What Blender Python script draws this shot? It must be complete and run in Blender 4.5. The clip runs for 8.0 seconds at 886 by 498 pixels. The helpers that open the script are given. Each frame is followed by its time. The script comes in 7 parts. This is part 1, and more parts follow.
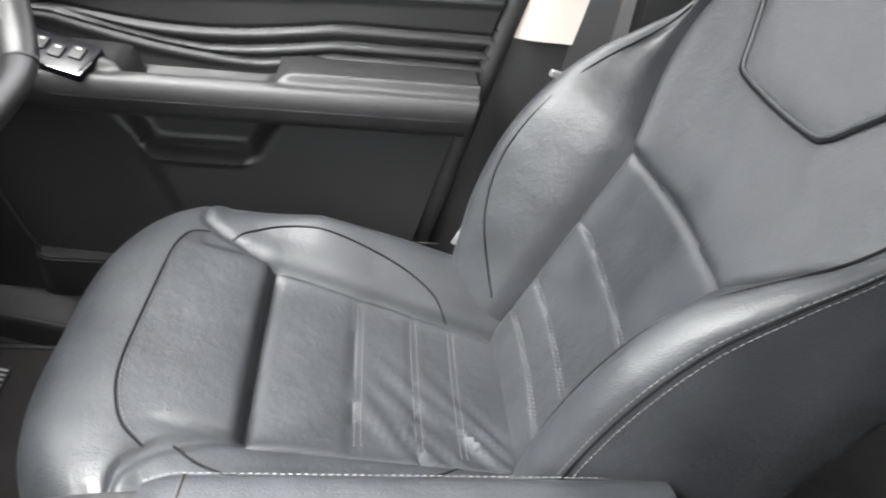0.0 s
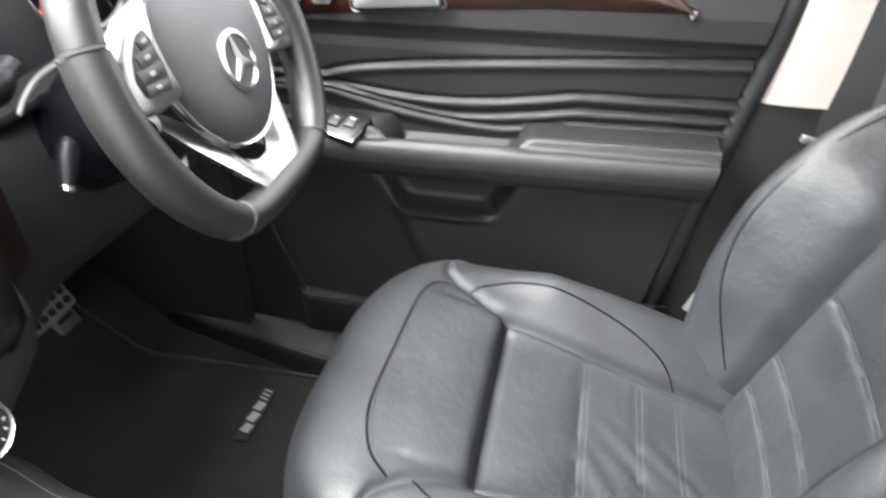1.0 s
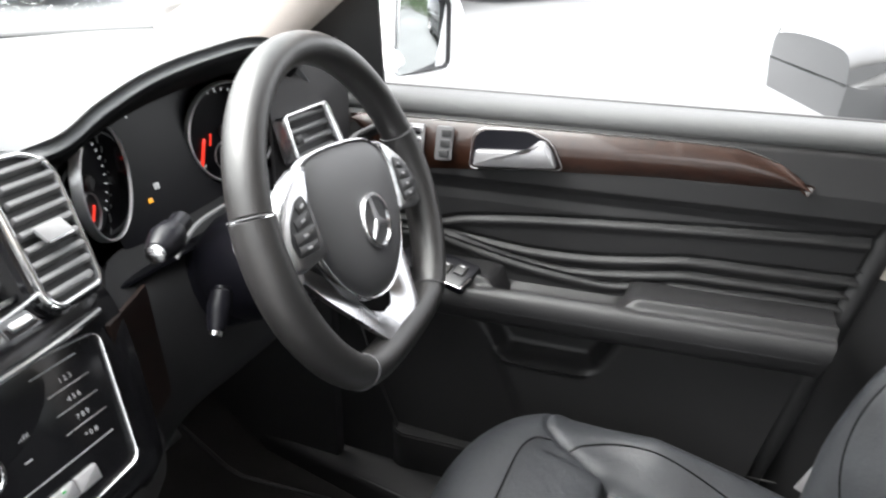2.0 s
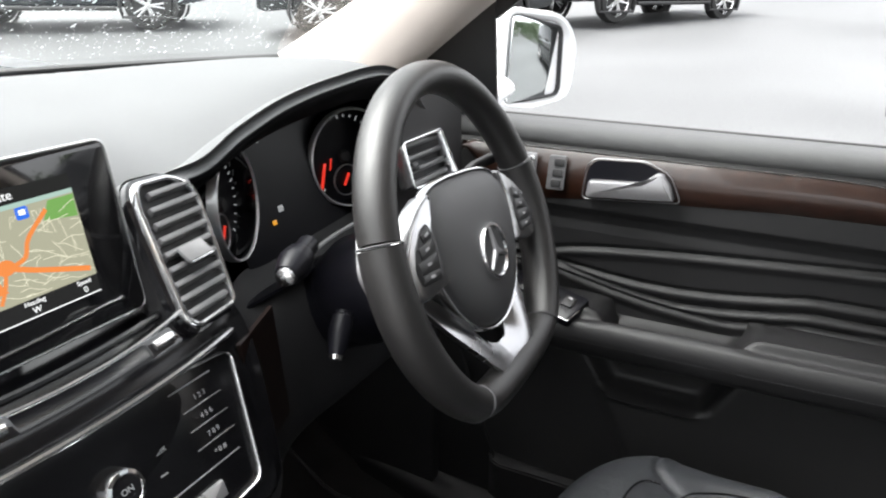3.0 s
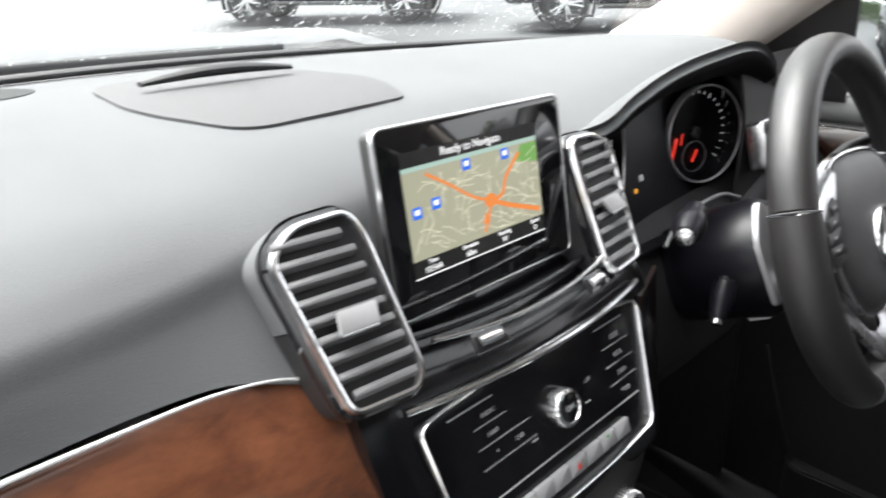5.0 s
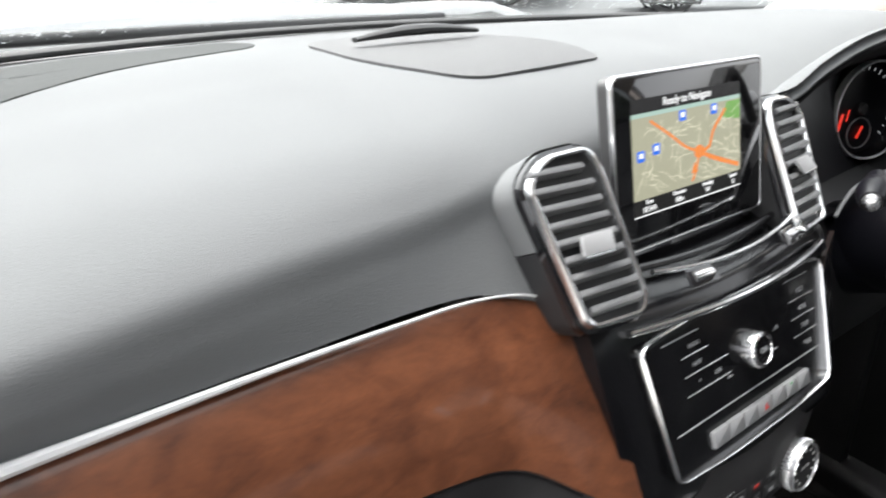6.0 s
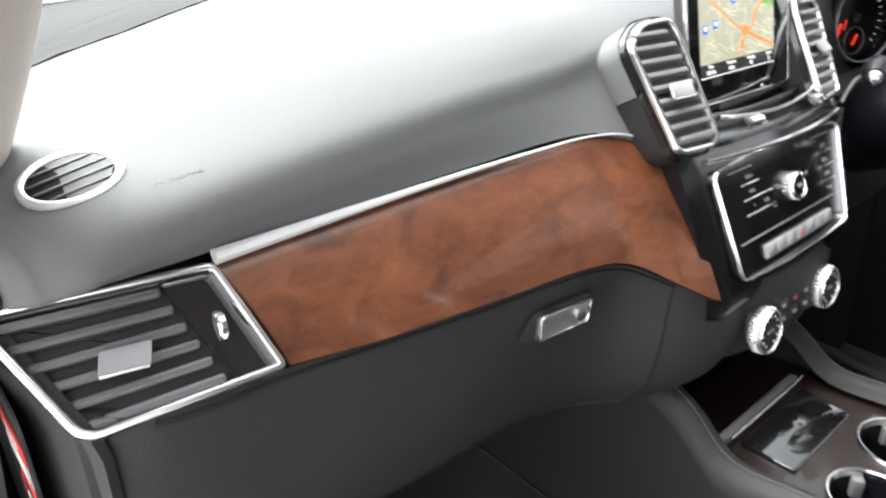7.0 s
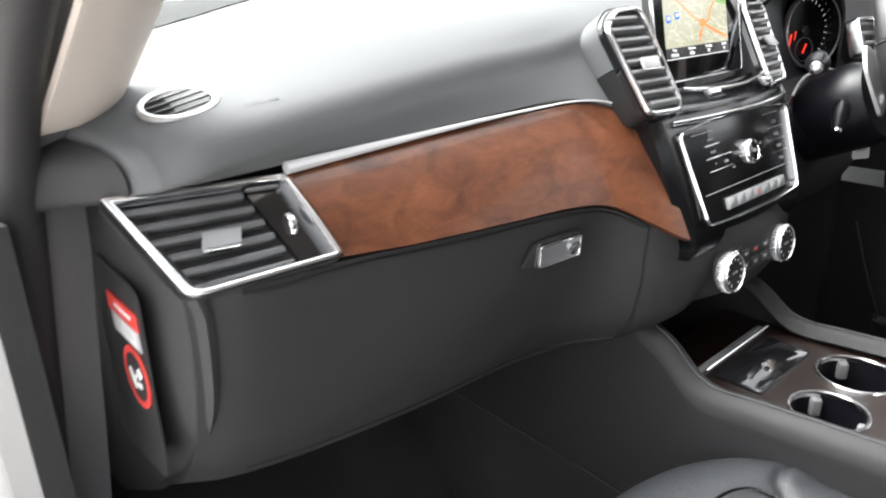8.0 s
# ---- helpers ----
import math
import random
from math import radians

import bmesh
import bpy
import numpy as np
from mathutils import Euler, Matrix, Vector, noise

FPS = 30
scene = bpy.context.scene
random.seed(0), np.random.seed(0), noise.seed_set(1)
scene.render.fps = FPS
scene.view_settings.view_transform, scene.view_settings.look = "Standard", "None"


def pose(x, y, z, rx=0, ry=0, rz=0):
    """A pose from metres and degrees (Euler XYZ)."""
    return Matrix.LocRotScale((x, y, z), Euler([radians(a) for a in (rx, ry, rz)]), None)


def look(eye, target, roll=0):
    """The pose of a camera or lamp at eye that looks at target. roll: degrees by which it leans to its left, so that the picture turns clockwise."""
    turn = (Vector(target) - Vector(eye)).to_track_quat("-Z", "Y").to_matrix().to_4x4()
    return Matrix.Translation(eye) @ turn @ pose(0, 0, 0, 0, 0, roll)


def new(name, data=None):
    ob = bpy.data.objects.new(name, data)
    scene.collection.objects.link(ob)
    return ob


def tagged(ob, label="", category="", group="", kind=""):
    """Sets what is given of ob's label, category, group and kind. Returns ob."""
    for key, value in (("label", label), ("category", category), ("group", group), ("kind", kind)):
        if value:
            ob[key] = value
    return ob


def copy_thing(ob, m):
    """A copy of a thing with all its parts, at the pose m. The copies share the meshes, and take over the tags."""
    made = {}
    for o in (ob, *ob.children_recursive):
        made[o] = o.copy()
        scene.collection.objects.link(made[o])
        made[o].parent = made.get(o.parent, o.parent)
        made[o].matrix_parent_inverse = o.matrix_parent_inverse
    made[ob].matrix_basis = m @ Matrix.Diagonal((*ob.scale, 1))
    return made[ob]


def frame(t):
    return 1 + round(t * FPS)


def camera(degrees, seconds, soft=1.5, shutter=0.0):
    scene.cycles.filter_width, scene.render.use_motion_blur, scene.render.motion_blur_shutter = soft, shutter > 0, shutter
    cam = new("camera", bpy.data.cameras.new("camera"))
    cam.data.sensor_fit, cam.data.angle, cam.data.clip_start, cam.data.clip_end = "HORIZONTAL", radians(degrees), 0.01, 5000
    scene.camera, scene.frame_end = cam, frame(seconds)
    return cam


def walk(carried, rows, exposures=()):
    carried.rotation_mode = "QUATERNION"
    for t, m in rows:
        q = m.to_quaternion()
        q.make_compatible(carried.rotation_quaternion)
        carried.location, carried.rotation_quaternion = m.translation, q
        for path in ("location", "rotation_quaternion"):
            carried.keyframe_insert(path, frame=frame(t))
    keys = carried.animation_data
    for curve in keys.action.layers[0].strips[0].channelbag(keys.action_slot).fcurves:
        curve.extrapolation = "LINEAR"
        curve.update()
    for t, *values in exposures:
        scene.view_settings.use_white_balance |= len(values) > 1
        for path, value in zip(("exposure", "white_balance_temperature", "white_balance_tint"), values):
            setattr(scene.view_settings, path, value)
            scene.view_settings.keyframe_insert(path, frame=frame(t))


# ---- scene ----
cam = camera(63.4, 8.0, soft=2.0, shutter=0.4)
PATH = [
    (0, (-0.21, -0.337, 1.259), (1.409, -0.598, 0.114), 8.4),
    (0.5, (-0.215, -0.327, 1.257), (1.405, -0.35, 0.085), 3.8),
    (0.7, (-0.222, -0.322, 1.269), (1.39, -0.196, 0.092), 2.7),
    (1, (-0.233, -0.317, 1.288), (1.423, 0.028, 0.22), 0.1),
    (1.2, (-0.238, -0.312, 1.296), (1.458, 0.063, 0.304), 1.0),
    (1.5, (-0.246, -0.304, 1.306), (1.482, 0.153, 0.408), 2.2),
    (1.7, (-0.246, -0.292, 1.319), (1.503, 0.216, 0.493), 1.6),
    (2.8, (-0.249, -0.251, 1.338), (1.445, 0.531, 0.617), 0.9),
    (3, (-0.25, -0.243, 1.334), (1.43, 0.577, 0.625), 0.6),
    (3.5, (-0.257, -0.216, 1.329), (1.392, 0.683, 0.64), 0.2),
    (4, (-0.272, -0.185, 1.326), (1.284, 0.87, 0.645), -0.6),
    (4.5, (-0.31, -0.161, 1.319), (1.146, 1.019, 0.622), -1.4),
    (4.6, (-0.319, -0.155, 1.315), (1.127, 1.046, 0.632), -1.7),
    (4.7, (-0.337, -0.15, 1.32), (1.086, 1.07, 0.622), -1.4),
    (5.8, (-0.448, -0.12, 1.3), (0.726, 1.324, 0.568), 0.0),
    (6, (-0.49, -0.116, 1.302), (0.673, 1.323, 0.543), 0.1),
    (6.2, (-0.543, -0.131, 1.3), (0.605, 1.324, 0.548), 0.1),
    (6.5, (-0.617, -0.126, 1.283), (0.541, 1.294, 0.48), 0.2),
    (6.7, (-0.656, -0.139, 1.272), (0.502, 1.27, 0.452), 0.2),
    (7, (-0.691, -0.168, 1.26), (0.503, 1.214, 0.444), -1.6),
    (7.2, (-0.712, -0.193, 1.251), (0.516, 1.19, 0.489), -3.2),
    (7.5, (-0.742, -0.225, 1.24), (0.512, 1.16, 0.528), -3.2),
    (8, (-0.806, -0.256, 1.211), (0.452, 1.14, 0.528), -2.1),
]
EXPOSURES = [(0.0, 4.15), (0.6, 4.22), (1.2, 4.05), (1.7, 3.56), (2.8, 2.58), (4.7, 2.50), (6.0, 2.54), (6.5, 2.68), (6.7, 2.86), (7.0, 3.02), (8.0, 3.06)]
walk(cam, [(t, look(eye, target, roll)) for t, eye, target, roll in PATH], EXPOSURES)

# ---- world and light: a bright overcast, wet day ----
SUN_EL, SUN_ROT = radians(62), radians(-22)
world = bpy.data.worlds.new("overcast_sky")
scene.world = world
world.use_nodes = True
wn, wl = world.node_tree.nodes, world.node_tree.links
sky = wn.new("ShaderNodeTexSky")
sky.sky_type, sky.sun_disc = "NISHITA", False
sky.sun_elevation, sky.sun_rotation = SUN_EL, SUN_ROT
sky.air_density, sky.dust_density, sky.ozone_density = 1.0, 6.0, 0.6
grey = wn.new("ShaderNodeHueSaturation")
grey.inputs["Saturation"].default_value = 0.12
wl.new(sky.outputs["Color"], grey.inputs["Color"])
wl.new(grey.outputs["Color"], wn["Background"].inputs["Color"])
wn["Background"].inputs["Strength"].default_value = 0.15
sun = new("sun", bpy.data.lights.new("sun", "SUN"))
sun.data.energy, sun.data.angle, sun.data.color = 0.8, radians(60), (1.0, 0.97, 0.93)
sun.matrix_world = pose(0, 0, 10, 28, 0, 202)


# ---- mesh helpers ----
def material(name, base, rough=0.5, metal=0.0, coat=0.0, grain=400.0, bump=0.0, vary=0.15, patch=6.0, spec=0.5, sheen=0.0, rvary=0.12):
    """A surface with colour varied at two scales, uneven gloss and fine relief."""
    m = bpy.data.materials.new(name)
    m.use_nodes = True
    n, l = m.node_tree.nodes, m.node_tree.links
    b = n["Principled BSDF"]
    co = n.new("ShaderNodeTexCoord")
    big, small = n.new("ShaderNodeTexNoise"), n.new("ShaderNodeTexNoise")
    big.inputs["Scale"].default_value, small.inputs["Scale"].default_value = patch, grain
    big.inputs["Detail"].default_value = 5.0
    for t in (big, small):
        l.new(co.outputs["Object"], t.inputs["Vector"])
    mix = n.new("ShaderNodeMath")
    mix.operation = "MULTIPLY_ADD"
    mix.inputs[1].default_value = 0.5
    l.new(small.outputs["Fac"], mix.inputs[0])
    l.new(big.outputs["Fac"], mix.inputs[2])
    ramp = n.new("ShaderNodeValToRGB")
    ramp.color_ramp.elements[0].position, ramp.color_ramp.elements[1].position = 0.45, 1.05
    ramp.color_ramp.elements[0].color = (*[max(0, c * (1 - vary)) for c in base], 1)
    ramp.color_ramp.elements[1].color = (*[min(1, c * (1 + vary)) for c in base], 1)
    l.new(mix.outputs[0], ramp.inputs["Fac"])
    l.new(ramp.outputs["Color"], b.inputs["Base Color"])
    rr = n.new("ShaderNodeMapRange")
    rr.inputs["To Min"].default_value, rr.inputs["To Max"].default_value = max(0.02, rough * (1 - rvary)), min(1, rough * (1 + rvary))
    l.new(big.outputs["Fac"], rr.inputs["Value"])
    l.new(rr.outputs["Result"], b.inputs["Roughness"])
    b.inputs["Metallic"].default_value = metal
    b.inputs["Coat Weight"].default_value = coat
    b.inputs["Coat Roughness"].default_value = 0.04
    b.inputs["Specular IOR Level"].default_value = spec
    b.inputs["Sheen Weight"].default_value = sheen
    if bump:
        bp = n.new("ShaderNodeBump")
        bp.inputs["Strength"].default_value, bp.inputs["Distance"].default_value = bump, 0.0006
        cell = n.new("ShaderNodeTexVoronoi")
        cell.inputs["Scale"].default_value = grain
        l.new(co.outputs["Object"], cell.inputs["Vector"])
        l.new(cell.outputs["Distance"], bp.inputs["Height"])
        l.new(bp.outputs["Normal"], b.inputs["Normal"])
    return m


def glow(name, base, strength=1.0):
    m = bpy.data.materials.new(name)
    m.use_nodes = True
    b = m.node_tree.nodes["Principled BSDF"]
    b.inputs["Base Color"].default_value = (*[0.02 * c for c in base], 1)
    b.inputs["Emission Color"].default_value = (*base, 1)
    b.inputs["Emission Strength"].default_value = strength
    b.inputs["Roughness"].default_value = 0.15
    return m


def wood_material(name, dark=1.0):
    """Burr walnut under thick lacquer; dark scales its colour, low for shaded pieces."""
    m = bpy.data.materials.new(name)
    m.use_nodes = True
    n, l = m.node_tree.nodes, m.node_tree.links
    b = n["Principled BSDF"]
    co, mp = n.new("ShaderNodeTexCoord"), n.new("ShaderNodeMapping")
    mp.inputs["Scale"].default_value = (1.0, 1.6, 1.9)
    l.new(co.outputs["Object"], mp.inputs["Vector"])
    a, f = n.new("ShaderNodeTexNoise"), n.new("ShaderNodeTexNoise")
    a.inputs["Scale"].default_value, a.inputs["Detail"].default_value, a.inputs["Distortion"].default_value = 24.0, 9.0, 0.9
    a.inputs["Roughness"].default_value = 0.62
    f.inputs["Scale"].default_value, f.inputs["Detail"].default_value, f.inputs["Distortion"].default_value = 150.0, 4.0, 1.0
    for t in (a, f):
        l.new(mp.outputs["Vector"], t.inputs["Vector"])
    ma = n.new("ShaderNodeMath")
    ma.operation, ma.inputs[1].default_value = "MULTIPLY_ADD", 0.22
    l.new(f.outputs["Fac"], ma.inputs[0])
    l.new(a.outputs["Fac"], ma.inputs[2])
    ramp = n.new("ShaderNodeValToRGB")
    e = ramp.color_ramp.elements
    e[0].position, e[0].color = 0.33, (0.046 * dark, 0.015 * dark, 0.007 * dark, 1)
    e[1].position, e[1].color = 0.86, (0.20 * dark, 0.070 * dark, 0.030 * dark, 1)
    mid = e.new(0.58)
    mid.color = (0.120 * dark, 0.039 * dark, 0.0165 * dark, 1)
    l.new(ma.outputs[0], ramp.inputs["Fac"])
    l.new(ramp.outputs["Color"], b.inputs["Base Color"])
    b.inputs["Roughness"].default_value = 0.38
    b.inputs["Coat Weight"].default_value, b.inputs["Coat Roughness"].default_value = 0.38, 0.04
    return m


def leather(name, base, rough):
    """Worn hide: fine pebble grain, soft creases and patches rubbed smoother."""
    m = material(name, base, rough, grain=800, bump=0.0, vary=0.30, patch=13.0, rvary=0.34)
    n, l = m.node_tree.nodes, m.node_tree.links
    b, co = n["Principled BSDF"], n.new("ShaderNodeTexCoord")
    grain, soft, crease, last = n.new("ShaderNodeTexVoronoi"), n.new("ShaderNodeTexNoise"), n.new("ShaderNodeTexNoise"), None
    grain.inputs["Scale"].default_value = 620.0
    soft.inputs["Scale"].default_value, soft.inputs["Detail"].default_value = 16.0, 3.0
    crease.inputs["Scale"].default_value, crease.inputs["Detail"].default_value, crease.inputs["Distortion"].default_value = 70.0, 5.0, 1.4
    for tex, out, deep, strong in ((soft, "Fac", 0.010, 0.30), (crease, "Fac", 0.0014, 0.30), (grain, "Distance", 0.0005, 0.55)):
        l.new(co.outputs["Object"], tex.inputs["Vector"])
        bp = n.new("ShaderNodeBump")
        bp.inputs["Distance"].default_value, bp.inputs["Strength"].default_value = deep, strong
        l.new(tex.outputs[out], bp.inputs["Height"])
        if last:
            l.new(last.outputs["Normal"], bp.inputs["Normal"])
        last = bp
    l.new(last.outputs["Normal"], b.inputs["Normal"])
    return m


LEATHER = leather("black_leather", (0.0165, 0.0180, 0.0205), 0.46)
LEATHER_RIM = material("wheel_leather", (0.018, 0.0175, 0.0175), 0.33, grain=1200, bump=0.3, vary=0.15)
PAD = material("grey_dash_skin", (0.122, 0.125, 0.128), 0.75, grain=1100, bump=0.35, vary=0.08, spec=0.06)
DOORSKIN = material("door_leatherette", (0.0135, 0.0135, 0.0142), 0.50, grain=900, bump=0.3, vary=0.14, spec=0.38)
SILLSKIN = material("grey_sill_skin", (0.085, 0.087, 0.088), 0.6, grain=900, bump=0.3, vary=0.12, spec=0.25)
TRIM = material("dark_trim_plastic", (0.026, 0.026, 0.027), 0.50, grain=1000, bump=0.3, vary=0.15)
DEFG = material("grey_vent_strip", (0.045, 0.047, 0.047), 0.75, grain=1000, bump=0.35, vary=0.12, spec=0.06)
GLOVE = material("charcoal_plastic", (0.033, 0.032, 0.033), 0.6, grain=1000, bump=0.3, vary=0.15, spec=0.3)
SIDEPAD = material("console_side_skin", (0.018, 0.018, 0.019), 0.6, grain=1000, bump=0.3, vary=0.15, spec=0.3)
GLOSS = material("piano_black", (0.006, 0.006, 0.007), 0.06, vary=0.3, coat=0.6)
BLACK = material("matt_black", (0.012, 0.012, 0.013), 0.55, vary=0.3)
SLAT = material("louvre_plastic", (0.115, 0.115, 0.118), 0.36, grain=1000, bump=0.2, vary=0.15)
CHROME = material("satin_chrome", (0.80, 0.80, 0.81), 0.20, metal=1.0, vary=0.05)
BRIGHT = material("bright_chrome", (0.88, 0.88, 0.89), 0.08, metal=1.0, vary=0.03)
SILVER = material("silver_plastic", (0.34, 0.34, 0.35), 0.36, metal=0.7, vary=0.08)
SPOKE = material("satin_spoke_metal", (0.46, 0.46, 0.47), 0.27, metal=1.0, vary=0.06)
DIAL = material("dial_black", (0.004, 0.004, 0.006), 0.35, vary=0.3, spec=0.25)
STACK = material("satin_black_stack", (0.005, 0.005, 0.006), 0.2, vary=0.3, spec=0.4)
BEIGE = material("pale_beige_trim", (0.56, 0.50, 0.455), 0.7, grain=700, bump=0.15, vary=0.06)
WHITE = material("white_car_paint", (0.78, 0.79, 0.80), 0.25, coat=0.8, vary=0.03)
RUBBER = material("black_rubber", (0.022, 0.022, 0.023), 0.6, vary=0.2)
HUB = material("airbag_skin", (0.050, 0.050, 0.052), 0.48, grain=1100, bump=0.2, vary=0.1)
CARPET = material("black_carpet", (0.025, 0.0235, 0.0235), 0.95, grain=600, bump=0.9, vary=0.4, spec=0.1)
SEAM = material("seam_and_shade_black", (0.0035, 0.0035, 0.004), 0.8, vary=0.1, spec=0.1)
RING = material("satin_dial_ring", (0.72, 0.72, 0.73), 0.38, metal=0.75, vary=0.05)
STRIP = material("chrome_with_sky_reflection", (0.74, 0.74, 0.75), 0.42, metal=0.35, vary=0.05)
STEEL = material("brushed_steel", (0.46, 0.44, 0.42), 0.45, metal=0.4, grain=300, vary=0.15)
TAB = material("satin_grey_tab", (0.25, 0.25, 0.255), 0.42, metal=0.1, vary=0.08)
KEYGREY = material("brushed_key_silver", (0.36, 0.36, 0.365), 0.40, metal=0.25, vary=0.08)
DARKTHREAD = material("dark_thread", (0.05, 0.05, 0.055), 0.7, vary=0.1)
THREAD = material("grey_thread", (0.075, 0.075, 0.08), 0.7, vary=0.1)
WOOD = wood_material("burr_walnut", 0.85)
# Copies of the same walnut, with the door's and console's shade in their colour.
DOORWOOD = wood_material("shaded_walnut", 0.15)
CONSOLEWOOD = wood_material("deep_shade_walnut", 0.05)
RED = material("red_label", (0.62, 0.055, 0.045), 0.45, vary=0.08)
LABELW = material("white_label", (0.75, 0.75, 0.73), 0.5, vary=0.05)
LABELG = material("grey_print", (0.36, 0.36, 0.37), 0.6, vary=0.1)
MESHG = material("speaker_mesh", (0.045, 0.045, 0.047), 0.6, grain=1500, bump=0.8, vary=0.2)


def link(name, me, mat, parent=None, label="", smooth=True, category="", group="", kind=""):
    me.materials.append(mat)
    if smooth:
        me.shade_smooth()
        me.set_sharp_from_angle(angle=radians(38))
    ob = new(name, me)
    if parent:
        ob.parent = parent
    return tagged(ob, label, category, group, kind)


def part(name, bm, mat, parent=None, label="", smooth=True, **tags):
    me = bpy.data.meshes.new(name)
    bmesh.ops.recalc_face_normals(bm, faces=bm.faces[:])
    bm.to_mesh(me)
    bm.free()
    return link(name, me, mat, parent, label, smooth, **tags)


def thing(name, label, category, at=(0, 0, 0), group="", kind=""):
    ob = new(name)
    ob.empty_display_size = 0.02
    ob.location = at
    return tagged(ob, label, category, group, kind)


def under(parent):
    """World coordinates into those of a thing's base."""
    while parent and parent.parent:
        parent = parent.parent
    return Matrix.Translation(-parent.location) if parent else Matrix()


def curve1(pts, n):
    """A smooth line through points: n samples, evenly in parameter."""
    p = np.array(pts, float)
    if p.ndim == 1:
        p = p[:, None]
    k = len(p)
    e = np.vstack([2 * p[0] - p[1], p, 2 * p[-1] - p[-2]])
    u = np.linspace(0, k - 1 - 1e-9, n)
    i, f = u.astype(int), (u % 1)[:, None]
    a, b, c, d = e[i], e[i + 1], e[i + 2], e[i + 3]
    return 0.5 * (2 * b + (c - a) * f + (2 * a - 5 * b + 4 * c - d) * f**2 + (3 * b - a - 3 * c + d) * f**3)


def at_x(xs, table):
    """Rows of (x, values...) read at xs, smoothly."""
    t = np.array(table, float)
    out = []
    for x in np.atleast_1d(xs):
        j = int(np.clip(np.searchsorted(t[:, 0], x) - 1, 0, len(t) - 2))
        f = float(np.clip((x - t[j, 0]) / (t[j + 1, 0] - t[j, 0]), 0, 1))
        m0 = (t[j + 1, 1:] - t[max(j - 1, 0), 1:]) / (t[j + 1, 0] - t[max(j - 1, 0), 0])
        m1 = (t[min(j + 2, len(t) - 1), 1:] - t[j, 1:]) / (t[min(j + 2, len(t) - 1), 0] - t[j, 0])
        h = t[j + 1, 0] - t[j, 0]
        out.append((2 * f**3 - 3 * f**2 + 1) * t[j, 1:] + (f**3 - 2 * f**2 + f) * h * m0 + (3 * f**2 - 2 * f**3) * t[j + 1, 1:] + (f**3 - f**2) * h * m1)
    return np.array(out)


def sheet(name, p, mat, parent=None, thick=0.0, loop_u=False, loop_v=False, caps=False, keep=None, label="", flip=False, **tags):
    """A surface through a grid of points (rows, columns, 3), with a back and edges if it has thickness."""
    p = np.array(p, float)
    nu, nv = p.shape[:2]
    du = np.gradient(p, axis=0)
    dv = np.gradient(p, axis=1)
    nor = np.cross(du, dv)
    nor /= np.linalg.norm(nor, axis=2, keepdims=True) + 1e-12
    if flip:
        nor = -nor
    idx = np.arange(nu * nv).reshape(nu, nv)
    quads = []
    for i in range(nu if loop_u else nu - 1):
        for j in range(nv if loop_v else nv - 1):
            if keep is None or keep(i, j):
                i2, j2 = (i + 1) % nu, (j + 1) % nv
                quads.append((idx[i, j], idx[i2, j], idx[i2, j2], idx[i, j2]))
    if caps:
        for row in (idx[0], idx[-1]):
            quads.append(tuple(row))
    v = p.reshape(-1, 3)
    faces = [tuple(int(k) for k in q) for q in quads]
    if flip:
        faces = [f[::-1] for f in faces]
    if thick:
        n0 = len(v)
        v = np.vstack([v, v - nor.reshape(-1, 3) * thick])
        edges = {}
        for f in faces:
            for a, b in zip(f, f[1:] + f[:1]):
                edges[(a, b)] = edges.get((a, b), 0) + 1
        rim = [(a, b) for a, b in edges if (b, a) not in edges]
        faces += [tuple(k + n0 for k in f[::-1]) for f in faces]
        faces += [(b, a, a + n0, b + n0) for a, b in rim]
    used = sorted({k for f in faces for k in f})
    at = {k: n for n, k in enumerate(used)}
    off = -np.array(under(parent).translation)
    me = bpy.data.meshes.new(name)
    me.from_pydata((v[used] - off).tolist(), [], [[at[k] for k in f] for f in faces])
    me.validate()
    return link(name, me, mat, parent, label, **tags)


def frame_of(o, u, v):
    """A plane's frame: origin, right, up; its normal looks at the viewer."""
    u, v = Vector(u).normalized(), Vector(v)
    w = u.cross(v).normalized()
    v = w.cross(u)
    m = Matrix((u, v, w)).transposed().to_4x4()
    m.translation = o
    return m


def rounded(pts, r, n=5):
    """A polygon with rounded corners."""
    out, k = [], len(pts)
    rs = r if isinstance(r, (list, tuple)) else [r] * k
    for i in range(k):
        p, a, b = Vector(pts[i]), Vector(pts[i - 1]), Vector(pts[(i + 1) % k])
        da, db = (a - p).normalized(), (b - p).normalized()
        q = min(rs[i], (a - p).length * 0.49, (b - p).length * 0.49)
        s, e = p + da * q, p + db * q
        for j in range(n + 1):
            f = j / n
            out.append(s * (1 - f) ** 2 + p * 2 * f * (1 - f) + e * f**2)
    return [(v.x, v.y) for v in out]


def oval(rx, ry, n=40, cx=0.0, cy=0.0):
    return [(cx + rx * math.cos(2 * math.pi * k / n), cy + ry * math.sin(2 * math.pi * k / n)) for k in range(n)]


def inset(poly, d):
    """A polygon moved inwards by d (anticlockwise)."""
    k, out = len(poly), []
    area = sum(poly[i - 1][0] * poly[i][1] - poly[i][0] * poly[i - 1][1] for i in range(k))
    s = 1 if area > 0 else -1
    for i in range(k):
        a, b = Vector(poly[i - 1]), Vector(poly[(i + 1) % k])
        t = b - a
        if t.length < 1e-9:
            t = Vector((1, 0))
        t.normalize()
        out.append((poly[i][0] - s * t.y * d, poly[i][1] + s * t.x * d))
    return out


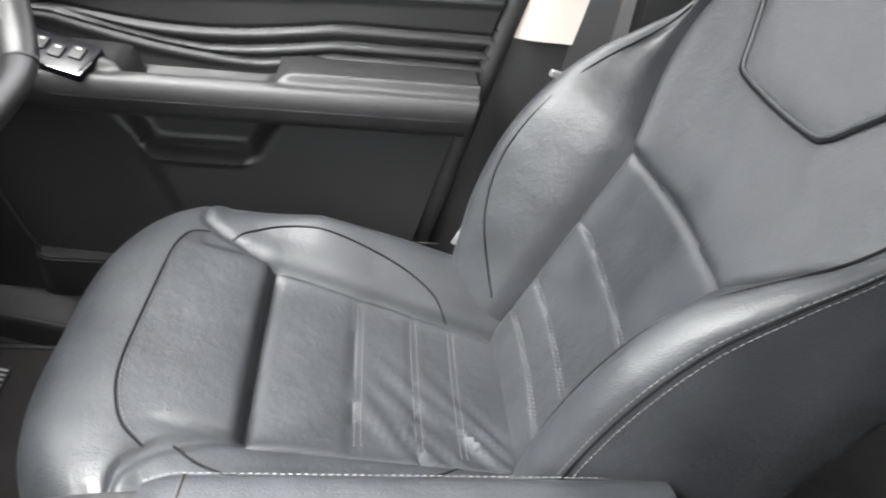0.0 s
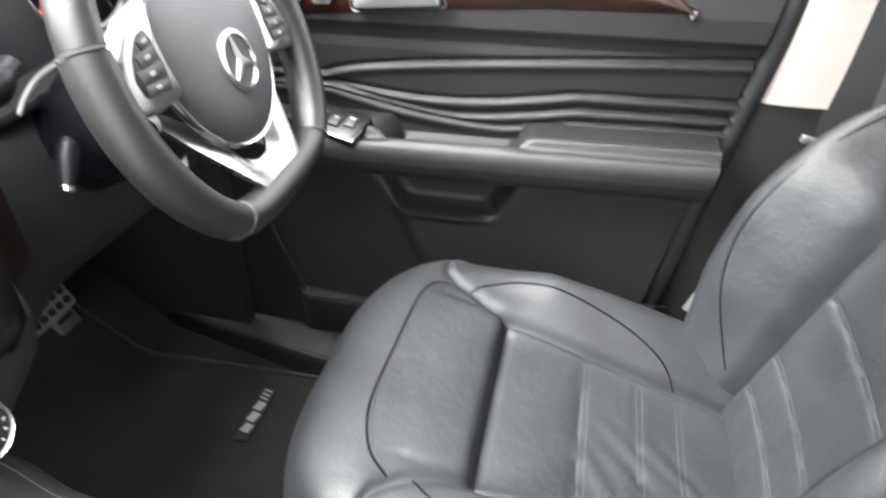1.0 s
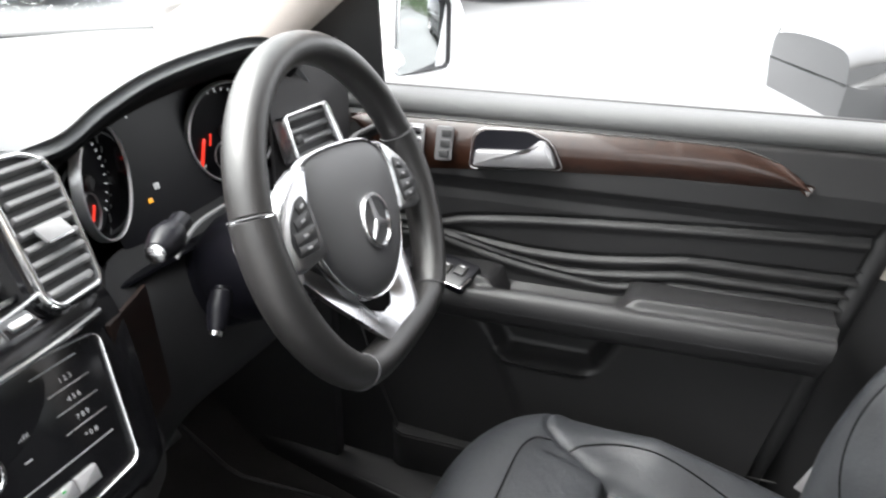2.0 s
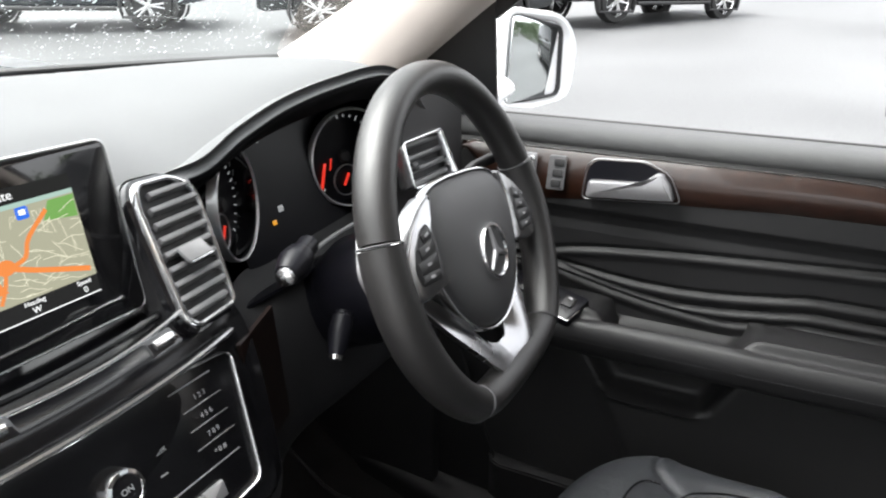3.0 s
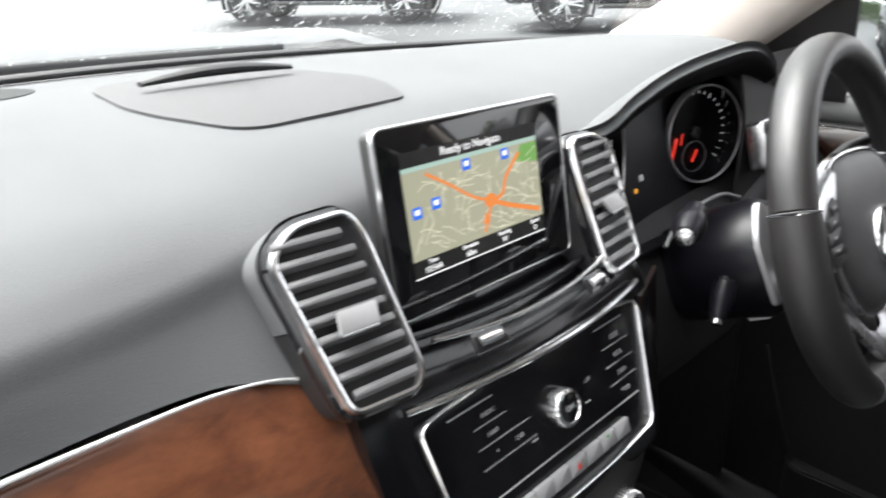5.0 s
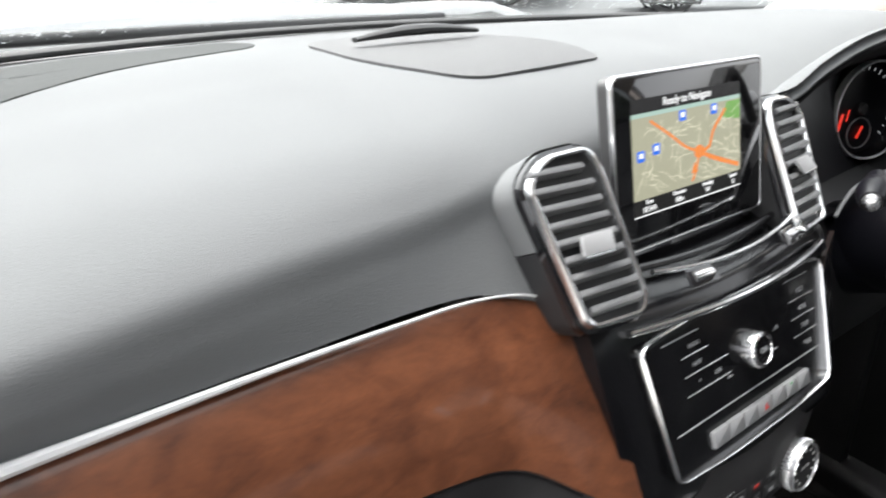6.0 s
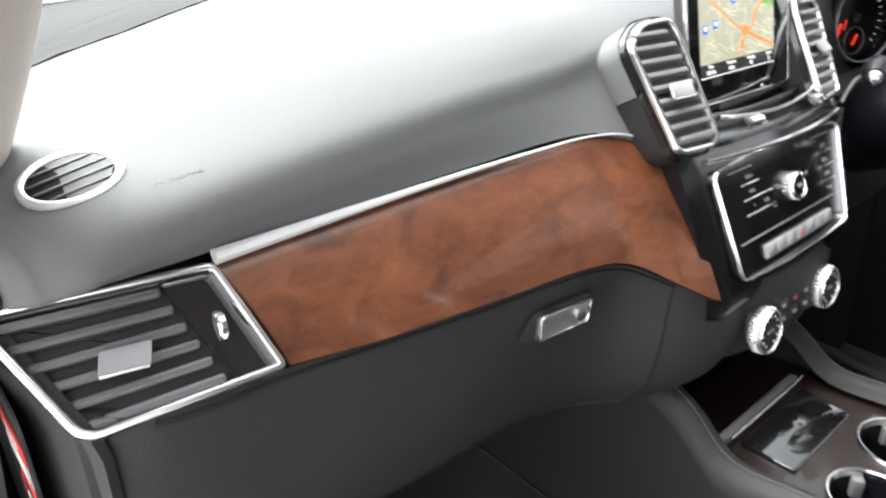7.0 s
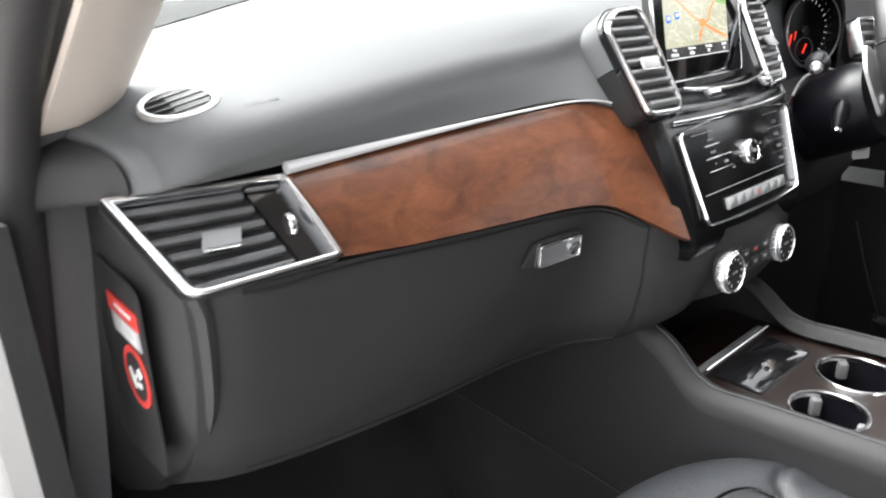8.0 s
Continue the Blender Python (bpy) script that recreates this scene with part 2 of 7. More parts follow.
def prism(name, poly, depth, m, mat, parent=None, label="", edge=0.0, dome=0.0, **tags):
    """A plate with a given outline, rising from the plane by depth, with a rounded edge and, if wanted, a domed face."""
    loops = [(poly, 0.0)]
    if edge:
        e = min(edge, depth)
        loops += [(poly, depth - e), (inset(poly, e * 0.3), depth - e * 0.3), (inset(poly, e), depth)]
    else:
        loops += [(poly, depth)]
    if dome:
        cx, cy = sum(p[0] for p in poly) / len(poly), sum(p[1] for p in poly) / len(poly)
        last = loops[-1][0]
        for f in (0.8, 0.55, 0.25):
            loops.append(([(cx + (x - cx) * f, cy + (y - cy) * f) for x, y in last], depth + dome * (1 - f * f)))
    bm = bmesh.new()
    mm = under(parent) @ m
    rows = [[bm.verts.new(mm @ Vector((x, y, z))) for x, y in lp] for lp, z in loops]
    k = len(poly)
    for a, b in zip(rows, rows[1:]):
        for i in range(k):
            bm.faces.new((a[i - 1], a[i], b[i], b[i - 1]))
    bm.faces.new(rows[0][::-1])
    bm.faces.new(rows[-1])
    return part(name, bm, mat, parent, label, **tags)


def hoop(name, poly, wide, high, m, mat, parent=None, label="", base=0.0, **tags):
    """A frame that follows a closed outline: wide inwards, high off the plane, with rounded edges."""
    prof = [(0, base), (0, high * 0.65), (wide * 0.2, high * 0.93), (wide * 0.5, high), (wide * 0.8, high * 0.93), (wide, high * 0.65), (wide, base)]
    bm = bmesh.new()
    mm = under(parent) @ m
    rows = [[bm.verts.new(mm @ Vector((x, y, z))) for x, y in inset(poly, d)] for d, z in prof]
    k = len(poly)
    for a, b in zip(rows, rows[1:] + rows[:1]):
        for i in range(k):
            bm.faces.new((a[i - 1], a[i], b[i], b[i - 1]))
    return part(name, bm, mat, parent, label, **tags)


def tube(name, pts, r, mat, parent=None, label="", closed=False, sides=10, flat=1.0, up=None, **tags):
    """A round or flattened bar along a line of points; r may be one radius or one for each point."""
    p = [Vector(q) for q in pts]
    k = len(p)
    rs = r if isinstance(r, (list, tuple, np.ndarray)) else [r] * k
    bm = bmesh.new()
    mm = under(parent)
    ref = Vector(up) if up else None
    rows, last = [], None
    for i in range(k):
        t = (p[(i + 1) % k] - p[i - 1]) if closed or 0 < i < k - 1 else (p[1] - p[0] if i == 0 else p[-1] - p[-2])
        t.normalize()
        if ref:
            a = ref - t * ref.dot(t)
        elif last is None:
            a = t.orthogonal()
        else:
            a = last - t * last.dot(t)
        a.normalize()
        last = a
        b = t.cross(a)
        rows.append([bm.verts.new(mm @ (p[i] + a * math.cos(q) * rs[i] * flat + b * math.sin(q) * rs[i])) for q in (2 * math.pi * s / sides for s in range(sides))])
    pairs = list(zip(rows, rows[1:])) + ([(rows[-1], rows[0])] if closed else [])
    for a, b in pairs:
        for i in range(sides):
            bm.faces.new((a[i - 1], a[i], b[i], b[i - 1]))
    if not closed:
        bm.faces.new(rows[0])
        bm.faces.new(rows[-1][::-1])
    return part(name, bm, mat, parent, label, **tags)


def lathe(name, prof, m, mat, parent=None, label="", n=32, caps=True, **tags):
    """A turned form: rows of (radius, height) about the frame's normal."""
    bm = bmesh.new()
    mm = under(parent) @ m
    rows = [[bm.verts.new(mm @ Vector((r * math.cos(2 * math.pi * i / n), r * math.sin(2 * math.pi * i / n), z))) for i in range(n)] for r, z in prof]
    for a, b in zip(rows, rows[1:]):
        for i in range(n):
            bm.faces.new((a[i - 1], a[i], b[i], b[i - 1]))
    if caps:
        bm.faces.new(rows[0][::-1])
        bm.faces.new(rows[-1])
    return part(name, bm, mat, parent, label, **tags)


def box(name, size, m, mat, parent=None, label="", edge=0.003, **tags):
    x, y, z = size
    return prism(name, rounded([(-x / 2, -y / 2), (x / 2, -y / 2), (x / 2, y / 2), (-x / 2, y / 2)], edge, 3), z, m, mat, parent, label, edge=min(edge, z * 0.45), **tags)


def lettering(name, text, size, m, mat, parent=None, label="", squeeze=1.0):
    """Words in the built-in font, flat on a frame's plane, centred."""
    c = bpy.data.curves.new(name, "FONT")
    c.body, c.size, c.align_x, c.align_y, c.extrude = text, size, "CENTER", "CENTER", 0.0002
    tmp = bpy.data.objects.new(name, c)
    scene.collection.objects.link(tmp)
    dep = bpy.context.evaluated_depsgraph_get()
    me = bpy.data.meshes.new_from_object(tmp.evaluated_get(dep))
    bpy.data.objects.remove(tmp)
    mm = under(parent) @ m @ Matrix.Diagonal((squeeze, 1, 1, 1))
    me.transform(mm)
    me.materials.clear()
    return link(name, me, mat, parent, label, smooth=False)


def stitches(name, pts, step, length, r, mat, parent, normal, label=""):
    """A row of small threads along a line."""
    p = np.array(pts, float)
    seg = np.linalg.norm(np.diff(p, axis=0), axis=1)
    s = np.r_[0, np.cumsum(seg)]
    bm = bmesh.new()
    off = -under(parent).translation
    for d in np.arange(0, s[-1] - length, step):
        a = Vector([np.interp(d, s, p[:, k]) for k in range(3)]) - off
        b = Vector([np.interp(d + length, s, p[:, k]) for k in range(3)]) - off
        t = (b - a).normalized()
        w = t.cross(Vector(normal)).normalized() * r
        h = Vector(normal).normalized() * r
        vs = [bm.verts.new(q) for q in (a - w, a + w, b + w, b - w, a * 0.8 + b * 0.2 + h * 1.4, a * 0.2 + b * 0.8 + h * 1.4)]
        for f in ((0, 1, 4), (1, 2, 5, 4), (2, 3, 5), (3, 0, 4, 5)):
            bm.faces.new([vs[i] for i in f])
    return part(name, bm, mat, parent, label)


# ---- dashboard ----
dash = thing("dashboard", "long grey moulded dashboard with a burr walnut strip", "dashboard", (0, 0.3, 0.8))
# x, then (y, z) from the windscreen's foot to the lower lip
PAD_ROWS = [
    (-0.69, 0.50, 1.190, 0.42, 1.176, 0.34, 1.154, 0.27, 1.134, 0.212, 1.116, 0.236, 1.088),
    (-0.62, 0.55, 1.198, 0.46, 1.187, 0.37, 1.167, 0.270, 1.147, 0.194, 1.127, 0.214, 1.090),
    (-0.50, 0.61, 1.205, 0.48, 1.201, 0.38, 1.185, 0.262, 1.166, 0.200, 1.141, 0.204, 1.095),
    (-0.35, 0.67, 1.208, 0.50, 1.212, 0.39, 1.200, 0.262, 1.183, 0.204, 1.155, 0.196, 1.1015),
    (-0.22, 0.71, 1.208, 0.50, 1.214, 0.38, 1.203, 0.262, 1.188, 0.212, 1.160, 0.190, 1.1025),
    (-0.14, 0.73, 1.208, 0.50, 1.214, 0.37, 1.212, 0.285, 1.202, 0.222, 1.174, 0.172, 1.086),
    (0.00, 0.74, 1.208, 0.50, 1.214, 0.36, 1.212, 0.290, 1.200, 0.245, 1.175, 0.225, 1.130),
    (0.14, 0.73, 1.208, 0.50, 1.215, 0.36, 1.213, 0.290, 1.199, 0.245, 1.170, 0.230, 1.135),
    (0.2, 0.72, 1.208, 0.5, 1.217, 0.36, 1.213, 0.278, 1.199, 0.214, 1.175, 0.228, 1.167),
    (0.25, 0.71, 1.208, 0.5, 1.22, 0.36, 1.221, 0.265, 1.214, 0.207, 1.1965, 0.221, 1.1885),
    (0.31, 0.69, 1.208, 0.5, 1.225, 0.36, 1.231, 0.258, 1.229, 0.202, 1.2145, 0.216, 1.2065),
    (0.39, 0.66, 1.208, 0.49, 1.228, 0.36, 1.238, 0.25, 1.238, 0.197, 1.2255, 0.211, 1.2175),
    (0.48, 0.62, 1.209, 0.47, 1.227, 0.35, 1.239, 0.25, 1.241, 0.192, 1.2290, 0.206, 1.2210),
    (0.55, 0.59, 1.21, 0.45, 1.22, 0.33, 1.226, 0.25, 1.224, 0.195, 1.206, 0.213, 1.2),
    (0.61, 0.56, 1.210, 0.43, 1.215, 0.31, 1.213, 0.245, 1.200, 0.205, 1.170, 0.203, 1.150),
    (0.69, 0.50, 1.208, 0.40, 1.204, 0.31, 1.190, 0.255, 1.168, 0.222, 1.140, 0.215, 1.115),
]
XS = np.linspace(-0.674, 0.69, 140)
RAW = at_x(XS, PAD_ROWS)


def pad_profile(x, r):
    """The pad's outline at x: on the passenger's side it rolls over a tight front edge."""
    p = r.reshape(6, 2).copy()
    k = 1 / (1 + math.exp((x + 0.17) / 0.02))
    p[3] += np.array((0.0, -0.0045)) * k
    roll = p[4] * 0.5 + p[5] * 0.5
    roll = roll * (1 - k) + (p[4] + np.array((-0.0030, -0.025))) * k
    p[4] += np.array((0.0085, 0.0)) * k
    return curve1(np.vstack([p[:5], roll, p[5]]), 60)


PADG = np.array([np.c_[np.full(60, x), pad_profile(x, r)] for x, r in zip(XS, RAW)])

# the passenger airbag's cover swells a little from the pad
for i, x in enumerate(XS):
    side = 1 / (1 + math.exp((x + 0.205) / 0.010)) / (1 + math.exp(-(x + 0.56) / 0.010))
    for j in range(60):
        PADG[i, j, 2] += 0.0055 * side / (1 + math.exp((PADG[i, j, 1] - 0.40 - 0.10 * (x + 0.45)) / 0.012)) / (1 + math.exp(-(PADG[i, j, 1] - 0.250) / 0.010))


def pad_at(x, y):
    """The height of the upper pad over a place in plan."""
    i = int(np.argmin(abs(XS - x)))
    g = PADG[i][:40]
    return float(np.interp(-y, -g[:, 1], g[:, 2]))


# the pad's end on the passenger's side turns over a rounded corner
PROF = PADG[0, :, 1:]
PN = np.array((0.37, 1.07)) - PROF
PN /= np.linalg.norm(PN, axis=1, keepdims=True)
TURN = [(0.014 * math.sin(a), 0.014 * (1 - math.cos(a))) for a in np.linspace(math.pi / 2, 0.2, 7)]
PADEND = [np.c_[np.full(60, XS[0] - dx), PROF + PN * d] for dx, d in [(0.0145, 0.020)] + TURN]
PADFULL = np.concatenate([np.array(PADEND), PADG])
# seen from above, the pad's end runs in towards the driver
PADFULL[..., 0] += 0.046 * np.clip((-0.60 - PADFULL[..., 0]) / 0.085, 0, 1) * np.clip((0.335 - PADFULL[..., 1]) / 0.13, 0, 1)
cover = [PADFULL[0] * (1 - f) + np.c_[np.full(60, -0.712), np.maximum(PADFULL[0, :, 1], 0.285) + 0.01, PADFULL[0, :, 2] - 0.008] * f for f in np.linspace(0, 1, 8)]
sheet("end_cover", np.array(cover), GLOVE, dash, thick=0.004, flip=True, label="dark cover at the dashboard's end")
sheet("upper_pad", PADFULL, PAD, dash, thick=0.012, flip=True, label="soft grey grained upper pad")
# the shallow tray behind the airbag cover, seen as a darker edge along the windscreen
edge = [(x, 0.735 - 0.5 * x * x, 1.214) for x in np.linspace(-0.68, 0.68, 40)]
tube("windscreen_seal", edge, 0.008, RUBBER, dash, "black rubber windscreen seal", flat=0.6, up=(0, 0, 1))


def on_pad(poly, n_in, lift, name, mat, label, thick=0.002):
    """A thin cover that follows the pad: an outline in plan, filled by shrinking rings."""
    cx, cy = sum(p[0] for p in poly) / len(poly), sum(p[1] for p in poly) / len(poly)
    rows = []
    for f in np.linspace(1, 0.02, n_in):
        rows.append([(cx + (x - cx) * f, cy + (y - cy) * f, pad_at(cx + (x - cx) * f, cy + (y - cy) * f) + lift) for x, y in poly])
    rows = [[(x, y, z - lift - 0.004) for x, y, z in rows[0]]] + rows
    return sheet(name, np.array(rows), mat, dash, loop_v=True, label=label)


GRILLE = rounded([(-0.110, 0.318), (0.066, 0.335), (0.105, 0.42), (0.09, 0.62), (-0.11, 0.62), (-0.145, 0.42)], [0.03, 0.012, 0.06, 0.08, 0.08, 0.06], 6)
on_pad(GRILLE, 12, 0.0025, "speaker_grille", MESHG, "fine grey perforated speaker cover")
bar = [(x, 0.50 + 0.02 * math.cos(x * 9), 1.2225 + 0.006 * math.cos((x + 0.012) * 17)) for x in np.linspace(-0.095, 0.07, 18)]
tube("speaker_bar", bar, [0.004 + 0.006 * math.sin(math.pi * min(1, max(0.02, k / 17))) for k in range(18)], BLACK, dash, "dark moulded bar over the speaker", flat=0.6, up=(0, 0, 1))
DEF = rounded([(-0.650, 0.375), (-0.50, 0.420), (-0.42, 0.462), (-0.29, 0.540), (-0.165, 0.605), (-0.138, 0.645), (-0.155, 0.692), (-0.30, 0.660), (-0.50, 0.590), (-0.645, 0.500)], 0.02, 5)
DEF = [(a[0] + (b[0] - a[0]) * f, a[1] + (b[1] - a[1]) * f) for a, b in zip(DEF, DEF[1:] + DEF[:1]) for f in np.linspace(0, 1, 1 + max(1, int(math.dist(a, b) / 0.015)))[:-1]]
on_pad(DEF, 18, 0.0010, "defroster_panel", DEFG, "matt strip with the windscreen vents")

# lettering pressed into the airbag cover
LETTERING = frame_of((-0.553, 0.213, pad_at(-0.553, 0.213) + 0.0003), (1, -0.02, (pad_at(-0.53, 0.214) - pad_at(-0.57, 0.214)) / 0.04), (0, 0.02, pad_at(-0.553, 0.224) - pad_at(-0.553, 0.204)))
lettering("airbag_mark", "AIRBAG", 0.0085, LETTERING, PAD, dash, "faint pressed airbag lettering")

# oval vent on the passenger's end
ov_dx = (pad_at(-0.575, 0.248) - pad_at(-0.621, 0.248)) / 0.046
ov_dy = (pad_at(-0.598, 0.270) - pad_at(-0.598, 0.226)) / 0.044
OV = frame_of((-0.598, 0.248, pad_at(-0.598, 0.248) - 0.0024), (1, 0, ov_dx), (0.0, 1, ov_dy))
ring_poly = oval(0.0285, 0.0285, 44)
vent = thing("oval_vent", "small oval air vent with satin chrome ring in grey dashboard", "air vent", OV.translation)
hoop("ring", ring_poly, 0.0050, 0.0038, OV, RING, vent, base=-0.010)
prism("well", oval(0.025, 0.025, 36), 0.0012, OV @ pose(0, 0, 0.0004), SEAM, vent)
for k in range(4):
    yk = -0.0150 + 0.0100 * k
    w = 0.0225 * math.sqrt(max(0.05, 1 - (yk / 0.0235) ** 2))
    box("slat", (2 * w, 0.0024, 0.0012), OV @ pose(0, yk, 0.0016, -12), TRIM, vent, edge=0.001)

# walnut strip, its chrome line, and the lower half
WOOD_ROWS = [
    (-0.545, 0.208, 1.087, 0.171, 1.023),
    (-0.45, 0.204, 1.091, 0.161, 1.018),
    (-0.35, 0.199, 1.095, 0.153, 1.013),
    (-0.27, 0.194, 1.097, 0.147, 1.009),
    (-0.22, 0.190, 1.097, 0.138, 1.000),
    (-0.18, 0.182, 1.092, 0.110, 0.975),
    (-0.150, 0.168, 1.080, 0.094, 0.957),
    (-0.120, 0.150, 1.070, 0.092, 0.950),
]
wx = np.linspace(-0.545, -0.146, 70)
wr = at_x(wx, WOOD_ROWS)
WG = []
for x, (ty, tz, by, bz) in zip(wx, wr):
    row = []
    for f in np.linspace(0, 1, 34) ** 1.5:
        lip = 0.0015 + 0.0035 * max(0.0, min(1.0, (-0.22 - x) / 0.30))
        bulge = 0.0042 * math.sin(math.pi * f) + lip * (1 - math.exp(-f / 0.045))
        row.append((x + 0.021 * f * max(0.0, 1 - (x + 0.545) / 0.08), ty + (by - ty) * f - bulge * 0.85, tz + (bz - tz) * f + bulge * 0.45))
    WG.append(row)
WG = np.array(WG)
sheet("walnut_strip", WG, WOOD, dash, thick=0.006, flip=True, label="glossy burr walnut strip")
# Pale and wide at the left end to paint the sky's reflection on lacquer.
tube("chrome_line", [(x, ty - 0.0058 + 0.0024 * k / 69, tz + 0.0042 - 0.0008 * k / 69) for k, (x, (ty, tz, _, _)) in enumerate(zip(wx, wr))], [0.0008 + 0.0042 * (1 - k / 69) ** 2.0 for k in range(70)], STRIP, dash, "chrome line, widened and paled for the lacquer's sky reflection", sides=8)

GB_ROWS = [
    (-0.640, 0.190, 1.035, 0.186, 0.990, 0.196, 0.930, 0.225, 0.870, 0.29, 0.815, 0.42, 0.78),
    (-0.60, 0.174, 1.022, 0.176, 0.985, 0.186, 0.925, 0.215, 0.860, 0.28, 0.805, 0.42, 0.77),
    (-0.52, 0.170, 1.019, 0.172, 0.980, 0.180, 0.920, 0.205, 0.855, 0.27, 0.798, 0.42, 0.765),
    (-0.40, 0.159, 1.012, 0.164, 0.972, 0.172, 0.915, 0.198, 0.850, 0.262, 0.792, 0.42, 0.76),
    (-0.27, 0.149, 1.005, 0.158, 0.968, 0.168, 0.912, 0.195, 0.846, 0.26, 0.788, 0.42, 0.755),
    (-0.215, 0.140, 0.995, 0.148, 0.960, 0.154, 0.908, 0.172, 0.848, 0.24, 0.796, 0.42, 0.755),
    (-0.17, 0.107, 0.968, 0.109, 0.945, 0.113, 0.900, 0.132, 0.848, 0.20, 0.812, 0.42, 0.755),
    (-0.125, 0.095, 0.950, 0.092, 0.930, 0.095, 0.893, 0.112, 0.855, 0.19, 0.82, 0.42, 0.76),
    (-0.09, 0.094, 0.948, 0.090, 0.928, 0.092, 0.892, 0.118, 0.862, 0.2, 0.83, 0.42, 0.765),
]
gx = np.linspace(-0.640, -0.09, 90)
GBG = np.array([np.c_[np.full(40, x), curve1(r.reshape(6, 2), 40)] for x, r in zip(gx, at_x(gx, GB_ROWS))])
GBG[:, :, 1] += 0.003
sheet("lower_panel", GBG, GLOVE, dash, thick=0.008, flip=True, label="charcoal lower dashboard with the glovebox")
# the glovebox lid's joint
iL, iR = 6, 74
lid = [GBG[i, 1] for i in range(iL, iR)] + [GBG[iR, j] for j in range(1, 26)] + [GBG[i, 26] for i in range(iR, iL, -1)]
tube("glovebox_joint", [(p[0], p[1] - 0.0006, p[2]) for p in lid], 0.0016, BLACK, dash, "dark joint round the glovebox lid", sides=6)
LATCH = frame_of((-0.284, 0.157, 0.968), (1, -0.10, 0.0), (0, -0.16, 1.0)) @ Matrix.Diagonal((0.82, 0.76, 1, 1))
latch = prism("glovebox_latch", rounded([(-0.036, -0.017), (0.036, -0.017), (0.036, 0.017), (-0.036, 0.017)], 0.006), 0.004, LATCH, SILVER, dash, "satin silver glovebox latch", edge=0.0015)
hoop("latch_frame", rounded([(-0.036, -0.017), (0.036, -0.017), (0.036, 0.017), (-0.036, 0.017)], 0.006), 0.004, 0.006, LATCH, BRIGHT, latch)
lathe("latch_lock", [(0.0001, 0.004), (0.009, 0.004), (0.009, 0.0065), (0.007, 0.0075), (0.0001, 0.0072)], LATCH @ pose(0.022, 0, 0), CHROME, latch, n=24)
box("latch_slot", (0.006, 0.0015, 0.001), LATCH @ pose(0.022, 0, 0.0075, 0, 0, 60), BLACK, latch, edge=0.0003)
prism("latch_recess", rounded([(-0.056, -0.012), (-0.030, -0.022), (0.030, -0.022), (0.040, -0.016), (0.040, 0.019), (-0.040, 0.019)], 0.008), 0.0012, LATCH @ pose(0, 0, -0.001), GLOVE, dash)

def vent_tab(m, s, vent):
    """A flat sliding tab that stands out from the louvres, with a bright lower lip and a stem behind."""
    plate = [(-0.0150, -0.0070), (0.0118, -0.0070), (0.0150, 0.0065), (-0.0118, 0.0065)]
    plate = rounded(plate if s < 0 else [(-x, y) for x, y in plate[::-1]], 0.0012, 3)
    tab = prism("vent_tab", plate, 0.0028, m, TAB, vent, "satin grey vent tab", edge=0.0006)
    tube("tab_lip", [m @ Vector((x + (-0.0017 if s < 0 else 0.0017), -0.0074, 0.0014)) for x in (-0.0125, 0.0, 0.0125)], 0.0012, CHROME, tab, "bright lower lip", sides=8)
    box("tab_stem", (0.016, 0.006, 0.010), m @ pose(0, -0.001, -0.010), BLACK, tab, edge=0.001)


# wide side vent with its frame
SV_TL, SV_TR, SV_BR, SV_BL = Vector((-0.668, 0.238, 1.084)), Vector((-0.543, 0.207, 1.087)), Vector((-0.526, 0.168, 1.022)), Vector((-0.640, 0.176, 1.024))
SV = frame_of((SV_TL + SV_TR + SV_BR + SV_BL) / 4, SV_TR - SV_TL + SV_BR - SV_BL, SV_TL - SV_BL + SV_TR - SV_BR)
SVI = SV.inverted()
corners = [tuple((SVI @ c).xy) for c in (SV_BL, SV_BR, SV_TR, SV_TL)]
svent = thing("side_air_vent", "wide slanted air vent with chrome frame beside the walnut strip", "air vent", SV.translation)
out = rounded(corners, [0.012, 0.008, 0.008, 0.004], 5)
hoop("vent_frame", out, 0.006, 0.008, SV, CHROME, svent, base=-0.012)
prism("vent_well", inset(out, 0.003), 0.002, SV @ pose(0, 0, -0.014), BLACK, svent)
lo, hi = (Vector(corners[0]), Vector(corners[1])), (Vector(corners[3]), Vector(corners[2]))
for k in range(6):
    f = (k + 0.75) / 6.6
    a, b = lo[0].lerp(hi[0], f), lo[1].lerp(hi[1], f)
    a, b = a.lerp(b, 0.05), a.lerp(b, 0.72)
    mid = (a + b) / 2
    box("vent_slat", ((b - a).length, 0.0058, 0.009), SV @ pose(mid.x, mid.y, -0.011, 0, 0, math.degrees(math.atan2(b.y - a.y, b.x - a.x))), SLAT, svent, edge=0.002)
vent_tab(SV @ pose(-0.011, -0.004, 0.006, -14, 0, -3), -1, svent)
a, b = lo[0].lerp(lo[1], 0.76), lo[0].lerp(lo[1], 0.955)
c, d = hi[0].lerp(hi[1], 0.965), hi[0].lerp(hi[1], 0.74)
prism("thumbwheel_plate", rounded([tuple(a), tuple(b), tuple(c), tuple(d)], 0.002), 0.007, SV @ pose(0, 0, -0.012), GLOSS, svent, "glossy black thumbwheel plate")
wc = (a + b + c + d) / 4
e, f = a.lerp(d, 0.90), b.lerp(c, 0.90)
prism("plate_cap", rounded([tuple(e), tuple(f), tuple(c), tuple(d)], 0.003), 0.011, SV @ pose(0, 0, -0.012), SILVER, svent, "silver cap above the thumbwheel", edge=0.002)
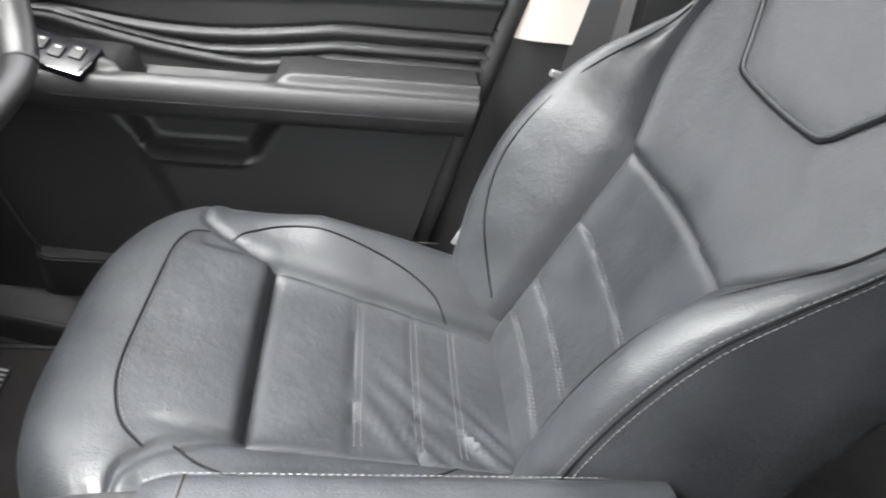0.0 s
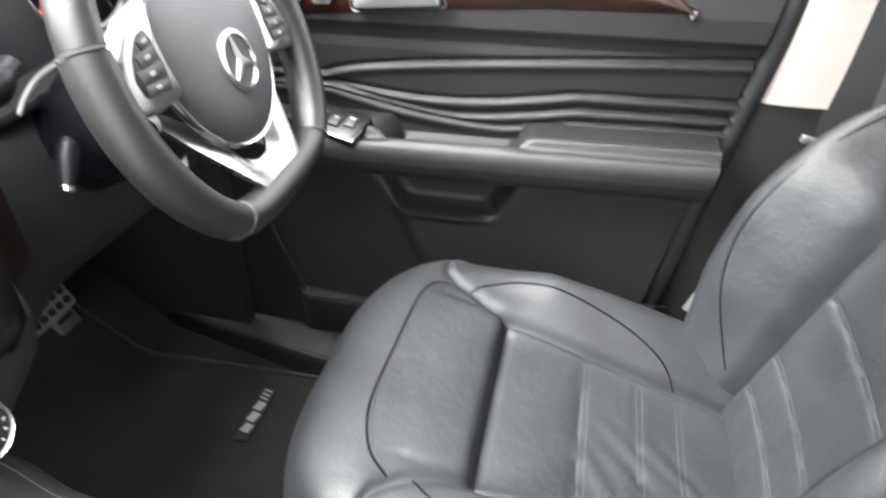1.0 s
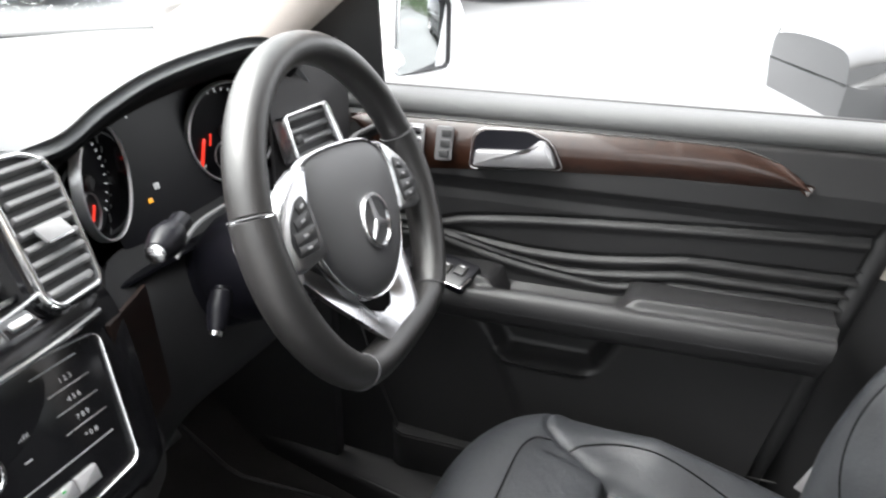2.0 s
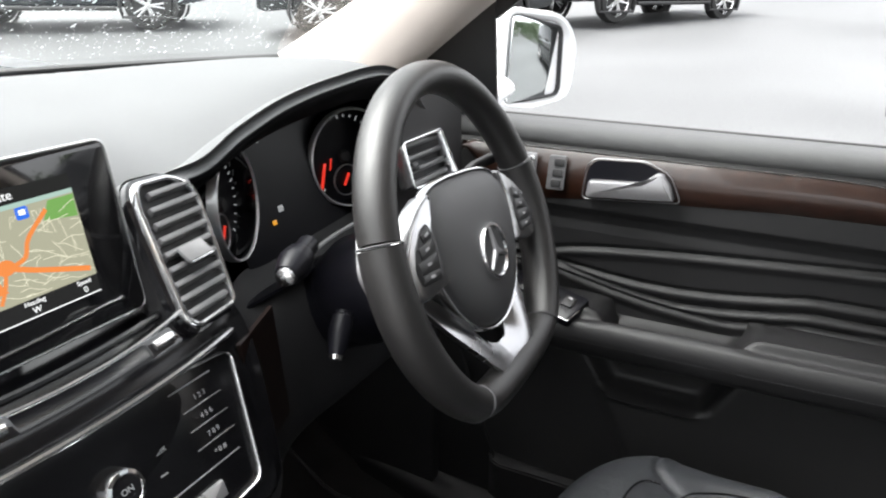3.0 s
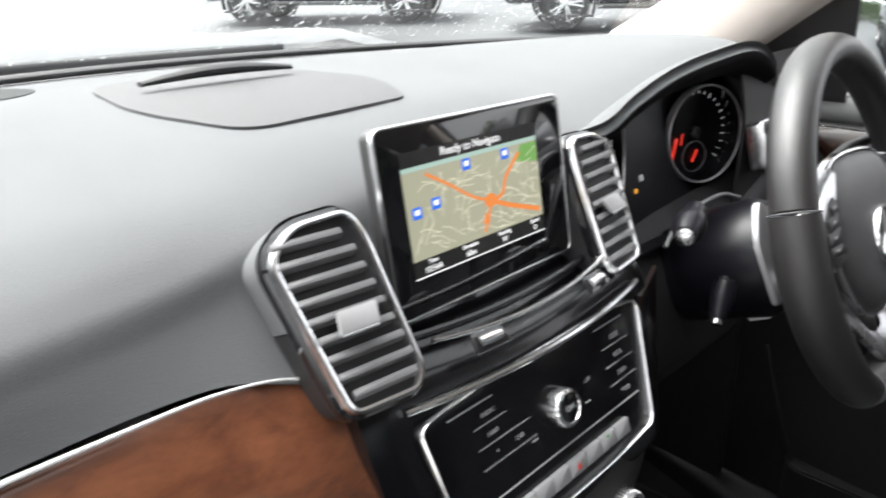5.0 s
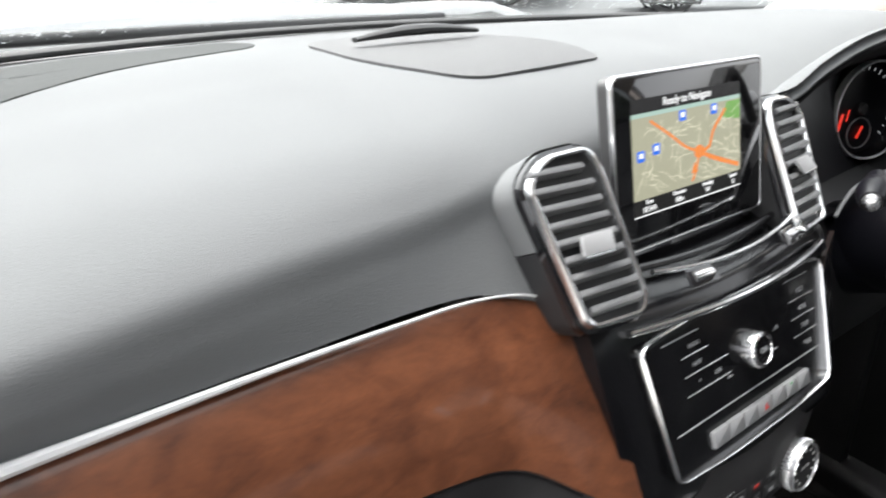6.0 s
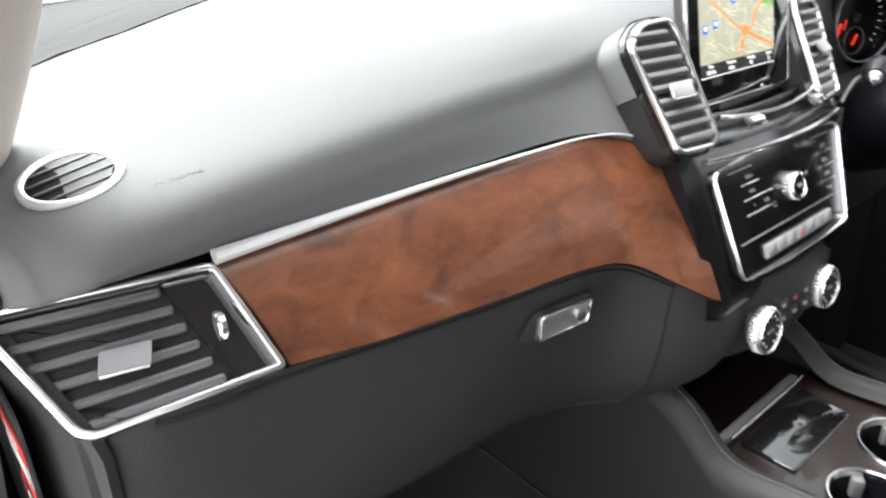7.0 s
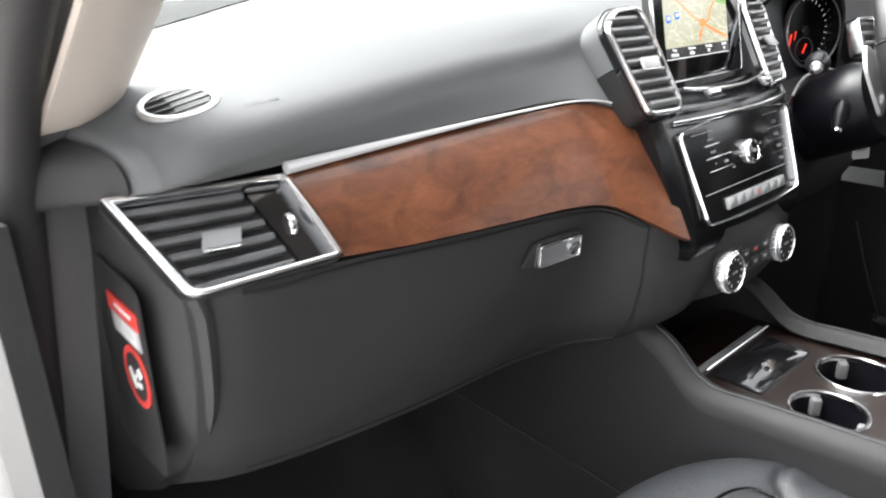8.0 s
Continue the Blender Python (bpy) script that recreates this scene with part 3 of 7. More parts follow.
lathe("thumbwheel", [(0.0001, -0.0025), (0.0090, -0.0025), (0.0096, -0.001), (0.0096, 0.001), (0.0090, 0.0025), (0.0001, 0.0025)], SV @ pose(wc.x, wc.y, -0.007, 0, 90, 0), CHROME, svent, "ribbed chrome thumbwheel", n=28)

# end cap of the dashboard by the open door, with the warning label
CAPY = [(0.236, 1.118), (0.222, 1.080), (0.182, 1.030), (0.180, 0.975), (0.195, 0.920), (0.240, 0.860), (0.300, 0.810), (0.345, 0.775)]
cap = []
for f in np.linspace(0, 1, 8):
    cap.append([(-0.632 - 0.026 * min(1, 2.2 * f) - 0.030 * np.clip((z - 1.015) / 0.07, 0, 1) * (1 - min(1, 2.2 * f)), y + (0.42 - y) * f**1.25 + 0.012 * np.clip((z - 1.015) / 0.05, 0, 1) * (1 - f), z) for y, z in curve1(CAPY, 30)])
sheet("end_cap", np.array(cap), GLOVE, dash, thick=0.006, label="dark curved end cap")
LAB = frame_of((-0.6605, 0.256, 0.975), (0.0, -1, 0.0), (0.0, 0.12, 1)) @ Matrix.Scale(0.80, 4)
label = thing("warning_label", "red and white child seat warning label on the dashboard's end", "label", LAB.translation)
prism("label_panel", rounded([(-0.075, -0.14), (0.045, -0.14), (0.055, 0.06), (-0.05, 0.075)], 0.02), 0.002, LAB @ pose(-0.01, 0, -0.0025), TRIM, dash)
prism("red_band", rounded([(-0.034, 0.024), (0.036, 0.018), (0.036, 0.036), (-0.034, 0.042)], 0.003), 0.0012, LAB, RED, label)
prism("print_field", [(-0.030, 0.003), (0.034, -0.002), (0.034, 0.018), (-0.030, 0.023)], 0.0010, LAB, LABELG, label)
for k in range(4):
    box("print_line", (0.052, 0.0018, 0.0014), LAB @ pose(0.002, 0.0165 - 0.0045 * k, 0, 0, 0, -4), LABELW, label, edge=0.0004)
box("band_print", (0.040, 0.004, 0.0015), LAB @ pose(0.002, 0.030, 0.0, 0, 0, -4), LABELW, label, edge=0.0004)
hoop("red_ring", oval(0.030, 0.032, 36, 0.006, -0.036), 0.007, 0.0014, LAB, RED, label)
prism("ring_field", oval(0.025, 0.027, 30, 0.006, -0.036), 0.0009, LAB, TRIM, label)
for x, y, w, h, r in ((-0.004, -0.040, 0.006, 0.022, 20), (0.008, -0.044, 0.018, 0.006, 10), (0.015, -0.030, 0.011, 0.010, 35), (0.006, -0.034, 0.004, 0.016, -40)):
    box("pictogram", (w, h, 0.0016), LAB @ pose(x, y, 0, 0, 0, r), LABELW, label, edge=0.0006)

# ---- instrument cluster in its hooded well ----
cl = thing("instrument_cluster", "two round dials with red needles in dark hooded binnacle", "instrument cluster", (0.37, 0.25, 1.10))
CF = frame_of((0.370, 0.238, 1.115), (1, 0, 0), (0, 0.26, 1))
face = rounded([(-0.20, -0.085), (0.19, -0.085), (0.215, 0.02), (0.12, 0.112), (-0.0, 0.105), (-0.12, 0.068), (-0.195, 0.0)], 0.04, 5)
prism("dial_face", face, 0.004, CF @ pose(0, 0, -0.052), DIAL, cl, "black dial face")
hood = []
for f in np.linspace(0, 1, 10):
    hood.append([tuple(CF @ Vector((x * (0.98 - 0.02 * f), y * (0.94 - 0.10 * f) if y > 0 else y, -0.050 + 0.070 * f))) for x, y in face])
# Near-black sheet added over the pad's lip, its colour standing for hood shade.
lip_cover = []
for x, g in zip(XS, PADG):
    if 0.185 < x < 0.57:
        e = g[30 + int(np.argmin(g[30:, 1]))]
        lip_cover.append(curve1([e + (0, -0.0012, -0.0006), e + (0, -0.0005, -0.0060), e + (0, 0.006, -0.0135), e + (0, 0.030, -0.030)], 12))
sheet("hood_shade", np.array(lip_cover), SEAM, cl, label="near-black sheet painting the shade under the hood")
sheet("binnacle", np.array(hood), DIAL, cl, loop_v=True, label="black binnacle wall", thick=0.003)
waist = [(-0.104 + 0.0560 * math.cos(a), 0.008 + 0.0600 * math.sin(a)) for a in np.linspace(1.35, -1.35, 14)] + [(-0.085, -0.08), (0.085, -0.08)]
waist += [(0.110 - 0.0600 * math.cos(a), 0.011 + 0.0635 * math.sin(a)) for a in np.linspace(-1.35, 1.35, 14)] + [(0.085, 0.105), (-0.05, 0.085)]
prism("centre_display", waist, 0.029, CF @ pose(0, 0, -0.047), DIAL, cl, "black display between the dials")
REDGLOW = glow("needle_red", (1.0, 0.05, 0.03), 0.14)
DIALINK = glow("dial_print", (0.75, 0.78, 0.8), 0.07)
AMBER = glow("tell_tale_amber", (1.0, 0.45, 0.05), 0.14)
GREENG = glow("tell_tale_green", (0.1, 0.8, 0.2), 0.1)
for gx0, gy0, rad, turn in ((-0.104, 0.008, 0.0575, 23), (0.110, 0.011, 0.0610, -20)):
    G = CF @ pose(gx0, gy0, -0.004, 9, turn, 0)
    hoop("dial_ring", oval(rad, rad, 56), 0.0032, 0.0105, G, RING, cl, "chrome dial ring")
    lathe("dial_wall", [(rad - 0.003, -0.026), (rad - 0.001, 0.008), (rad - 0.0035, 0.008), (rad - 0.006, -0.026)], G, GLOSS, cl, "black dial wall", n=48)
    G = G @ pose(0, 0, -0.014)
    prism("dial_plate", oval(rad - 0.004, rad - 0.004, 40), 0.002, G, DIAL, cl)
    hoop("sub_dial_ring", oval(0.020, 0.020, 28, 0.0, -rad * 0.50), 0.0015, 0.004, G, SILVER, cl)
    for k in range(25):
        a = radians(225 - k * 270 / 24)
        r0 = rad - 0.011
        long = k % 3 == 0
        box("dial_tick", (0.006 if long else 0.0035, 0.0012, 0.0006), G @ pose(r0 * math.cos(a), r0 * math.sin(a), 0.002, 0, 0, math.degrees(a)), DIALINK, cl, edge=0.0002)
    for (x0, y0), (x1, y1), wd in (((-0.030, -0.002), (-0.041, -0.034), 0.0038), ((0.003, -0.022), (-0.006, -0.036), 0.0034), ((-0.020, 0.002), (-0.024, -0.012), 0.0018)):
        box("needle", (math.hypot(x1 - x0, y1 - y0), wd, 0.0012), G @ pose((x0 + x1) / 2, (y0 + y1) / 2, 0.0045, 0, 0, math.degrees(math.atan2(y1 - y0, x1 - x0))), REDGLOW, cl, "red needle", edge=0.0004)
    lathe("needle_cap", [(0.0001, 0.002), (0.008, 0.002), (0.0078, 0.007), (0.006, 0.009), (0.0001, 0.009)], G, BLACK, cl, n=20)
box("tell_tale", (0.006, 0.005, 0.0008), CF @ pose(-0.035, -0.030, -0.017), AMBER, cl, "lit amber warning light", edge=0.0005)
box("tell_tale", (0.008, 0.007, 0.0008), CF @ pose(-0.020, -0.018, -0.017), DIALINK, cl, "lit white display mark", edge=0.0005)
box("display_mark", (0.014, 0.004, 0.0008), CF @ pose(-0.052, 0.066, -0.017), DIALINK, cl, edge=0.0005)
box("display_mark", (0.0016, 0.022, 0.0008), CF @ pose(-0.028, 0.068, -0.017), DIALINK, cl, edge=0.0004)
tube("cluster_lip", curve1([tuple(CF @ Vector(p)) for p in ((-0.085, -0.082, 0.038), (-0.065, -0.068, 0.04), (-0.03, -0.058, 0.04), (0.05, -0.056, 0.04), (0.10, -0.07, 0.04))], 40), 0.0022, TAB, cl, "thin grey line under the dials", sides=8)

# lower dashboard on the driver's side, and the end vent
DR_ROWS = [
    (0.16, 0.150, 1.060, 0.135, 1.000, 0.130, 0.930, 0.150, 0.860, 0.24, 0.83, 0.42, 0.83),
    (0.26, 0.235, 1.050, 0.190, 1.010, 0.170, 0.940, 0.180, 0.870, 0.26, 0.85, 0.42, 0.83),
    (0.37, 0.240, 1.050, 0.195, 1.010, 0.172, 0.940, 0.180, 0.870, 0.26, 0.85, 0.42, 0.83),
    (0.50, 0.235, 1.060, 0.190, 1.020, 0.172, 0.950, 0.180, 0.870, 0.26, 0.85, 0.42, 0.83),
    (0.60, 0.205, 1.085, 0.185, 1.040, 0.180, 0.960, 0.19, 0.880, 0.27, 0.81, 0.42, 0.78),
    (0.70, 0.215, 1.090, 0.200, 1.045, 0.195, 0.970, 0.205, 0.890, 0.28, 0.82, 0.42, 0.78),
]
dx = np.linspace(0.16, 0.70, 50)
DRG = np.array([np.c_[np.full(30, x), curve1(r.reshape(6, 2), 30)] for x, r in zip(dx, at_x(dx, DR_ROWS))])
sheet("knee_panel", DRG, BLACK, dash, thick=0.008, flip=True, label="dark panel under the steering column")
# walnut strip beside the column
sheet("walnut_strip", np.array([[(x, 0.132 + 0.35 * (x - 0.15) - 0.004 + 0.10 * (z - 1.05), z) for z in np.linspace(1.058, 0.95, 10)] for x in np.linspace(0.135, 0.205, 12)]), CONSOLEWOOD, dash, thick=0.004, flip=True, label="walnut strip beside the column, coloured as in shade")
EV = frame_of((0.590, 0.186, 1.108), (1, 0.05, -0.08), (-0.12, 0.30, 1)) @ Matrix.Diagonal((1.18, 1.2, 1, 1))
event = thing("end_air_vent", "dark louvred air vent with chrome edge at the dashboard's end", "air vent", EV.translation)
ep = rounded([(-0.070, -0.028), (0.056, -0.030), (0.034, 0.030), (-0.072, 0.024)], 0.006)
hoop("vent_frame", ep, 0.004, 0.008, EV, CHROME, event, base=-0.012)
prism("vent_well", inset(ep, 0.002), 0.002, EV @ pose(0, 0, -0.014), BLACK, event)
for k in range(4):
    box("vent_slat", (0.108, 0.006, 0.009), EV @ pose(-0.012, -0.021 + 0.0135 * k, -0.011, 0, 0, 2), SLAT, event, edge=0.002)
box("vent_tab", (0.016, 0.010, 0.006), EV @ pose(-0.045, -0.004, -0.003), TRIM, event, "dark vent tab")
sheet("vent_surround", np.array([[(x, 0.196 + 0.05 * abs(x - 0.6) + 0.25 * max(0, z - 1.15), z) for z in np.linspace(1.215, 1.03, 14)] for x in np.linspace(0.505, 0.72, 16)]), GLOVE, dash, thick=0.004, flip=True)

# ---- centre stack ----
st = thing("centre_console_stack", "glossy black centre stack with chrome-edged radio panel and climate knobs", "centre stack", (0, 0.12, 0.95))
SP = frame_of((-0.004, 0.112, 1.011), (1, 0, 0), (0, 0.0365, 0.101))
# backing body of the stack
BODY_ROWS = [(-0.150, 0.235, 1.120, 0.158, 1.090, 0.128, 1.055, 0.098, 0.950, 0.105, 0.925),
             (-0.130, 0.235, 1.118, 0.152, 1.090, 0.124, 1.058, 0.090, 0.950, 0.096, 0.920),
             (0.0, 0.230, 1.112, 0.148, 1.086, 0.114, 1.064, 0.084, 0.945, 0.090, 0.920),
             (0.130, 0.235, 1.118, 0.152, 1.090, 0.124, 1.058, 0.090, 0.950, 0.096, 0.920),
             (0.150, 0.235, 1.120, 0.158, 1.090, 0.128, 1.055, 0.098, 0.950, 0.105, 0.925)]
bx = np.linspace(-0.150, 0.150, 40)
BG = np.array([np.c_[np.full(40, x * 1.06 - 0.003), curve1(r.reshape(5, 2) + np.array((0.009 - 0.006 * (x / 0.15) ** 2, 0)), 40)] for x, r in zip(bx, at_x(bx, BODY_ROWS))])
BG[..., 0] *= np.interp(BG[..., 2], [0.945, 1.05], [0.925, 1.0])
sheet("stack_body", BG, STACK, st, thick=0.02, flip=True, label="glossy black stack body")
# shelf of chrome lines under the screen
for z0, y0, wide, r in ((1.0950, 0.137, 0.098, 0.0024), (1.0715, 0.1185, 0.133, 0.0034)):
    tube("silver_rail", [(x, y0 - 0.004 + 0.9 * x * x, z0 + (0.7 if wide < 0.1 else -0.05) * x * x) for x in np.linspace(-wide, wide, 30)], r, CHROME, st, "curved satin silver rail", flat=0.8)
tube("ledge_fold", [(x, 0.153 + 0.4 * x * x, 1.094 + 0.5 * x * x) for x in np.linspace(-0.102, 0.102, 30)], 0.0030, STACK, st, "rounded black fold below the screen", sides=8)
for s in (-1, 1):
    C = frame_of((0.062 * s, 0.126, 1.0945), (1, 0.1 * s, 0), (0, 0.75, 0.62))
    prism("rocker_frame", rounded([(-0.015, -0.007), (0.015, -0.007), (0.013, 0.007), (-0.013, 0.007)], 0.002), 0.002, C, GLOSS, st, "small black rocker field", edge=0.001)
    lathe("rocker_wheel", [(0.0001, -0.009), (0.004, -0.009), (0.0045, 0), (0.004, 0.009), (0.0001, 0.009)], C @ pose(0, 0, 0.001, 0, 90, 0), CHROME, st, "ribbed chrome wheel", n=20)
# radio panel
pan = [(x, y + (-0.006 * (1 - (x / 0.12) ** 2) if y < 0 else 0.007 * (1 - (x / 0.13) ** 2))) for x, y in rounded([(-0.111, -0.052), (-0.05, -0.052), (0.05, -0.052), (0.111, -0.052), (0.127, 0.051), (0.05, 0.051), (-0.05, 0.051), (-0.127, 0.051)], 0.010, 5)]
prism("radio_panel", pan, 0.009, SP @ pose(0, 0, -0.004), STACK, st, "satin black radio panel", edge=0.001)
hoop("panel_frame", pan, 0.0021, 0.012, SP @ pose(0, 0, -0.004), CHROME, st, "thin chrome frame")
PF = SP @ pose(0, 0, 0.005)
knob = lathe("volume_knob", [(0.0001, 0), (0.0148, 0), (0.0145, 0.0085), (0.0136, 0.0105), (0.0112, 0.0110), (0.0105, 0.0095), (0.0001, 0.0095)], PF @ pose(0.001, 0.0095, 0.001), BRIGHT, st, "chrome volume knob", n=40)
lathe("knob_cap", [(0.0001, 0.0094), (0.0104, 0.0094), (0.0100, 0.0104), (0.0001, 0.0108)], PF @ pose(0.001, 0.0095, 0.001), GLOSS, knob, n=30)
lettering("knob_mark", "ON", 0.006, PF @ pose(0.001, 0.0095, 0.0120), DIALINK, knob)
for y in (0.0445, -0.021):
    box("panel_joint", (0.204, 0.0009, 0.0006), PF @ pose(0, y, 0), LABELG, st, edge=0.0002)
for s, words in ((-1, (("RADIO", "MEDIA"), ("NAVI", "TEL"), ("*", "CAR"))), (1, (("1 2 3",), ("4 5 6",), ("7 8 9",), ("* 0 #",)))):
    for k, row in enumerate(words):
        y = (0.0355 if s < 0 else 0.0330) - k * (0.0140 if s < 0 else 0.0150)
        x0 = -0.055 if s < 0 else 0.086
        if k < 3:
            box("key_line", (0.056 if s < 0 else 0.038, 0.0011, 0.0008), PF @ pose(x0, y - 0.0062, 0), CHROME, st, "thin chrome key line", edge=0.0003)
        for j, word in enumerate(row):
            lettering("key_print", word, 0.0044 if s < 0 else 0.0056, PF @ pose(x0 + (j - (len(row) - 1) / 2) * 0.023, y, 0.0003), LABELG, st)
lettering("key_print", "CLEAR", 0.0052, PF @ pose(0.019, 0.036, 0.0003), LABELW, st)
prism("eject_mark", [(-0.003, -0.002), (0.003, -0.002), (0, 0.003)], 0.0004, PF @ pose(-0.008, 0.035, 0), LABELW, st)
lettering("key_print", "SEEK", 0.0045, PF @ pose(0.040, 0.014, 0.0003), LABELG, st)
for s, x in (("-", -0.030), ("+", 0.036)):
    box("key_mark", (0.006, 0.0012, 0.0004), PF @ pose(x, -0.002, 0), LABELG, st, edge=0.0002)
for k in range(7):
    box("silver_key", (0.0195, 0.0125, 0.0035), PF @ pose(-0.056 + 0.0203 * k, -0.0380, 0), KEYGREY, st, "brushed silver key", edge=0.001)
prism("hazard_mark", [(-0.003, -0.0026), (0.003, -0.0026), (0, 0.0028)], 0.0003, PF @ pose(0.005, -0.038, 0.0035), RED, st)
box("key_light", (0.003, 0.0012, 0.0004), PF @ pose(0.045, -0.034, 0.0035), GREENG, st, "lit green key light", edge=0.0002)

# climate controls below
CP = frame_of((-0.010, 0.086, 0.903), (1, 0, 0), (0, 0.10, 1))
CB = []
for x in np.linspace(-0.165, 0.165, 36):
    k = (x / 0.165) ** 2
    CB.append(curve1([(x, 0.088 + 0.035 * k, 0.948), (x, 0.082 + 0.035 * k, 0.925), (x, 0.084 + 0.04 * k, 0.885), (x, 0.098 + 0.05 * k, 0.862), (x, 0.18, 0.838), (x, 0.27, 0.800), (x, 0.42, 0.765)], 30))
sheet("climate_housing", np.array(CB), GLOVE, st, thick=0.006, flip=True, label="charcoal housing of the climate controls")
prism("climate_panel", rounded([(-0.085, -0.019), (0.085, -0.019), (0.085, 0.022), (-0.085, 0.022)], 0.016), 0.006, CP @ pose(0, 0, -0.003), BLACK, st, "black climate panel", edge=0.001)
for x in (-0.067, 0.064):
    K = CP @ pose(x, 0.0, 0.002)
    kn = lathe("climate_knob", [(0.0001, 0), (0.0225, 0), (0.0225, 0.0095), (0.0218, 0.0120), (0.0206, 0.0125), (0.0198, 0.0105), (0.0001, 0.0105)], K, SILVER, st, "ribbed chrome climate knob", n=48)
    lathe("knob_face", [(0.0001, 0.0103), (0.0196, 0.0103), (0.0193, 0.0115), (0.0001, 0.0115)], K, BLACK, kn, n=36)
    for k in range(40):
        a = 2 * math.pi * k / 40
        box("knob_rib", (0.0015, 0.0020, 0.0085), K @ pose(0.0226 * math.cos(a), 0.0226 * math.sin(a), 0.001, 0, 0, math.degrees(a)), CHROME, kn, edge=0.0004)
    for k in range(11):
        a = radians(-60 + 30 * k)
        box("knob_print", (0.003, 0.0018, 0.0004), K @ pose(0.0152 * math.cos(a), 0.0152 * math.sin(a), 0.0115, 0, 0, math.degrees(a)), LABELW, kn, edge=0.0003)
    hoop("knob_edge", oval(0.0219, 0.0219, 44), 0.0016, 0.0133, K, BRIGHT, kn, "thin bright edge", base=0.010)
    lettering("knob_print", "AUTO", 0.0045, K @ pose(0, 0.0, 0.0117), LABELG, kn)
for y in (-0.013, 0.018):
    box("climate_line", (0.080, 0.0012, 0.0008), CP @ pose(0, y, 0.003), CHROME, st, edge=0.0003)
for k in range(3):
    for j in range(2):
        box("climate_key", (0.018, 0.011, 0.0025), CP @ pose(-0.024 + 0.024 * k, 0.009 - 0.0145 * j, 0.003), TRIM, st, edge=0.0015)
        box("key_mark", (0.007, 0.003, 0.0004), CP @ pose(-0.024 + 0.024 * k, 0.009 - 0.0145 * j, 0.0055), RED if (k, j) == (1, 0) else LABELG, st, edge=0.0004)

# centre air vents
def centre_vent(side):
    """An upright louvred vent with a chrome frame, leaning towards its side."""
    s = side
    V = frame_of((-0.010 + 0.134 * s, 0.1645 + 0.0015 * s, 1.1325 + 0.0015 * s), (1, 0.10 * s, 0.0), (0, 0.055, 0.105))
    v = thing("centre_air_vent", "upright louvred air vent with chrome frame beside the screen", "air vent", V.translation, "centre vents")
    shape = [(-0.024, -0.057), (0.026, -0.058), (0.034, -0.046), (0.023, 0.044), (0.015, 0.060), (-0.024, 0.058), (-0.044, 0.041)]
    if s > 0:
        shape = [(-x, y) for x, y in shape[::-1]]
    outer = rounded(shape, 0.011, 6)
    big = inset(outer, -0.0028)
    big = [tuple(np.array(a) + (np.array(b) - np.array(a)) * f) for a, b in zip(big, list(big[1:]) + [big[0]]) for f in ((0, 0.2, 0.4, 0.6, 0.8) if math.dist(a, b) > 0.02 else (0,))]
    # pod behind the frame, sunk into the dashboard
    rows = []
    for d, grow in ((0.004, -0.004), (0.0015, 0.0), (-0.004, 0.001), (-0.03, -0.001), (-0.075, -0.008)):
        rows.append([tuple(V @ Vector((x, y, d))) for x, y in inset(big, -grow)])
    ups = [p[1] > 0.028 or (p[1] > 0.014 and p[0] * s > 0.02) for p in big]
    sheet("vent_rim", np.array(rows)[:3], GLOSS, v, loop_v=True, label="glossy black rim")
    sheet("vent_pod", np.array(rows)[2:], BLACK, v, loop_v=True, label="dark moulded pod", keep=lambda i, j: not ups[j])
    sheet("vent_cap", np.array(rows)[2:] + np.array((0, 0, 0.0012)), PAD, v, loop_v=True, label="grey padded cap", keep=lambda i, j: ups[j])
    prism("vent_surround", big, 0.003, V @ pose(0, 0, -0.0005), GLOSS, v, "glossy black surround", edge=0.002)
    hoop("vent_frame", outer, 0.0052, 0.0085, V, CHROME, v, "satin chrome frame")
    prism("vent_well", inset(outer, 0.003), 0.0006, V @ pose(0, 0, 0.0026), BLACK, v)
    for k in range(9):
        y = -0.0465 + 0.0114 * k
        c = (0.0050 - 0.0026 * k) * (1 if s < 0 else -1)
        w = 0.053 - 0.0002 * k if 0 < k < 8 else 0.045
        box("vent_slat", (w, 0.0052, 0.0065), V @ pose(c, y, 0.0025, -28), SLAT, v, edge=0.0014)
    vent_tab(V @ pose(-0.003 * (1 if s < 0 else -1), -0.004, 0.011, -12), s, v)
    return v


centre_vent(-1)
centre_vent(1)

# free-standing screen with a lit map
SC = frame_of((-0.0055, 0.1785, 1.1685), (1, -0.004, 0.0), (0, 0.022, 0.124))
scr = thing("navigation_screen", "black tablet-like screen showing a lit road map", "screen", SC.translation)
sp = rounded([(-0.0960, -0.067), (0.0960, -0.067), (0.0960, 0.060), (-0.0960, 0.060)], 0.009, 6)
prism("screen_body", inset(sp, 0.0006), 0.010, SC @ pose(0, 0, -0.0125), TRIM, scr, "dark screen casing", edge=0.002)
hoop("screen_frame", sp, 0.0026, 0.0036, SC @ pose(0, 0, -0.0036), CHROME, scr, "thin silver screen edge")
prism("screen_glass", inset(sp, 0.0022), 0.0022, SC @ pose(0, 0, -0.0025), GLOSS, scr, "glossy black glass", edge=0.0008)
tube("screen_stand", [tuple(SC @ Vector(p)) for p in ((0, -0.045, -0.02), (0, -0.055, -0.035), (0, -0.07, -0.05))], 0.014, BLACK, scr, sides=12)
MAPC = glow("map_ground", (0.40, 0.395, 0.29), 0.20)
MAPL = glow("map_green", (0.18, 0.38, 0.10), 0.20)
MAPO = glow("map_orange_road", (0.85, 0.27, 0.07), 0.19)
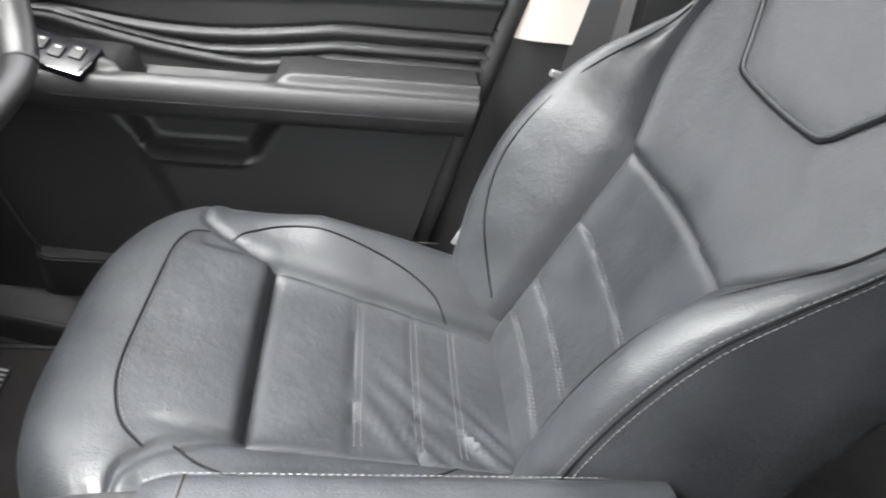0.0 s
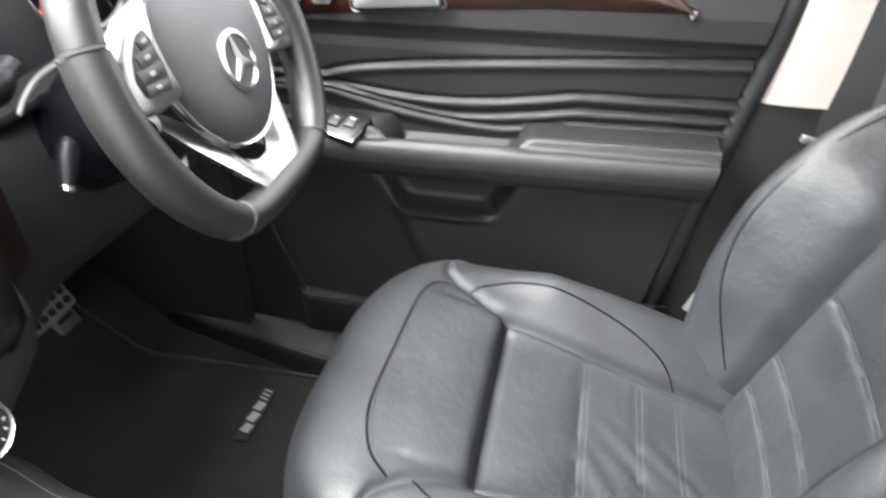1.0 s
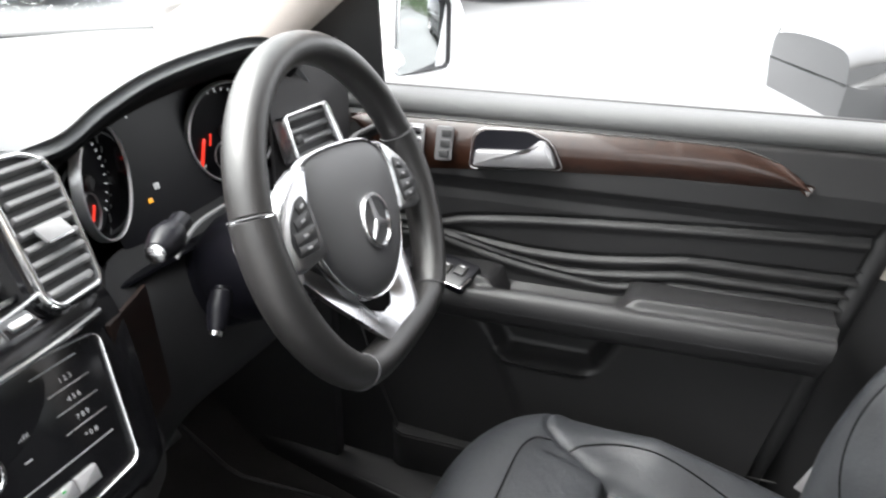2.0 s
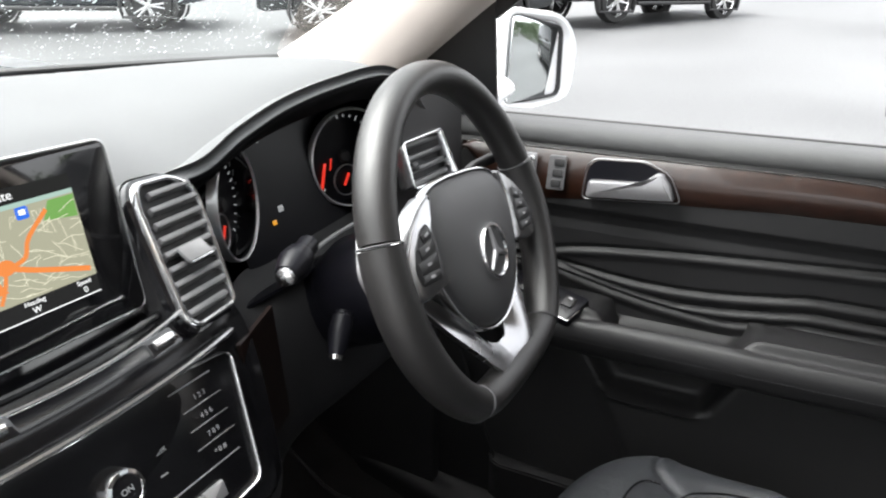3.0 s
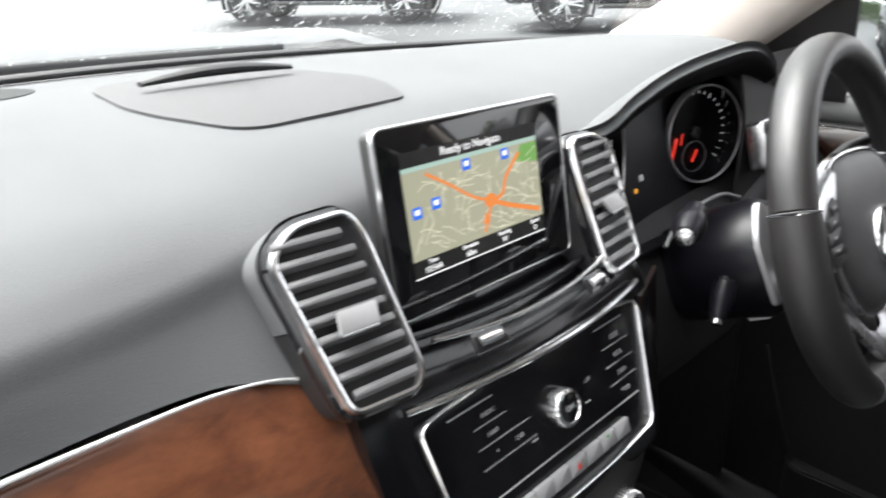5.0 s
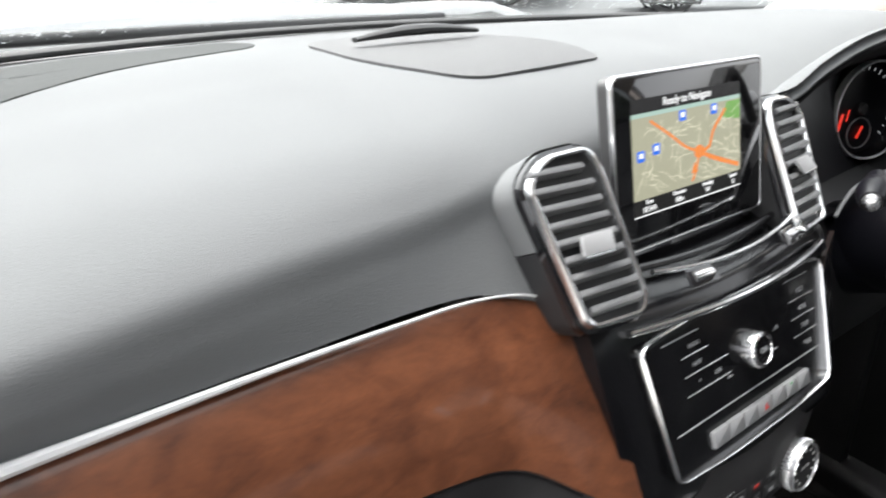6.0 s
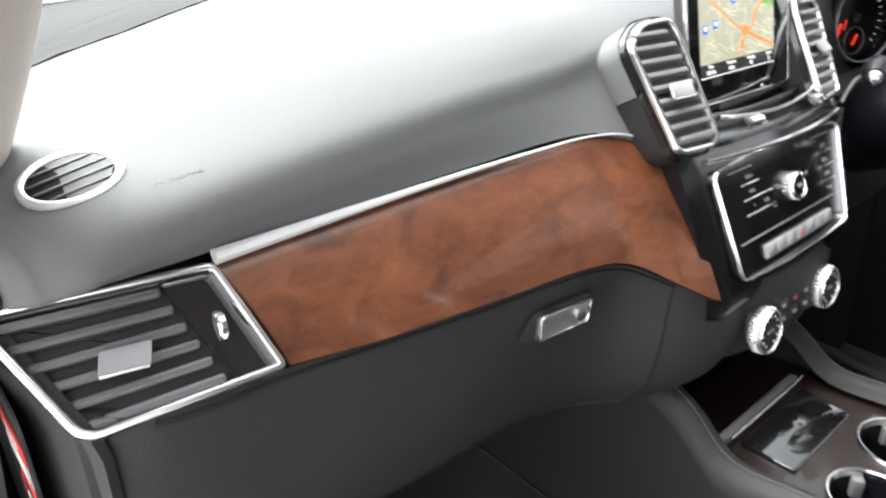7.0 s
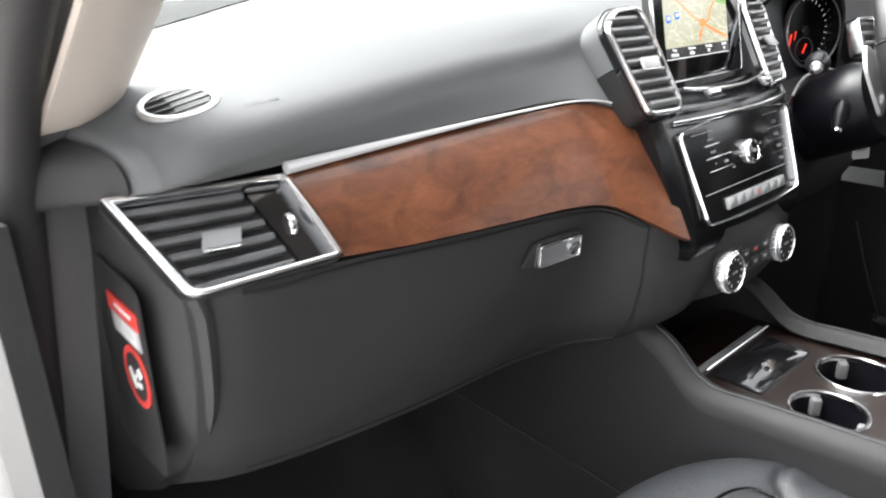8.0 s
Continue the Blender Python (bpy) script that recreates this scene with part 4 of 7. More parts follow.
MAPW = glow("map_pale_road", (0.70, 0.68, 0.52), 0.23)
MAPB = glow("map_blue_icon", (0.04, 0.17, 0.75), 0.198)
MAPT = glow("screen_white", (0.85, 0.86, 0.86), 0.24)
MAPK = glow("screen_bar", (0.035, 0.035, 0.035), 0.110)
MS = glow("map_sky", (0.45, 0.62, 0.55), 0.176)
MF = SC @ pose(-0.0075, -0.004, 0.0)
mw, mh = 0.069, 0.036
prism("lit_map", [(-mw, -mh + 0.011), (mw, -mh + 0.011), (mw, mh), (-mw, mh)], 0.0003, MF, MAPC, scr, "lit pale green road map")
prism("map_horizon", [(-mw, mh - 0.003), (mw, mh - 0.003), (mw, mh), (-mw, mh)], 0.0004, MF, MS, scr)
prism("header_bar", [(-mw, mh), (mw, mh), (mw, mh + 0.010), (-mw, mh + 0.010)], 0.0003, MF, MAPK, scr)
prism("footer_bar", [(-mw, -mh), (mw, -mh), (mw, -mh + 0.011), (-mw, -mh + 0.011)], 0.0003, MF, MAPK, scr)
box("footer_line", (2 * mw, 0.0008, 0.0004), MF @ pose(0, -mh - 0.001, 0), MAPT, scr, edge=0.0002)


def road(pts, w, mat, name):
    p = curve1([(x * mw, y * mh) for x, y in pts], 18)
    d = np.gradient(p, axis=0)
    n = np.c_[-d[:, 1], d[:, 0]] / (np.linalg.norm(d, axis=1, keepdims=True) + 1e-9)
    lift = {"main_road": 0.0008, "street": 0.0006}[name]
    g = [[tuple(MF @ Vector((*(q + m * s * w / 2), lift))) for s in (-1, 1)] for q, m in zip(p, n)]
    return sheet(name, np.array(g), mat, scr)


prism("park", [(0.044, 0.020), (0.068, 0.017), (0.0685, 0.032), (0.050, 0.032)], 0.0005, MF, MAPL, scr, "green park on the map")
for k in range(90):
    x, y = random.uniform(-0.95, 0.9), random.uniform(-0.62, 0.72)
    a, ln = random.choice((0.3, -0.4, 1.3, 1.7)) + random.uniform(-0.2, 0.2), random.uniform(0.12, 0.4)
    pts = [(max(-0.99, min(0.99, x + ln * f * math.cos(a))), max(-0.64, min(0.78, y + ln * 1.4 * f * math.sin(a) + 0.04 * math.sin(5 * f)))) for f in (0, 0.4, 0.7, 1)]
    road(pts, 0.00042, MAPW, "street")
road([(-0.71, 0.83), (-0.4, 0.50), (-0.1, 0.15), (0.16, -0.03)], 0.0022, MAPO, "main_road")
road([(0.16, -0.03), (0.45, -0.25), (0.95, -0.55)], 0.0036, MAPO, "main_road")
road([(0.22, -0.05), (0.36, 0.05), (0.44, 0.35), (0.68, 0.75)], 0.0030, MAPO, "main_road")
road([(0.16, -0.03), (0.10, -0.35), (0.02, -0.62)], 0.0026, MAPO, "main_road")
prism("roundabout", oval(0.006, 0.005, 18, 0.011, -0.001), 0.0010, MF, MAPO, scr)
for x, y in ((-0.145, 0.80), (0.45, 0.80), (-0.62, 0.25), (-0.88, 0.17)):
    I = MF @ pose(x * mw, y * mh, 0.0009)
    ic = box("map_icon", (0.0085, 0.0080, 0.0003), I, MAPB, scr, "blue square map icon", edge=0.0015)
    box("icon_mark", (0.0045, 0.0035, 0.0002), I @ pose(0, 0.0005, 0.0003), MAPT, ic, edge=0.0005)
prism("position_arrow", [(-0.004, -0.003), (0.004, -0.003), (0, 0.005)], 0.0003, MF @ pose(0.004, -0.013, 0.001), MAPO, scr)
lettering("screen_text", "Ready to Navigate", 0.0082, MF @ pose(-0.002, mh + 0.0052, 0.0004), MAPT, scr)
for x, a, b in ((-0.052, "Time", "10:54A"), (-0.015, "Elevation", "68m"), (0.022, "Heading", "W"), (0.058, "Speed", "0")):
    lettering("screen_text", a, 0.0044, MF @ pose(x, -mh + 0.0085, 0.0004), MAPT, scr)
    lettering("screen_text", b, 0.0058, MF @ pose(x, -mh + 0.0032, 0.0004), MAPT, scr)

# ---- steering wheel ----
WH = frame_of((0.3705, 0.0265, 1.089), (1, 0.022, 0), (0, 0.352, 0.936))
wheel = thing("steering_wheel", "black leather flat-bottomed steering wheel with silver spokes", "steering wheel", WH.translation)


def rim_at(a):
    """The middle of the rim at an angle (0 right, 90 top), flat below."""
    r = 0.1646
    x, y = r * math.cos(a), r * math.sin(a)
    floor_y = -0.145
    if y < floor_y + 0.02:
        k = floor_y + 0.02 - y
        y = floor_y + 0.02 - 0.02 * (1 - math.exp(-k / 0.02))
    return x, y


def rim_piece(name, a0, a1, r, mat, label):
    n = max(6, int(abs(a1 - a0) / 5))
    p = [tuple(WH @ Vector((*rim_at(radians(a0 + (a1 - a0) * k / n)), 0.0))) for k in range(n + 1)]
    return tube(name, p, [r * (0.97 + 0.03 * math.sin(math.pi * k / n)) for k in range(n + 1)], mat, wheel, label, sides=20, flat=1.22, up=tuple(WH.to_3x3() @ Vector((0, 0, 1))))


rim_piece("rim_top", 16.4, 163.6, 0.0162, LEATHER_RIM, "smooth black leather rim")
rim_piece("rim_side", 164.8, 233.4, 0.0176, LEATHER_RIM, "grained black leather grip")
rim_piece("rim_bottom", 234.6, 305.4, 0.0166, LEATHER_RIM, "smooth flat bottom of the rim")
rim_piece("rim_side", 306.6, 375.2, 0.0176, LEATHER_RIM, "grained black leather grip")
for a in (164.2, 234.0, 306.0, 375.8):
    x, y = rim_at(radians(a))
    d = Vector((-math.sin(radians(a)), math.cos(radians(a)), 0)) if not 240 < a < 320 else Vector((1, 0, 0))
    c = Vector((x, y, 0))
    e = Vector((math.cos(radians(a)), math.sin(radians(a)), 0))
    tube("rim_seam", [tuple(WH @ (c + e * 0.0172 * math.cos(q) + Vector((0, 0, 0.0210)) * math.sin(q))) for q in np.linspace(0, 2 * math.pi, 25)[:-1]], 0.0007, THREAD, wheel, "stitched rim seam", closed=True, sides=6)
HB = WH @ pose(-0.002, -0.001, -0.003, 0, 0, -5)


def mirrored(half):
    """An outline from its right half, top to bottom, anticlockwise."""
    return [(-x, y) for x, y in half] + [(x, y) for x, y in half[::-1]]


HALF = [(0.030, 0.067), (0.066, 0.063), (0.091, 0.048), (0.098, 0.024), (0.094, -0.002), (0.087, -0.027), (0.071, -0.055), (0.044, -0.077), (0.018, -0.087)]
hub = rounded(mirrored(HALF), 0.022, 4)
hoop("hub_trim", inset(hub, -0.0035), 0.0038, 0.008, HB, CHROME, wheel, "bright line round the hub")
# the airbag cover swells towards the driver
rings = []
for f, z in ((1.0, -0.004), (0.995, 0.004), (0.975, 0.0085), (0.93, 0.0115), (0.85, 0.0145), (0.72, 0.0170), (0.55, 0.0185), (0.35, 0.0195), (0.15, 0.0200), (0.02, 0.0202)):
    rings.append([tuple(HB @ Vector((x * f, (y + 0.005) * f - 0.005, z))) for x, y in hub])
sheet("airbag_cover", np.array(rings), HUB, wheel, loop_v=True, label="domed dark grey airbag cover")
prism("hub_body", inset(hub, 0.030), 0.05, HB @ pose(0, 0, -0.045), BLACK, wheel)
BD = WH @ pose(0.003, -0.017, 0.0170, 2, 0, 4)
badge = lathe("badge", [(0.0001, -0.006), (0.0295, -0.006), (0.0295, 0.0), (0.0285, 0.0030), (0.0255, 0.0032), (0.0240, 0.0008), (0.0001, 0.0006)], BD, CHROME, wheel, "round chrome emblem", n=48)
lathe("badge_field", [(0.0001, 0.0007), (0.0238, 0.0009), (0.0236, 0.0012), (0.0001, 0.0012)], BD, TRIM, badge, n=30)
for a in (90, 210, 330):
    prism("badge_arm", [(0, -0.0046), (0.0245, -0.0007), (0.0245, 0.0007), (0, 0.0046)], 0.0034, BD @ pose(0, 0, 0.0006, 0, 0, a), SILVER, badge, edge=0.0012)
WING = [(0.076, 0.061), (0.100, 0.051), (0.122, 0.037), (0.140, 0.018), (0.149, -0.002), (0.144, -0.024), (0.126, -0.027), (0.082, -0.022), (0.086, 0.004), (0.086, 0.030)]
KEYPAD = [(0.099, 0.037), (0.113, 0.033), (0.128, 0.019), (0.136, 0.002), (0.132, -0.013), (0.097, -0.014), (0.094, 0.004), (0.096, 0.022)]
for s in (-1, 1):
    def sided(pts):
        return [(x * s, y) for x, y in (pts[::-1] if s > 0 else pts)]
    SPK = HB @ pose(0, 0, 0.0, 0, 0, 0)
    spk = prism("spoke", rounded(sided(WING), 0.006, 4), 0.020, SPK @ pose(0, 0, -0.006), SPOKE, wheel, "satin silver spoke with black keys", edge=0.004)
    prism("key_field", rounded(sided(KEYPAD), 0.004, 4), 0.0022, SPK @ pose(0, 0, 0.0130), BLACK, spk, "black key field", edge=0.001)
    for x, y, w, h, r in ((0.1065, 0.0275, 0.017, 0.0085, -18), (0.1115, 0.0155, 0.026, 0.0105, -10), (0.1145, 0.0030, 0.034, 0.0110, -3), (0.1145, -0.0080, 0.031, 0.0075, 2)):
        b = SPK @ pose(x * s, y, 0.0150, 0, 0, r * s)
        bt = box("key", (w, h, 0.0014), b, TRIM, spk, edge=0.0006)
        box("key_mark", (0.007, 0.0024, 0.0003), b @ pose(0, 0, 0.0014), LABELG, bt, edge=0.0004)
    front = curve1([(0.099 * s, -0.036, -0.024), (0.085 * s, -0.066, -0.013), (0.061 * s, -0.103, -0.002), (0.040 * s, -0.133, 0.006), (0.018 * s, -0.147, 0.009), (0.0, -0.148, 0.009)], 40)
    rear = curve1([(0.088 * s, -0.022, -0.038), (0.067 * s, -0.042, -0.030), (0.043 * s, -0.076, -0.021), (0.028 * s, -0.102, -0.014), (0.012 * s, -0.113, -0.009), (0.0, -0.114, -0.009)], 40)
    rib = [[WH @ Vector(a + (b - a) * g + np.array((0, 0, 0.004 * math.sin(math.pi * g)))) for g in np.linspace(0, 1, 9)] for a, b in zip(front, rear)]
    sheet("lower_spoke", np.array(rib), SPOKE, wheel, thick=0.006, flip=(s < 0), label="satin silver lower spoke")
CA = Vector(WH.to_3x3() @ Vector((0, 0, -1)))
col = thing("steering_column", "black steering column shroud with stalks", "steering column", tuple(WH.translation + CA * 0.12))
lathe("shroud", [(0.0001, -0.03), (0.050, -0.03), (0.062, 0.0), (0.064, 0.055), (0.056, 0.075), (0.0001, 0.078)], frame_of(tuple(WH.translation + CA * 0.155), (1, 0, 0), (0, 0.405, 0.914)) @ pose(0, -0.030, 0), DIAL, col, "rounded black shroud")
tube("shroud_tail", [tuple(WH.translation + CA * d + Vector((0, 0, -0.04))) for d in (0.13, 0.2, 0.28)], 0.055, DIAL, col, sides=20)
for (ex, ey, ez), r, nm in (((0.189, 0.117, 1.099), 0.0125, "wiper_stalk"), ((0.217, 0.090, 1.017), 0.0090, "adjuster_stalk")):
    e = Vector((ex, ey, ez))
    root = e + Vector((0.056, 0.018, 0.006) if nm == "wiper_stalk" else (0.024, 0.006, 0.032))
    d = (e - root).normalized()
    p = [root, root + (e - root) * 0.45, e - d * 0.040, e - d * 0.036, e - d * 0.022, e - d * 0.019, e - d * 0.008, e]
    stalk = tube(nm, [tuple(q) for q in p], [r * k for k in (0.80, 0.74, 0.76, 1.06, 1.22, 1.18, 1.0, 0.78)], DIAL, col, "black control stalk", sides=16)
    tube("stalk_tip", [tuple(e - off) for off in (d * 0.009, d * 0.008, d * -0.004, d * -0.005)], [r * 0.60, r * 0.74, r * 0.66, r * 0.52], CHROME, col, "bright silver stalk tip", sides=16)
tube("gear_stalk", [(0.43, 0.10, 1.10), (0.50, 0.085, 1.128), (0.535, 0.075, 1.132), (0.545, 0.073, 1.133)], [0.008, 0.009, 0.011, 0.008], BLACK, col, "black gear stalk", flat=0.6, sides=14)
for s in (-1, 1):
    prism("shift_paddle", rounded([(0.070 * s, -0.02), (0.128 * s, -0.045), (0.140 * s, 0.02), (0.120 * s, 0.055), (0.075 * s, 0.03)][::s], 0.01, 4), 0.005, WH @ pose(0, 0, -0.046), SILVER, wheel, "silver shift paddle", edge=0.002)

tag = thing("key_tag", "pale paper tag hanging below the steering column", "tag", (0.40, 0.115, 0.965))
TG = frame_of((0.402, 0.116, 0.968), (0.86, -0.5, 0.05), (0.05, 0.1, 1))
prism("tag_card", rounded([(-0.016, -0.026), (0.014, -0.028), (0.017, 0.020), (0.004, 0.030), (-0.012, 0.024)], 0.004), 0.0015, TG, LABELW, tag, "pale card")
for k in range(4):
    box("tag_print", (0.018, 0.0022, 0.0004), TG @ pose(0, 0.010 - 0.008 * k, 0.0015, 0, 0, 3), LABELG, tag, edge=0.0004)
tube("tag_string", [tuple(TG @ Vector((0.0, 0.026, 0.001))), (0.402, 0.125, 1.01), (0.402, 0.140, 1.045)], 0.0012, THREAD, tag, sides=6)

# ---- driver's door, closed ----
door = thing("driver_door", "closed car door with black pleated panel, armrest and walnut trim", "car door", (0.78, -0.15, 0.5))
DY = np.linspace(0.26, -0.56, 130)


def trimmed(g):
    """Ends the door's trim along its slanted rear edge."""
    g = np.array(g, float)
    rear = -0.430 - 0.23 * (g[..., 2] - 0.58)
    g[..., 1] = np.maximum(g[..., 1], rear)
    return g



def pleats(y):
    """Heights of the four pleat lines along the door."""
    f = np.clip((0.06 - y) / 0.58, 0, 1)
    top = 0.945 + 0.052 * f**0.55
    b = 0.932 - 0.030 * np.sin(math.pi * np.clip(f * 1.6, 0, 1)) * 0.6 + 0.008 * f
    return top, b, b - 0.004 - 0.019 * np.clip(f * 3, 0, 1), b - 0.012 - 0.030 * np.clip(f * 2.2, 0, 1)


def door_x(y, z):
    """How far the upper panel stands into the cabin at a height."""
    x = np.interp(z, [0.84, 0.87, 0.93, 0.985, 1.0, 1.012, 1.022, 1.05, 1.10, 1.128], [0.752, 0.752, 0.748, 0.744, 0.746, 0.742, 0.736, 0.737, 0.750, 0.775])
    for k, h in enumerate(pleats(y)):
        d = z - h
        x += 0.0050 * math.exp(-(d / 0.0035) ** 2) - 0.0036 * math.exp(-((d + 0.009) / 0.007) ** 2)
    return x


UP = np.array([[(door_x(y, z), y, z) for z in np.linspace(1.112, 0.845, 150)] for y in DY])
sheet("upper_panel", trimmed(UP), DOORSKIN, door, thick=0.01, flip=True, label="black leather panel with four pleats")
# belt sill and the metal shell outside
sill = [curve1([(0.757, y, 1.104), (0.752, y, 1.113), (0.754, y, 1.124), (0.764, y, 1.132), (0.786, y, 1.135), (0.812, y, 1.132), (0.816, y, 1.09)], 26) for y in DY[::4]]
sheet("belt_sill", trimmed(sill), SILLSKIN, door, flip=True, label="grey sill under the window")
tube("window_seal", [(0.820, y, 1.133) for y in DY[::4]], 0.0035, RUBBER, door, "black window seal")
shell = [[(0.83, y, 1.110), (0.86, y, 1.07), (0.92, y, 0.95), (0.955, y, 0.80), (0.95, y, 0.62), (0.93, y, 0.45)] for y in np.linspace(0.50, -0.56, 12)]
sheet("outer_skin", np.array(shell), WHITE, door, thick=0.01, label="white painted outer skin")

# walnut inlay with rounded tail
WY = np.linspace(0.205, -0.440, 90)
inlay = []
for y in WY:
    f = (0.205 - y) / 0.645
    top = np.interp(y, [-0.44, -0.425, -0.40, -0.37, -0.349, -0.30, 0.19, 0.20, 0.205], [1.056, 1.070, 1.086, 1.096, 1.101, 1.103, 1.103, 1.100, 1.096])
    bot = np.interp(y, [-0.44, -0.25, -0.12, 0.05, 0.110, 0.135, 0.165, 0.195, 0.205], [1.055, 1.052, 1.045, 1.032, 1.027, 1.032, 1.052, 1.085, 1.096])
    top = max(top, bot + 0.001)
    inlay.append([(0.7345 - 0.010 * math.sin(math.pi * k) ** 0.8 + 0.006 * (z - 1.03) / 0.08, y, z) for k, z in ((k, bot + (top - bot) * k) for k in np.linspace(1, 0, 14))])
inlay = np.array(inlay)
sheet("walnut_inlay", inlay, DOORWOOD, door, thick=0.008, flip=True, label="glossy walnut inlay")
tube("chrome_line", inlay[1:-6, 0] + np.array((-0.001, 0, 0)), 0.0008, BRIGHT, door, "thin chrome edge", sides=6)
HD = frame_of((0.722, -0.052, 1.072), (0.0, -1, 0.05), (0.06, 0, 1))
pull = prism("handle_cup", rounded([(-0.062, -0.026), (0.066, -0.022), (0.052, 0.012), (0.020, 0.028), (-0.045, 0.028), (-0.056, 0.018)], 0.010, 5), 0.0035, HD @ pose(0, 0, -0.003), DIAL, door, "dark recess of the door handle")
hoop("cup_frame", rounded([(-0.066, -0.029), (0.072, -0.025), (0.056, 0.014), (0.022, 0.031), (-0.048, 0.031), (-0.060, 0.020)], 0.010, 5), 0.0014, 0.0045, HD @ pose(0, 0, -0.003), SILVER, pull, "chrome recess edge")
prism("handle_lever", rounded([(-0.058, -0.024), (0.063, -0.021), (0.057, 0.000), (0.047, 0.015), (0.039, 0.017), (0.020, 0.002), (-0.054, 0.001)], 0.005, 5), 0.011, HD, SILVER, pull, "satin chrome lever", edge=0.004)
for k, (y, mat) in enumerate(((0.096, CHROME), (0.052, SILVER))):
    S = frame_of((0.7225, y, 1.074), (0.0, -1, 0.03), (0.06, 0.18, 1))
    sw = prism("seat_switch", rounded([(-0.014, -0.026), (0.012, -0.026), (0.016, 0.024), (-0.010, 0.024)], 0.004), 0.003, S, SILVER if k == 0 else SLAT, door, "seat memory switch", edge=0.001)
    for j in range(3):
        box("switch_key", (0.015, 0.011, 0.003), S @ pose(0.001 + 0.002 * j, -0.016 + 0.015 * j, 0.002), BRIGHT if k == 0 else TRIM, sw, edge=0.002)

# armrest with a grab well in front
ARM = []
for y in np.linspace(0.16, -0.50, 90):
    f = (0.16 - y) / 0.66
    front = 0.662 + 0.045 * max(0, 1 - f / 0.25) ** 2
    lift = 0.006 * f
    well = 1 / (1 + math.exp((y + 0.228) / 0.006)) if y < -0.05 else (1 / (1 + math.exp(-(y + 0.045) / 0.006)))
    floor_z = 0.845 + 0.040 * well + lift
    ARM.append(curve1([(0.755, y, 0.885 + lift if well > 0.5 else 0.86), (0.735, y, floor_z), (0.705, y, floor_z - 0.002), (0.690, y, floor_z + 0.0), (front + 0.020, y, 0.873 + lift), (front + 0.006, y, 0.870 + lift), (front, y, 0.857 + lift), (front + 0.003, y, 0.838 + lift), (front + 0.018, y, 0.815 + lift), (front + 0.06, y, 0.803 + lift * 0.7), (0.765, y, 0.800)], 60))
ARM = np.array(ARM)
sheet("armrest", trimmed(ARM), DOORSKIN, door, flip=True, label="black leather armrest with grab well")
for dz in (0.0, -0.004):
    stitches("armrest_stitching", [(p[32, 0] - 0.001, p[32, 1], 0.848 + dz + 0.006 * (0.16 - p[32, 1]) / 0.66) for p in ARM[16:-2]], 0.006, 0.0045, 0.0006, THREAD, door, (-1, 0, 0.2))
SWP = frame_of((0.695, 0.045, 0.893), (-0.25, -1, -0.12), (0.92, -0.22, 0.42))
swp = prism("window_switch_panel", rounded([(-0.065, -0.026), (0.055, -0.030), (0.060, 0.024), (-0.065, 0.024)], 0.008), 0.014, SWP @ pose(0, 0, -0.012), DIAL, door, "window switch panel", edge=0.004)
for i in range(4):
    b = SWP @ pose(-0.035 + 0.024 * i, -0.004 + 0.006 * (i % 2), 0.002)
    box("window_switch", (0.017, 0.020, 0.004), b, BLACK, swp, edge=0.003)
    box("switch_mark", (0.007, 0.003, 0.0004), b @ pose(0, 0.005, 0.004), LABELG, swp, edge=0.0005)
tube("switch_edge", [tuple(SWP @ Vector(p)) for p in ((0.012, -0.029, 0.002), (0.054, -0.029, 0.002), (0.058, -0.005, 0.002))], 0.0011, CHROME, swp, sides=6)

# lower panel with the map pocket
LOW = []
for y in DY:
    front = np.clip((y - 0.02) / 0.22, 0, 1)
    row = []
    for z in np.linspace(0.81, 0.44, 90):
        x = 0.742 + 0.020 * front - 0.012 * np.clip((0.70 - z) / 0.25, 0, 1)
        inside = 1 / (1 + math.exp((y + 0.022 - (0.777 - z) * -0.6) / 0.004)) * 1 / (1 + math.exp(-(y + 0.212 - (0.777 - z) * 0.6) / 0.004))
        open_z = 1 / (1 + math.exp(-(z - 0.734) / 0.003))
        lip = math.exp(-((z - 0.728) / 0.006) ** 2) * inside
        x += 0.040 * inside * open_z - 0.012 * lip
        x -= 0.010 / (1 + math.exp(-(-0.03 - y - 0.45 * (0.75 - z)) / 0.004))
        row.append((x, y, z))
    LOW.append(row)
sheet("lower_door_panel", trimmed(LOW), DOORSKIN, door, thick=0.006, flip=True, label="dark lower panel with a map pocket")
tube("panel_joint", [(0.733, -0.37, 0.602), (0.733, -0.48, 0.602)], 0.0015, BLACK, door, sides=6)

BIN = []
for y in np.linspace(0.145, -0.36, 40):
    e = 0.02 * math.exp(-((y - 0.145) / 0.012) ** 2)
    BIN.append(curve1([(0.748, y, 0.548), (0.735, y, 0.548), (0.722 + e, y, 0.546), (0.719 + e, y, 0.541), (0.722 + e, y, 0.49), (0.735, y, 0.44)], 24))
sheet("door_bin", np.array(BIN), DOORSKIN, door, thick=0.005, flip=True, label="dark lower door bin")
tube("panel_crease", curve1([(0.744, 0.205, 0.735), (0.738, 0.175, 0.65), (0.735, 0.145, 0.575), (0.735, 0.135, 0.55)], 14), 0.003, DOORSKIN, door, sides=8)

